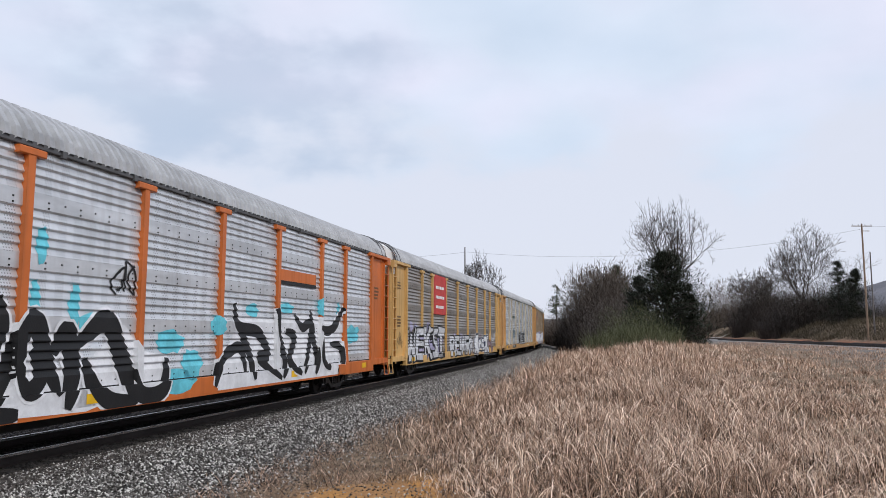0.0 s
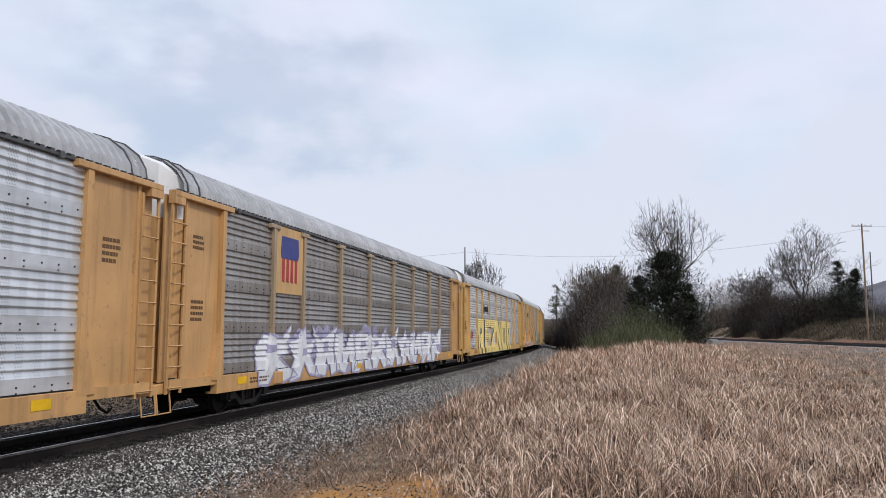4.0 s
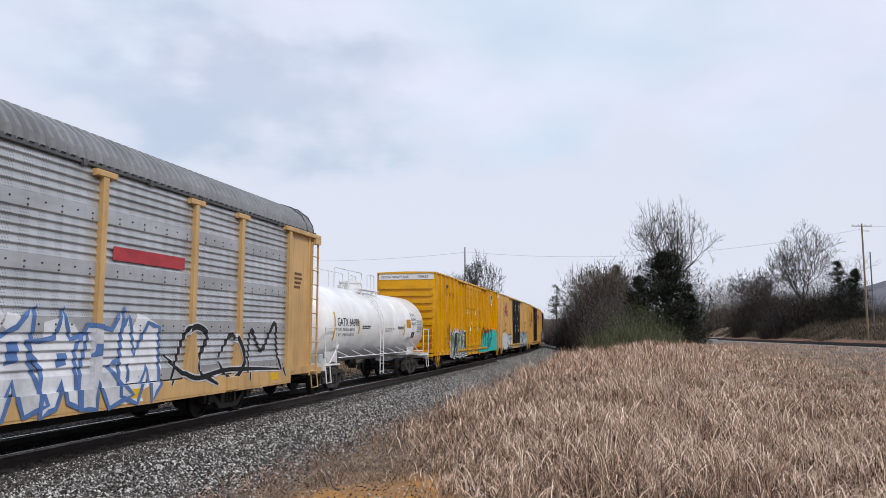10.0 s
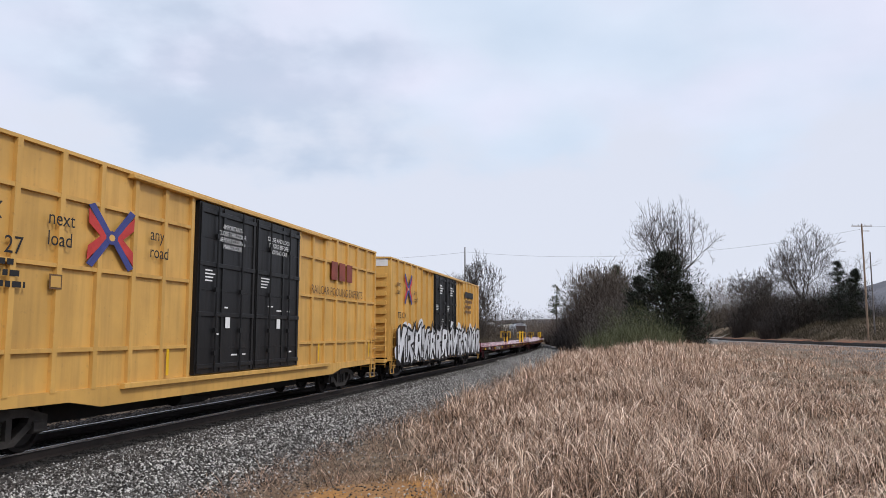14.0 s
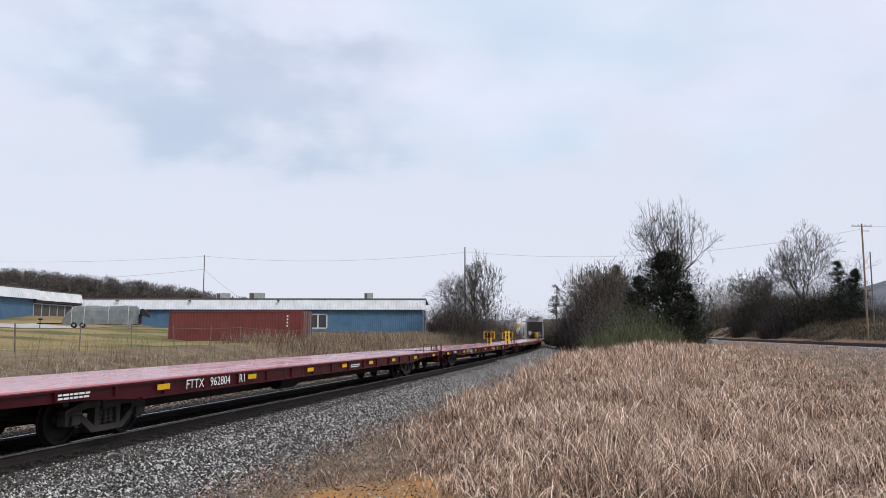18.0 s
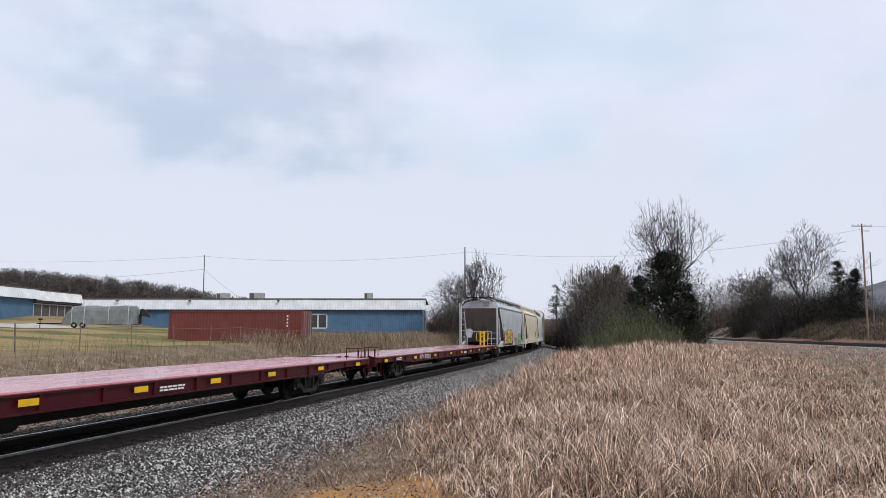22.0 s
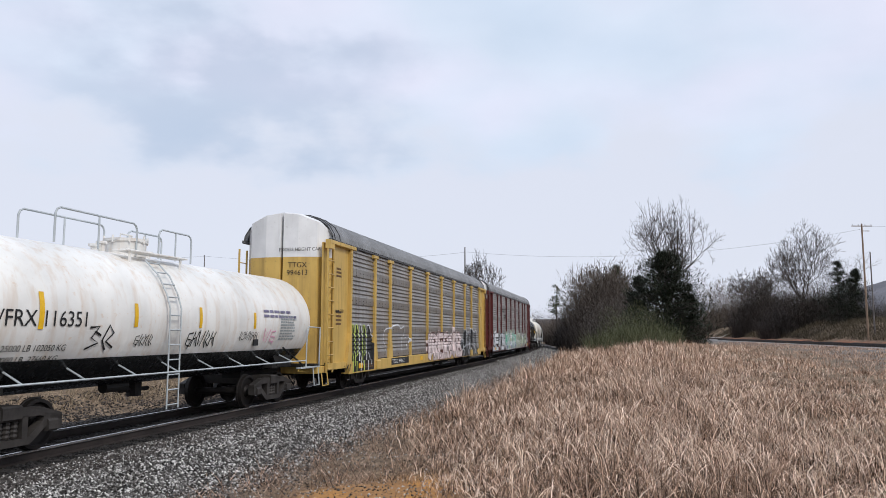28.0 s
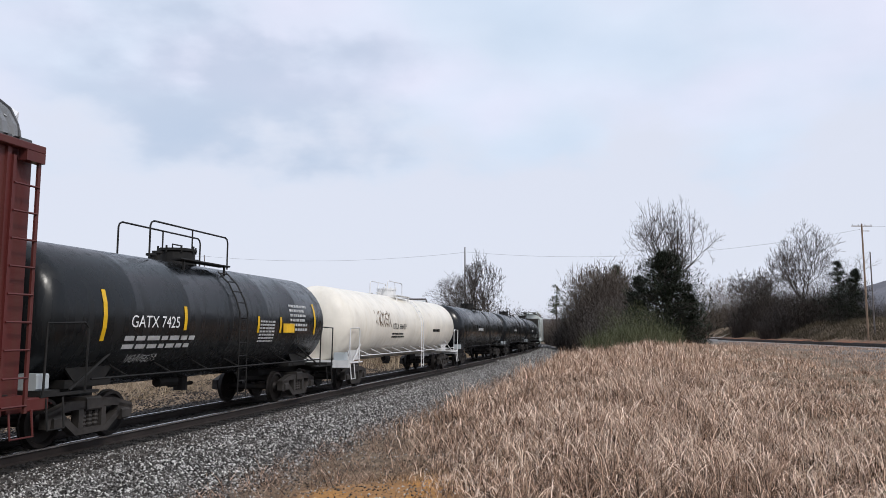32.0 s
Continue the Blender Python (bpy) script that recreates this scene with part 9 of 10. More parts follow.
def flat_car(s16, label, number, brake=None, hoop=None):
    car = train_car("flat_car", label, "flat cars", s16, 20.2)
    for i in range(10):
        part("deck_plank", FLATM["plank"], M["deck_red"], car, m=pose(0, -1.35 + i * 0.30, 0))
    for q in (-1, 1):
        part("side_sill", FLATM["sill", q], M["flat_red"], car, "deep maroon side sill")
    for i in range(-9, 10):
        part("stake_pocket", FLATM["stake"][abs(i) > 6], M["flat_red"], car, m=pose(i * 1.5, 0, 0))
    part("underframe", FLATM["frame"], M["steel_dark"], car)
    part("end_sill", FLATM["end"], M["flat_red"], car)
    part("end_sill", FLATM["end"], M["flat_red"], car, m=FLIP)
    for x in (-13.6, -9.3, -5.6, -2.0, 0.8, 3.5, 6.3, 9.6, 12.9):
        part("placard", FLATM["plate"], M["mark_yellow"], car, "yellow reflective plate", pose(x, -1.568, 0.83))
    text(car, number, -8.3, 0.785, 0.27, M["ink_white"], -1.57, 1.1)
    bars(car, -12.0, 0.86, 0.8, 0.12, 2, M["ink_white"], -1.57)
    bars(car, 1.6, 0.80, 0.9, 0.12, 2, M["ink_white"], -1.57)
    if brake is not None:
        part("ladder_stand", FLATM["stand"], M["hand_yellow"], car, "yellow brake-stand ladder", pose(brake, -0.85, 0))
        part("hand_brake", FLATM["brake"], M["steel_dark"], car, "dark hand brake with wheel", pose(brake - 0.15, 0.75, 0))
        part("ladder_stand", FLATM["stand"], M["hand_yellow"], car, "yellow brake-stand ladder", pose(brake + 0.02, 0.75, 0))
        part("hand_brake", FLATM["brake"], M["steel_dark"], car, "dark hand brake with wheel", pose(brake + 0.15, -0.85, 0))
        part("grab_iron", Shape().path([(brake - 0.15, 0.25, 1.45), (brake - 0.15, 0.25, 2.1), (brake - 0.15, 1.25, 2.1), (brake - 0.15, 1.25, 1.45)], 0.02), M["hand_yellow"], car)
    if hoop is not None:
        sh = Shape()
        sh.path([(hoop, -1.4, 1.05), (hoop, -1.4, 1.4), (hoop, -0.85, 1.4), (hoop, -0.85, 1.05)], 0.02)
        part("grab_iron", sh, M["flat_red"], car, "low maroon grab iron")
    running_gear(car, 20.2)
    couplers(car, FH + 0.15)
    return car


FL = "long maroon flat car with a glossy red deck, sky sheen painted pink"
flat_car(30.6, FL, "FTTX   965250     1", brake=13.9)
flat_car(60.3, FL, "FTTX   962804     R1", hoop=13.9)
flat_car(89.9, FL, "FTTX  961861 J1", brake=13.9)
flat_car(119.5, FL, "FTTX  961001 J1", hoop=13.9)
flat_car(149.2, FL, "FTTX  972923 J1", hoop=-13.9)


# ---- covered hoppers ----
def hopper_section(k=1.0):
    """Half of the curved side, bottom to top, as (y, z)."""
    return [(1.48, 1.30), (1.50, 1.7), (1.50, 2.6), (1.49, 3.4), (1.44, 3.85), (1.30, 4.12), (1.0, 4.32), (0.5, 4.42), (0, 4.45)]


def hopper_car(s16, label, half, main, marks, seam=True):
    car = train_car("hopper_car", label, "covered hopper cars", s16, 2 * half - 4.6)
    sec = hopper_section()
    ring = [(-y, z) for y, z in sec] + [(y, z) for y, z in sec[-2::-1]]
    n_ = len(ring)
    cut = half - 0.75
    # side sheets lean inward below at the ends: the lower corner is cut back along the slope
    v, f = [], []
    for i in range(9):
        x = -cut + 2 * cut * i / 8
        v += [(x, y, z) for y, z in ring]
    for j, (y, z) in enumerate(ring):
        t = 1.2 * min(1.0, 1.3 * max(0.0, (3.6 - z) / 2.1))
        v[j] = (-cut + t * 1.5, y, z)
        v[8 * n_ + j] = (cut - t * 1.5, y, z)
    for i in range(8):
        for j in range(n_ - 1):
            a = i * n_ + j
            f.append((a, a + n_, a + n_ + 1, a + 1))
    part("body", Shape().add(v, f).mesh("body", True), main, car, "smooth curved hopper body")
    for q in (-1, 1):
        x0 = q * cut
        # upper end wall and the sloping sheet below it
        part("end_wall", Shape().add([(x0, y, max(z, 3.83)) for y, z in ring], [tuple(range(n_))]), main, car)
        sh = Shape()
        sh.add([(x0, -1.46, 3.85), (x0, 1.46, 3.85), (x0 - q * 2.0, 1.48, 1.25), (x0 - q * 2.0, -1.48, 1.25)], [(0, 1, 2, 3)])
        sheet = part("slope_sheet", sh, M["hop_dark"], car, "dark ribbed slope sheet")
        for y in (-0.75, 0.0, 0.75):
            part("rib", Shape().slab([(x0, 3.85), (x0 + q * 0.06, 3.81), (x0 - q * 1.94, 1.22), (x0 - q * 2.0, 1.26)], y - 0.04, y + 0.04), M["hop_dark"], sheet)
        # end frame: corner posts, ladders, braces, platform
        sh = Shape()
        for y in (-1, 1):
            sh.box(min(q * (half - 0.02), q * (half - 0.14)), max(q * (half - 0.02), q * (half - 0.14)), y * 1.38 - 0.05, y * 1.38 + 0.05, 0.95, 4.0)
            sh.slab([(q * (half - 2.55), 1.0), (q * (half - 2.35), 1.0), (q * (half - 0.78), 3.5), (q * (half - 0.86), 3.6)], y * 1.3 - 0.03, y * 1.3 + 0.03)
            sh.path([(q * (half - 0.08), y * 1.38, 4.0), (q * (half - 0.25), y * 1.2, 4.4), (q * (half - 0.5), y * 0.5, 4.62)], 0.03)
        sh.box(min(q * (half - 0.9), q * (half + 0.1)), max(q * (half - 0.9), q * (half + 0.1)), -1.42, 1.42, 0.93, 1.0)
        part("end_frame", sh, main, car)
        part("ladder", ladder(q * (half + 0.0), -1.0, 0.62, 2.15, 0.72, "X", flat=False, pitch=0.4), main, car)
        part("ladder", ladder(q * (half - 0.33), -1.5, 0.5, 3.0, 0.44, "Y", flat=False, pitch=0.46), main, car)
        part("ladder", ladder(q * (half + 0.0), 1.28, 0.62, 4.2, 0.42, "X", flat=False, pitch=0.46), main, car)
        sh = Shape().path([(q * half, -0.95, 1.0), (q * half, -0.95, 2.05), (q * half, 0.9, 2.05), (q * half, 0.9, 1.0)], 0.02)
        part("hand_rail", sh, main, car)
        sh = Shape().box(min(q * (half + 0.02), q * (half - 1.0)), max(q * (half + 0.02), q * (half - 1.0)), -0.5, 0.5, 0.72, 0.95)
        part("draft_sill", sh, M["steel_dark"], car)
    # hand brake on the leading end
    sh = Shape()
    vv, ff = revolve([(-0.04, 0.22), (-0.04, 0.28), (0.04, 0.28), (0.04, 0.22), (-0.04, 0.22)], 18, "X")
    sh.add([(x - half + 0.05, y + 0.75, z + 2.0) for x, y, z in vv], ff)
    sh.box(-half + 0.05, -half + 0.3, 0.6, 0.9, 1.6, 2.2, 0.04)
    part("hand_brake", sh, main, car, "brake wheel and housing")
    # sills, hopper outlets
    sh = Shape()
    for q in (-1, 1):
        y0, y1 = sorted((q * 1.40, q * 1.54))
        sh.slab([(-half, 0.90), (half, 0.90), (half, 1.06), (half - 0.9, 1.08), (half - 2.0, 1.34), (-half + 2.0, 1.34), (-half + 0.9, 1.08), (-half, 1.06)], y0, y1)
    part("side_sill", sh, main, car)
    for i in range(4):
        x = (i - 1.5) * (2 * half - 5.6) / 3.6
        sh = Shape()
        a, b = (2 * half - 5.6) / 7.6, 0.28
        sh.add([(x - a, -1.3, 1.25), (x + a, -1.3, 1.25), (x + a, 1.3, 1.25), (x - a, 1.3, 1.25), (x - b, -0.5, 0.42), (x + b, -0.5, 0.42), (x + b, 0.5, 0.42), (x - b, 0.5, 0.42)],
               [(0, 1, 5, 4), (1, 2, 6, 5), (2, 3, 7, 6), (3, 0, 4, 7), (4, 5, 6, 7)])
        sh.box(x - 0.4, x + 0.4, -0.6, 0.6, 0.36, 0.44)
        part("outlet", sh, M["steel_dark"], car, "dark discharge outlet")
    # roof walk with its rails, round hatches
    sh = Shape()
    for y in (-0.62, 0.62):
        sh.box(-half + 0.3, half - 0.3, y - 0.22, y + 0.22, 4.60, 4.64)
        for i in range(int(2 * half / 1.1)):
            x = -half + 0.6 + i * 1.1
            sh.bar((x, y, 4.36), (x, y, 4.61), 0.025, 4)
    for q in (-1, 1):
        sh.box(min(q * (half - 0.05), q * (half - 0.62)), max(q * (half - 0.05), q * (half - 0.62)), -0.98, 0.98, 4.605, 4.645)
        for y in (-0.9, 0.0, 0.9):
            sh.bar((q * (half - 0.12), y, 4.62), (q * (half - 0.8), y, 4.30), 0.025, 4)
    part("roof_walk", sh, M["steel_dark"], car, "grated roof walk")
    sh = Shape()
    for i in range(int(2 * half / 1.45)):
        x = -half + 0.9 + i * 1.45
        sh.box(x - 0.03, x + 0.03, -1.16, -1.10, 4.20, 4.66)
    sh.box(-half + 0.3, half - 0.3, -1.165, -1.10, 4.60, 4.66)
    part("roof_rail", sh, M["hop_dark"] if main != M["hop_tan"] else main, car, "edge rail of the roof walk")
    for i in range(10):
        x = -half + 1.6 + i * (2 * half - 3.2) / 9
        vv, ff = revolve([(4.42, 0.02), (4.42, 0.3), (4.55, 0.3), (4.6, 0.02)], 12)
        part("hatch", Shape().add([(px + x, pz, py) for px, py, pz in vv], ff), main, car)
    if seam:
        part("seam", Shape().box(-cut, cut, -1.475, -1.43, 3.80, 3.92, 0.01), M["roof_dark"], car, "dark seam along the eave")
    for w, x, z, s_ in marks:
        text(car, w, x, z, s_, M["ink_black"], -1.512)
    bars(car, -half + 2.4, 1.45, 1.6, 0.5, 4, M["ink_black"], -1.512)
    bars(car, half - 3.4, 1.6, 0.9, 0.5, 4, M["ink_black"], -1.512)
    running_gear(car, 2 * half - 4.6)
    couplers(car, half + 0.1)
    return car


M["spray_gold"] = plain("gold_spray", (0.68, 0.44, 0.03), 0.55, 0, 0.12)
car = hopper_car(172.85, "grey covered hopper with gold and green graffiti", 8.55, M["hop_grey"], [("ACFX", -6.2, 2.45, 0.3), ("59774", -6.4, 1.95, 0.3)])
text(car, "ACFX\n59774", -7.83, 4.12, 0.18, M["ink_black"], -0.45, turn=-90, align="CENTER")
HF = -1.545
dabs = Shape()
for cx, cz, r in ((-0.7, 1.75, 0.28), (-0.95, 1.4, 0.22), (-0.4, 1.25, 0.16), (-1.1, 1.05, 0.4), (-0.8, 0.98, 0.3), (-4.35, 1.75, 0.25), (-5.7, 1.35, 0.42), (-5.85, 1.05, 0.4), (-6.1, 1.0, 0.25), (-5.6, 1.65, 0.25)):
    dabs.add([(cx + r * math.cos(a * 0.571) * (1 + 0.15 * (a % 2)), 0.0, max(0.92, cz + r * math.sin(a * 0.571))) for a in range(11)], [tuple(range(11))])
part("spray_dab", drape(dabs.mesh("spray_dab"), (), False, HF), M["spray_red"], car, "dull red sprayed drops")
for i, (pts, hole) in enumerate((
        ([(-5.6, 0.99), (-5.4, 2.12), (-4.75, 2.12), (-4.8, 1.72), (-4.1, 1.72), (-4.25, 0.99)], (-4.95, 1.25, -4.6, 1.45)),
        ([(-4.15, 0.99), (-3.95, 1.7), (-3.9, 2.25), (-2.95, 2.25), (-3.0, 1.85), (-3.3, 1.75), (-3.45, 0.99)], None),
        ([(-3.3, 0.99), (-3.1, 1.6), (-2.9, 2.24), (-1.95, 2.24), (-2.1, 0.99), (-2.55, 0.99), (-2.6, 1.2), (-2.8, 0.99)], (-2.75, 1.5, -2.4, 1.68)),
        ([(-2.15, 0.99), (-1.9, 2.24), (-1.05, 2.2), (-1.15, 1.55), (-1.5, 1.45), (-1.15, 1.35), (-1.25, 0.99)], (-1.6, 1.7, -1.4, 1.95)))):
    own_letter(car, pts, M["spray_gold"], SPB, 81 + i, (), False, HF, hole=hole, line=0.06, rim=SPW, halo=2.4, shade=SPB)
foot = Shape()
for a, b in ((-5.6, -4.3), (-4.15, -3.5), (-3.25, -2.2), (-2.1, -1.3)):
    foot.box(a, b, HF - 0.018, HF - 0.012, 0.97, 1.12)
part("shade", foot, SPB, car, "black foot of the gold letters")
green = Shape().add([(0.9, 0.0, 0.93), (5.7, 0.0, 0.93), (5.65, 0.0, 1.9), (4.9, 0.0, 1.95), (4.2, 0.0, 2.0), (3.4, 0.0, 1.85), (2.6, 0.0, 1.9), (2.0, 0.0, 1.6), (1.4, 0.0, 1.65), (0.9, 0.0, 1.3)], [tuple(range(10))])
part("spray_ground", drape(green.mesh("spray_ground"), (), False, HF), M["spray_moss"], car, "dull green sprayed ground")
for i, pts in enumerate(([(1.0, 1.35), (1.5, 1.7), (2.3, 1.6), (2.9, 1.9), (2.6, 1.3), (2.5, 0.95)], [(3.0, 0.95), (2.9, 1.5), (3.3, 1.9), (3.6, 1.5), (3.3, 1.3)], [(3.5, 1.9), (4.2, 2.0), (4.6, 1.9), (4.2, 1.4), (3.9, 1.0)], [(4.4, 1.5), (4.8, 1.4), (4.7, 1.0), (4.4, 1.1)], [(4.7, 1.9), (5.3, 2.0), (5.5, 1.6), (5.1, 1.4), (5.3, 1.0)])):
    hook_stroke(car, pts, 0.07, SPW, SPW, (), False, HF, rim=0.0, deep=0.001 * i)
scribble(car, 6.2, 7.0, 0.98, 1.7, 83, SPB, (), False, HF, 0.04, 5)
text(car, "VHS", 7.15, 3.15, 0.42, SPB, -1.512, 0.8)
part("ladder_stand", FLATM["stand"], M["hand_yellow"], car, "yellow brake-stand ladder", pose(-9.1, -0.35, -0.05))
car = hopper_car(191.3, "cream covered hopper with brown stains", 8.75, M["hop_tan"], [("ACFX", -7.0, 2.28, 0.36), ("42710", -7.05, 1.88, 0.34)])
bars(car, -7.0, 1.02, 1.5, 0.14, 1, M["ink_black"], -1.545)
car = hopper_car(209.7, "clean pale grey-white covered hopper", 8.75, M["hop_white"], [("ACFX", -5.4, 2.3, 0.3), ("45526", -5.4, 1.95, 0.3)], False)
scribble(car, 2.0, 3.6, 1.45, 2.0, 86, SPB, (), False, -1.505, 0.035, 5)
hopper_car(389.2, "white covered hopper at the train's far end", 8.6, M["hop_white"], [], False)


# ---- beyond the track: lawn with building, container, trailer ----
def ribbed_wall(x0, x1, z0, z1, pitch=0.3, d=0.03):
    """A standing-seam wall sheet in the x-z plane, facing -y."""
    v, f, x = [], [], x0
    xs = []
    while x < x1:
        xs += [(x, 0.0), (x + pitch * 0.6, 0.0), (x + pitch * 0.68, -d), (x + pitch * 0.92, -d)]
        x += pitch
    xs = [(min(a, x1), b) for a, b in xs] + [(x1, 0.0)]
    for z in (z0, z1):
        v += [(a, b, z) for a, b in xs]
    k = len(xs)
    f = [(i, i + 1, k + i + 1, k + i) for i in range(k - 1)]
    v += [(x0, 0.12, z0), (x1, 0.12, z0), (x1, 0.12, z1), (x0, 0.12, z1)]
    f += [(2 * k, 2 * k + 3, 2 * k + 2, 2 * k + 1), (0, k, 2 * k + 3, 2 * k), (k - 1, 2 * k + 1, 2 * k + 2, 2 * k - 1)]
    return Shape().add(v, f)


M["blue_wall"] = plain("blue_metal_siding", (0.075, 0.155, 0.25), 0.5, 0.1, 0.14, 0.8)
M["fascia"] = plain("white_metal_fascia", (0.66, 0.68, 0.70), 0.5, 0.1, 0.1, 0.8)
M["roof_edge"] = plain("dark_roof_edge", (0.10, 0.085, 0.08), 0.8, 0, 0.2)
M["ac_metal"] = plain("grey_vent_metal", (0.36, 0.37, 0.36), 0.6, 0.2, 0.15)
M["container_red"] = paint("container_red_paint", (0.17, 0.042, 0.036), 0.75, (0.13, 0.07, 0.055))
M["tarp"] = plain("grey_tarpaulin", (0.20, 0.22, 0.225), 0.6, 0, 0.18, 1.4, 0.6, 0.06)
M["strap"] = plain("pale_strap", (0.55, 0.56, 0.56), 0.7, 0, 0.1)
M["tyre"] = plain("rubber", (0.02, 0.02, 0.021), 0.85, 0, 0.2)
M["wood_pole"] = plain("weathered_pole", (0.24, 0.17, 0.12), 0.85, 0, 0.25, 2.0)
M["wood_pole_grey"] = plain("grey_pole", (0.14, 0.125, 0.12), 0.85, 0, 0.25, 2.0)
M["wire"] = plain("cable", (0.08, 0.08, 0.085), 0.7, 0, 0.1)
M["fence_steel"] = plain("rusty_fence_steel", (0.17, 0.13, 0.11), 0.8, 0.1, 0.25, 3.0)
M["concrete"] = plain("pale_concrete", (0.46, 0.44, 0.41), 0.85, 0, 0.14, 1.2)
gl = Nodes("window_glass")
M["glass"] = gl.done((0.02, 0.024, 0.028), 0.06, 0.0, 0.6)
M["frame_white"] = plain("white_frame", (0.62, 0.62, 0.60), 0.6, 0, 0.1)

bx1, by1 = on_ray(748, 121.0)
bx0, by0 = on_ray(138, 121.0)
blen = math.hypot(bx1 - bx0, by1 - by0)
brot = math.degrees(math.atan2(by1 - by0, bx1 - bx0))
bz = 1.85
house = thing("warehouse", "long low blue metal warehouse with white fascia", "building", m=pose(bx0, by0, bz, 0, 0, brot))
part("wall", ribbed_wall(0, 36.2, -0.5, 4.0, 0.33), M["blue_wall"], house, "blue ribbed metal wall")
part("wall", ribbed_wall(40.6 - 0.0, blen, -0.5, 4.0, 0.33), M["blue_wall"], house, "blue ribbed metal wall")
part("wall", Shape().box(36.2, 36.9, 0, 0.12, -0.5, 4.0).box(39.9, 40.6, 0, 0.12, -0.5, 4.0).box(36.9, 39.9, 0, 0.12, 3.1, 4.0).box(36.9, 39.9, 0, 0.12, -0.5, 0.75), M["blue_wall"], house)
win = part("window", Shape().box(36.9, 37.08, -0.04, 0.12, 0.75, 3.1).box(39.72, 39.9, -0.04, 0.12, 0.75, 3.1).box(36.9, 39.9, -0.04, 0.12, 2.92, 3.1).box(36.9, 39.9, -0.04, 0.12, 0.75, 0.93).box(38.3, 38.5, -0.04, 0.12, 0.93, 2.92), M["frame_white"], house, "white-framed double window")
for a in (37.08, 38.5):
    part("pane", Shape().box(a, a + 1.22, 0.04, 0.06, 0.93, 2.92), M["glass"], win)
part("wall", Shape().box(blen - 0.12, blen, 0.12, 24, -0.5, 4.0).box(0, 0.12, 0.12, 24, -0.5, 4.0).box(0, blen, 23.9, 24, -0.5, 4.0), M["blue_wall"], house)
v, f = ribbed_wall(-0.6, blen + 0.5, 0, 1.62, 0.42, 0.05).v, ribbed_wall(-0.6, blen + 0.5, 0, 1.62, 0.42, 0.05).f
part("fascia", Shape().add([(x, y - 0.7 + z * 0.32, z + 3.75) for x, y, z in v], f), M["fascia"], house, "sloping white ribbed fascia")
part("soffit", Shape().box(-0.6, blen + 0.5, -0.66, 0.0, 3.70, 3.76), M["roof_edge"], house)
part("roof", Shape().box(-0.7, blen + 0.55, -0.3, 24.2, 5.35, 5.55), M["roof_edge"], house, "dark flat roof edge")
part("downspout", Shape().box(blen + 0.3, blen + 0.42, -0.3, -0.1, -0.4, 3.8), M["roof_edge"], house)
for a in (6.5, 18.0, 32.0):
    part("wall_light", Shape().box(a, a + 0.35, -0.95, -0.55, 5.0, 5.25, 0.03), M["roof_edge"], house, "small dark floodlight")
for a, w, h in ((21.2, 1.9, 1.0), (26.6, 2.2, 1.05), (45.4, 1.3, 1.05), (25.3, 0.5, 0.4)):
    u = part("roof_unit", Shape().box(a, a + w, 3, 4.6, 5.55, 5.55 + h, 0.05).box(a - 0.1, a + w + 0.1, 2.9, 4.7, 5.45, 5.58), M["ac_metal"], house, "grey roof vent unit")
    part("grille", Shape().box(a + 0.12, a + w * 0.35, 2.97, 2.995, 5.65, 5.45 + h), M["roof_edge"], u)

# wing at the far end, with a glazed porch
wx, wy = -58.6, 92.0
wx1, wy1 = -58.2, 107.9
wlen = math.hypot(wx1 - wx, wy1 - wy)
wrot = math.degrees(math.atan2(wy1 - wy, wx1 - wx))
wing = thing("office_wing", "blue metal wing with white fascia and glazed porch", "building", m=pose(wx, wy, 3.45, 0, 0, wrot))
part("wall", ribbed_wall(0, wlen, -0.8, 3.4, 0.33), M["blue_wall"], wing, "blue ribbed metal wall")
part("wall", Shape().box(wlen - 0.12, wlen, 0.12, 9, -0.8, 3.4).box(0, 0.1, 0.12, 16, -0.8, 3.4).box(0, wlen + 13, 15.9, 16, -0.8, 3.4), M["blue_wall"], wing)
v, f = ribbed_wall(-0.6, wlen + 0.7, 0, 1.35, 0.42, 0.05).v, ribbed_wall(-0.6, wlen + 0.7, 0, 1.35, 0.42, 0.05).f
part("fascia", Shape().add([(x, y - 0.7 + z * 0.32, z + 3.2) for x, y, z in v], f), M["fascia"], wing, "sloping white ribbed fascia")
part("roof", Shape().box(-0.7, wlen + 0.8, -0.3, 16.2, 4.55, 4.75), M["roof_edge"], wing)
part("roof_unit", Shape().box(3.2, 4.6, 1.0, 2.4, 4.7, 5.0, 0.05), M["ac_metal"], wing)
px0, py0 = -58.2, 107.95
px1, py1 = -57.8, 120.6
plen = math.hypot(px1 - px0, py1 - py0)
porch = thing("glazed_porch", "low glazed porch with weathered white fascia", "building", m=pose(px0, py0, 3.52, 0, 0, math.degrees(math.atan2(py1 - py0, px1 - px0))))
v, f = ribbed_wall(-0.3, plen, 0, 1.45, 0.42, 0.05).v, ribbed_wall(-0.3, plen, 0, 1.45, 0.42, 0.05).f
part("fascia", Shape().add([(x, y - 0.7 + z * 0.32, z + 3.0) for x, y, z in v], f), M["white"], porch, "streaked white fascia")
part("roof", Shape().box(-0.4, plen + 0.2, -0.3, 10, 4.38, 4.55), M["roof_edge"], porch)
part("canopy", Shape().box(-0.2, plen, -0.5, 0.6, 2.7, 2.95), M["roof_edge"], porch)
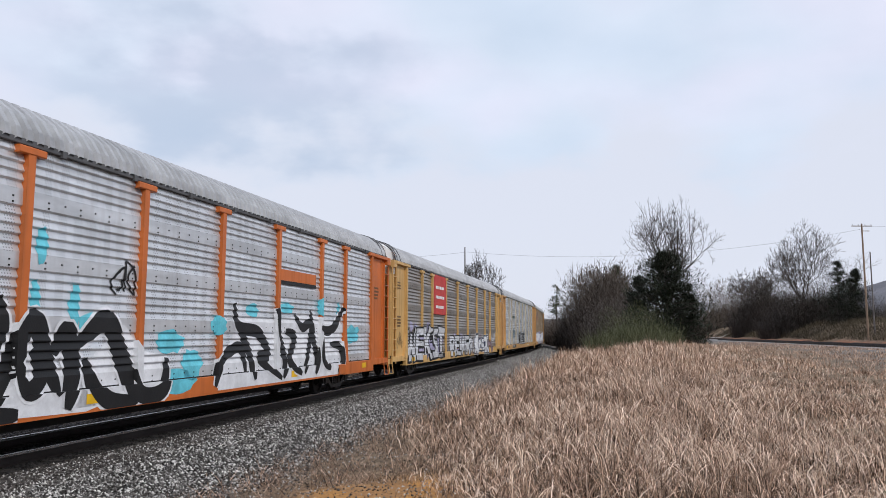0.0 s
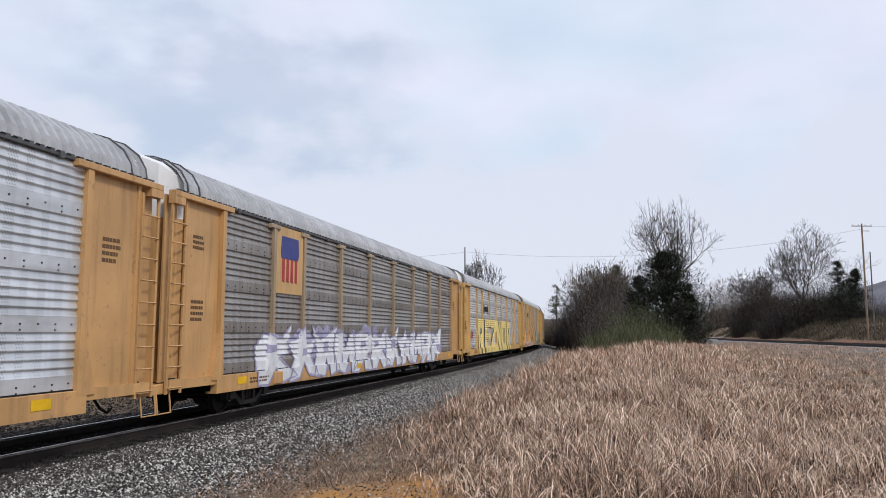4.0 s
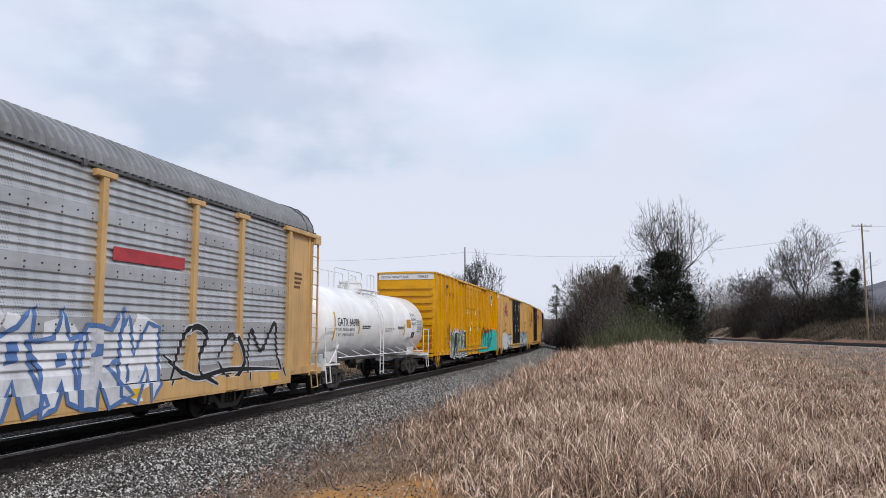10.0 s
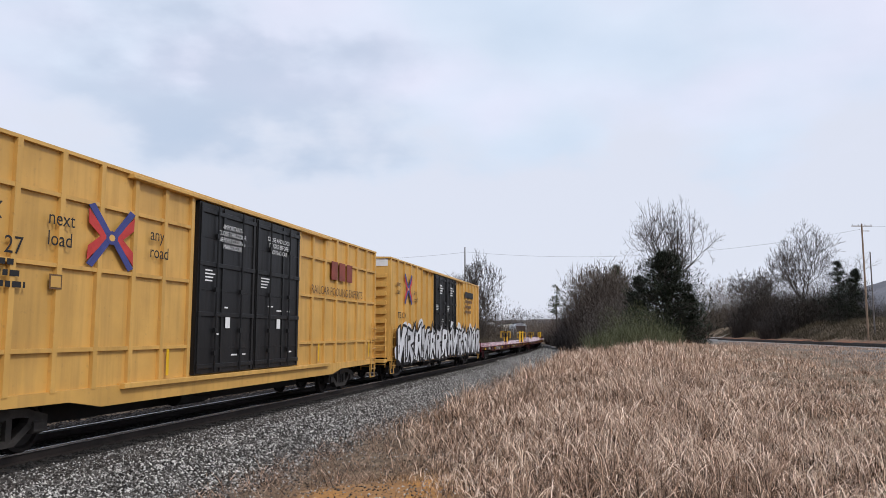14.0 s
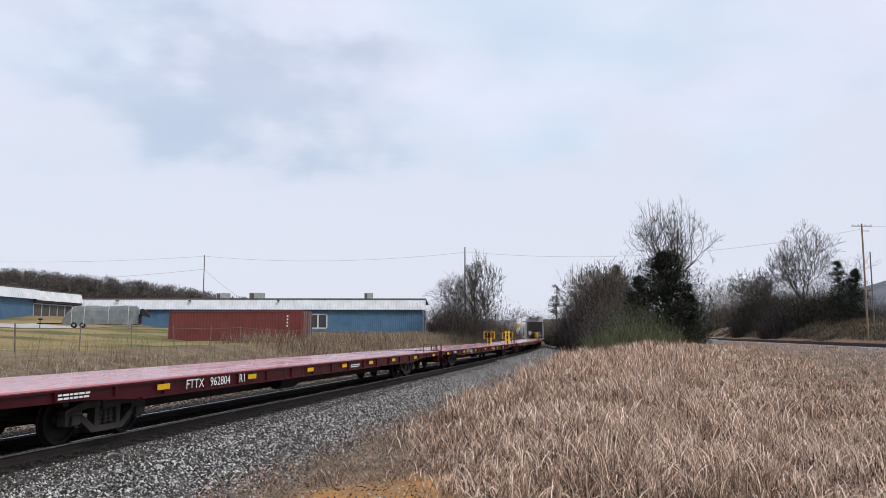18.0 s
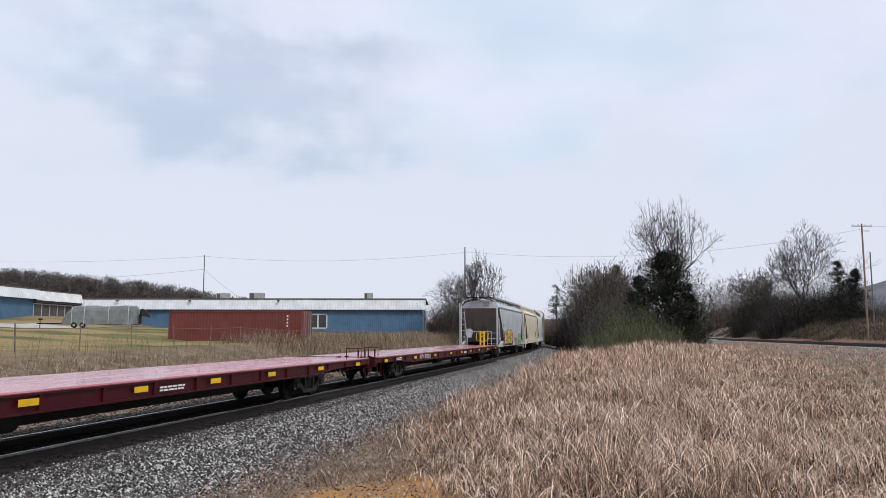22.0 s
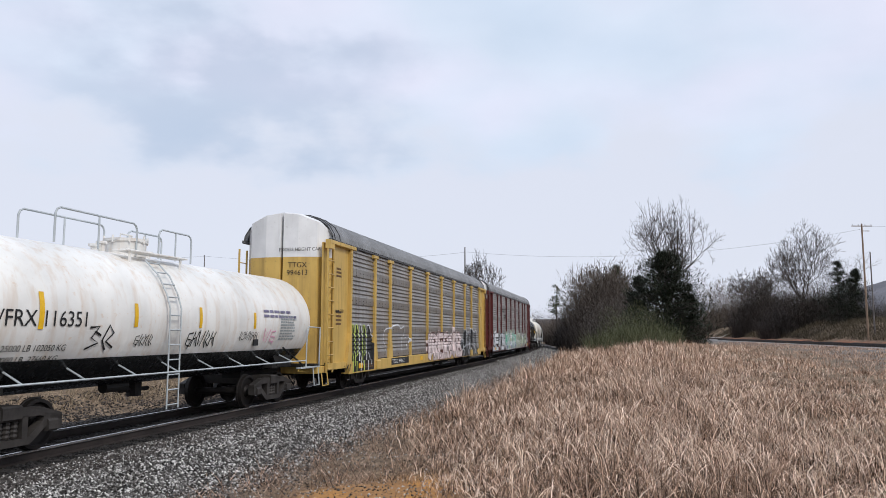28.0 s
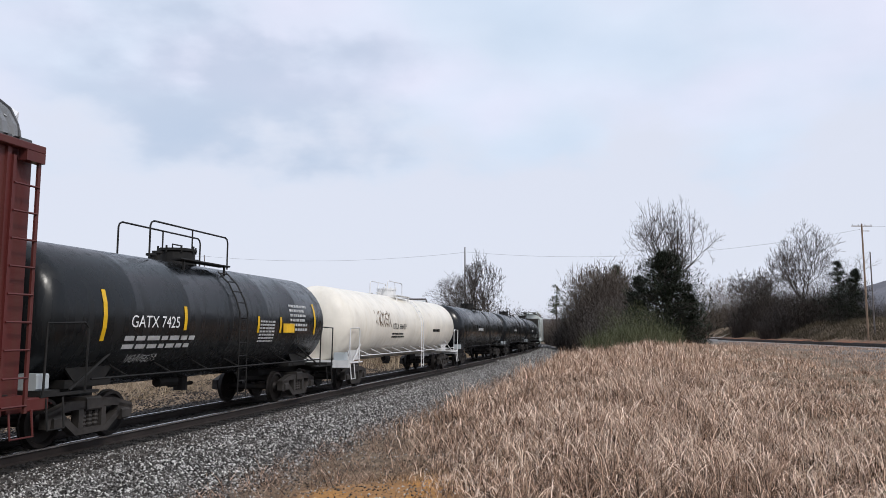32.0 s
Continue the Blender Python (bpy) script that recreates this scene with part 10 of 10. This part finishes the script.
for i in range(6):
    a = plen * i / 6
    fr = part("window", Shape().box(a, a + 0.12, -0.05, 0.1, -0.5, 2.6).box(a, a + plen / 6, -0.05, 0.1, -0.5, 0.1).box(a, a + plen / 6, -0.05, 0.1, 2.45, 2.6), M["hop_grey"], porch, "tall porch window")
    part("pane", Shape().box(a + 0.12, a + plen / 6, 0.03, 0.05, 0.1, 2.45), M["roof_edge"], fr)
part("wall", Shape().box(0, plen, 0.4, 0.5, -0.5, 4.3), M["roof_edge"], porch)
drive = Shape()
v = [on_ray(-120, 88) + (0,), on_ray(150, 90) + (0,), on_ray(150, 97) + (0,), on_ray(-120, 95) + (0,)]
vv = []
for i in range(13):
    t = i / 12
    for a, b in ((v[0], v[1]), (v[3], v[2])):
        x, y = a[0] + (b[0] - a[0]) * t, a[1] + (b[1] - a[1]) * t
        vv.append((x, y, float(ground_z(x, y)[0]) + 0.05))
thing("driveway", "pale concrete driveway before the wing", "road", kind="structure", me=mesh_of("driveway", vv, [(2 * i, 2 * i + 2, 2 * i + 3, 2 * i + 1) for i in range(12)]), material=M["concrete"])

# shipping container
cx1, cy1 = on_ray(535, 60.5)
cx0, cy0 = on_ray(301, 62.5)
clen = math.hypot(cx1 - cx0, cy1 - cy0)
box = thing("shipping_container", "rust-red corrugated shipping container on the grass", "container", m=pose(cx0, cy0, 1.10, 0, 0, math.degrees(math.atan2(cy1 - cy0, cx1 - cx0))))
sh = ribbed_wall(0.12, clen - 0.12, 0.15, 2.52, 0.28, 0.036)
part("side_wall", Shape().add([(x, y + 0.04, z) for x, y, z in sh.v], sh.f), M["container_red"], box, "corrugated steel side")
part("body", Shape().box(0.05, clen - 0.05, 0.18, 2.40, 0.12, 2.56), M["container_red"], box)
sh = Shape()
for x in (0.0, clen - 0.14):
    for y in (-0.02, 2.30):
        sh.box(x, x + 0.14, y, y + 0.14, 0, 2.62, 0.01)
sh.box(0, clen, -0.02, 0.10, 2.50, 2.62).box(0, clen, -0.02, 0.10, 0.0, 0.16).box(0, clen, 2.34, 2.44, 2.50, 2.62)
sh.box(clen - 0.1, clen, 0, 2.44, 2.50, 2.62).box(clen - 0.1, clen, 0, 2.44, 0, 0.16)
part("corner_frame", sh, M["container_red"], box)
for i in range(2):
    d_ = part("door", Shape().box(clen - 0.06, clen + 0.01, 0.14 + i * 1.09, 1.20 + i * 1.09, 0.18, 2.48, 0.01), M["container_red"], box, "container door")
    part("lock_rod", Shape().bar((clen + 0.04, 0.45 + i * 1.09, 0.15), (clen + 0.04, 0.45 + i * 1.09, 2.52), 0.025).bar((clen + 0.04, 0.9 + i * 1.09, 0.15), (clen + 0.04, 0.9 + i * 1.09, 2.52), 0.025), M["ac_metal"], d_)
for i in range(4):
    part("stencil", Shape().box(clen - 1.25 , clen - 1.12, -0.012, -0.004, 2.1 - i * 0.26, 2.24 - i * 0.26), M["ink_white"], box, "small white marking")

# covered boat on a trailer
tx, ty = on_ray(184, 88.0)
boat = thing("covered_boat_trailer", "boat under a grey tarpaulin on a tandem trailer", "trailer", m=pose(tx, ty, float(ground_z(tx, ty)[0]) + 0.08, 0, 0, 4))
prof = [(-4.1, 0.95, 0.9, 0.55), (-3.95, 1.05, 1.3, 0.9), (-3.55, 1.12, 1.95, 0.9), (-3.0, 1.17, 2.42, 1.1), (-2.5, 1.18, 2.50, 1.1), (-1.6, 1.2, 2.56, 1.15), (-0.7, 1.21, 2.52, 1.2), (0.2, 1.2, 2.57, 1.2), (1.1, 1.22, 2.54, 1.2), (1.9, 1.22, 2.60, 1.2), (2.6, 1.2, 2.70, 1.2), (3.3, 1.19, 2.62, 1.15), (3.75, 1.15, 2.52, 1.1), (3.95, 1.08, 2.1, 1.0), (4.05, 1.0, 1.3, 1.0)]
rings = []
rnd = random.Random(5)
for x, w, top, low in prof:
    j = [rnd.uniform(-0.08, 0.08) for _ in range(9)]
    rings.append((x, [(-w, 0.42 + j[0]), (-w * 1.02 + j[1], 1.0), (-w * 0.99 + j[2], top * 0.78), (-w * 0.86, top * 0.95 + j[3]), (0, top + j[4]), (w * 0.86, top * 0.95), (w * 0.98, top * 0.72), (w * 1.02, 1.0), (w, 0.42)]))
part("tarpaulin", Shape().prism(rings).mesh("tarpaulin", False), M["tarp"], boat, "draped grey tarpaulin")
for x, w, top, low in (prof[3], prof[5], prof[8], prof[11]):
    part("strap", Shape().path([(x, -w * 1.04, 0.45), (x, -w * 1.05, 1.0), (x, -w * 1.05, top * 0.78), (x, -w * 0.9, top * 0.98), (x, 0, top + 0.08)], 0.035, 4), M["strap"], boat, "pale tie-down strap")
part("trailer_frame", Shape().box(-6.6, 3.6, -0.9, -0.78, 0.42, 0.56).box(-4.6, 3.6, 0.78, 0.9, 0.42, 0.56).box(-7.2, -4.4, -0.2, -0.05, 0.45, 0.58).bar((-6.9, -0.12, 0.0), (-6.9, -0.12, 1.1), 0.05, 6).box(-7.05, -6.7, -0.3, 0.05, 0.9, 1.1), M["steel_dark"], boat, "dark trailer frame with jack")
for x in (-2.7, -1.75):
    vv, ff = revolve([(-0.1, 0.15), (-0.1, 0.30), (-0.08, 0.33), (0.08, 0.33), (0.1, 0.30), (0.1, 0.15)], 16)
    w_ = part("wheel", Shape().add([(px + x, py - 1.12, pz + 0.33) for px, py, pz in vv], ff), M["tyre"], boat, "black tyre")
    part("rim", Shape().bar((x, -1.225, 0.33), (x, -1.0, 0.33), 0.14, 10), M["ac_metal"], w_)
part("outboard_motor", Shape().prism([(4.25, [(-0.2, 1.55), (0.2, 1.55), (0.22, 2.0), (-0.22, 2.0)]), (4.5, [(-0.28, 1.45), (0.28, 1.45), (0.28, 2.25), (-0.28, 2.25)]), (5.0, [(-0.26, 1.35), (0.26, 1.35), (0.24, 1.95), (-0.24, 1.95)]), (5.3, [(-0.15, 1.2), (0.15, 1.2), (0.15, 1.5), (-0.15, 1.5)])]).box(4.1, 4.4, -0.08, 0.08, 0.5, 1.6), M["tyre"], boat, "black outboard motor")

# pipe fence along the lawn
fence = thing("pipe_fence", "sagging rusty pipe-rail fence along the lawn", "fence", m=Matrix())
pts = []
for i in range(16):
    s_ = 20 + i * 3.6
    x, y, h_ = at(s_, -12.2 - 0.02 * i)
    pts.append((x, y, float(ground_z(x, y)[0])))
post = Shape().bar((0, 0, -0.2), (0, 0, 1.15), 0.03, 6).mesh("post")
for i, (x, y, z) in enumerate(pts):
    part("post", post, M["fence_steel"], fence, m=pose(x, y, z, random.Random(i).uniform(-4, 4), random.Random(i + 9).uniform(-4, 4), 0))
for k_ in (1.0,):
    part("rail", Shape().path([(x, y, z + k_ + 0.06 * math.sin(i * 1.9)) for i, (x, y, z) in enumerate(pts)], 0.026 if k_ > 1 else 0.012, 5), M["fence_steel"], fence, "thin rusty rail")


# ---- poles and wires ----
def utility_pole(px, d, base_y, top_y, r, material, label, arms=True):
    x, y = on_ray(px, d)
    z0 = 1.946 + (590 - base_y) / F * d
    z1 = 1.946 + (590 - top_y) / F * d
    zg = min(z0, float(ground_z(x, y)[0]))
    pole = thing("utility_pole", label, "utility pole", "utility poles", m=pose(x, y, zg - 0.3))
    h_ = z1 - zg + 0.3
    part("pole", Shape().bar((0, 0, 0), (0, 0, h_), r, 9, r * 0.7), material, pole)
    if arms:
        part("cross_arm", Shape().box(-1.5, 1.5, -0.06, 0.06, h_ - 0.42, h_ - 0.3), material, pole)
        part("cross_arm", Shape().box(-0.15, 1.1, -0.05, 0.05, h_ - 1.15, h_ - 1.05), material, pole)
        for u in (-1.4, -0.5, 0.5, 1.4):
            part("insulator", Shape().bar((u, 0, h_ - 0.3), (u, 0, h_ - 0.1), 0.05, 6), M["hop_grey"], pole)
    return Vector((x, y, zg - 0.3 + h_))


p1 = utility_pole(1532, 112, 556, 395, 0.16, M["wood_pole"], "tall weathered wooden utility pole with cross arms")
p2 = utility_pole(1544, 114, 552, 446, 0.12, M["wood_pole_grey"], "short grey wooden pole beside the tall one", False)
p3 = utility_pole(823, 128, 595, 438, 0.14, M["wood_pole_grey"], "grey utility pole behind the brush", False)
p4 = utility_pole(360, 150, 560, 453, 0.12, M["wood_pole_grey"], "thin grey utility pole behind the warehouse", False)


def wire(a, b, sag, r=0.018):
    pts_ = []
    for i in range(17):
        t = i / 16
        p = a.lerp(b, t)
        p.z -= sag * 4 * t * (1 - t)
        pts_.append(p)
    return thing("overhead_wire", "thin dark overhead cable between poles", "wire", "overhead wires", me=Shape().path(pts_, r, 4).mesh("overhead_wire"), material=M["wire"])


wire(p1 + Vector((0, 0, -0.8)), p3 + Vector((0, 0, -0.8)), 2.2)
wire(p3 + Vector((0, 0, -0.9)), p4 + Vector((0, 0, -0.2)), 1.2)
wire(p4 + Vector((0, 0, -0.2)), Vector((-110, 150, p4.z - 0.6)), 1.0)
wire(p4 + Vector((0, 0, -2.8)), Vector((-110, 140, 12.0)), 1.4, 0.025)
wire(p4 + Vector((0, 0, -2.8)), Vector((-34, 131, 7.3)), 0.3, 0.02)
wire(p1 + Vector((0, 0, -0.4)), p1 + Vector((40, -6, 1.0)), 0.6)

# ---- pale drain path and clay bank by the second track ----
sh = []
for i in range(9):
    t = i / 8
    d_ = min(np.arange(120, 330, 0.5), key=lambda q: abs(float(second(*[np.array([c]) for c in on_ray(1250 + 66 * t, q)])[1][0]) - (4.2 + 10.5 * t)))
    x, y = on_ray(1250 + 66 * t, float(d_))
    z = float(ground_z(x, y)[0]) + 0.22
    sh += [(x - 0.4, y, z), (x + 0.4, y + 1.0, z + 0.1)]
thing("drain_channel", "pale concrete drain running down the clay bank", "drain", kind="structure", me=Shape().add(sh + [(x, y, z - 0.25) for x, y, z in sh], [(2 * i, 2 * i + 1, 2 * i + 3, 2 * i + 2) for i in range(8)] + [(2 * i, 2 * i + 2, 18 + 2 * i + 2, 18 + 2 * i) for i in range(8)]).mesh("drain_channel"), material=M["concrete"])

# ---- ties of the main track, one by one ----
tie = Shape().box(-0.115, 0.115, -1.30, 1.30, -0.36, -0.186, 0.012).mesh("tie")
for i in range(260):
    s_ = 4 + i * 0.51
    x, y, h_ = at(s_)
    part("tie", tie, M["tie"], track, m=pose(x, y, 0, 0, 0, 90 - math.degrees(h_)))


def motions():
    for car, s16, base in TRAIN:
        rows = []
        for i in range(65):
            t = i * 0.5
            s = s16 - run(t)
            half = base * 0.5
            xa, ya, _ = at(s - half)
            xb, yb, _ = at(s + half)
            rows.append((t, pose((xa + xb) / 2, (ya + yb) / 2, 0, 0, 0, math.degrees(math.atan2(yb - ya, xb - xa)))))
        walk(car, rows)
    # every axle turns alike: key the first of each place, and let the others share its keys
    for place in (-1, 1):
        axles = [o for o, q in AXLES if q == place]
        rows = []
        for i in range(961):
            t = i / 30
            rows.append((t, pose(place * AXLE_HALF, 0, WHEEL_R) @ Matrix.Rotation(-run(t) / WHEEL_R, 4, "Y")))
        walk(axles[0], rows)
        keys = axles[0].animation_data
        for o in axles[1:]:
            o.rotation_mode = "QUATERNION"
            o.animation_data_create()
            o.animation_data.action = keys.action
            o.animation_data.action_slot = keys.action_slot


motions()
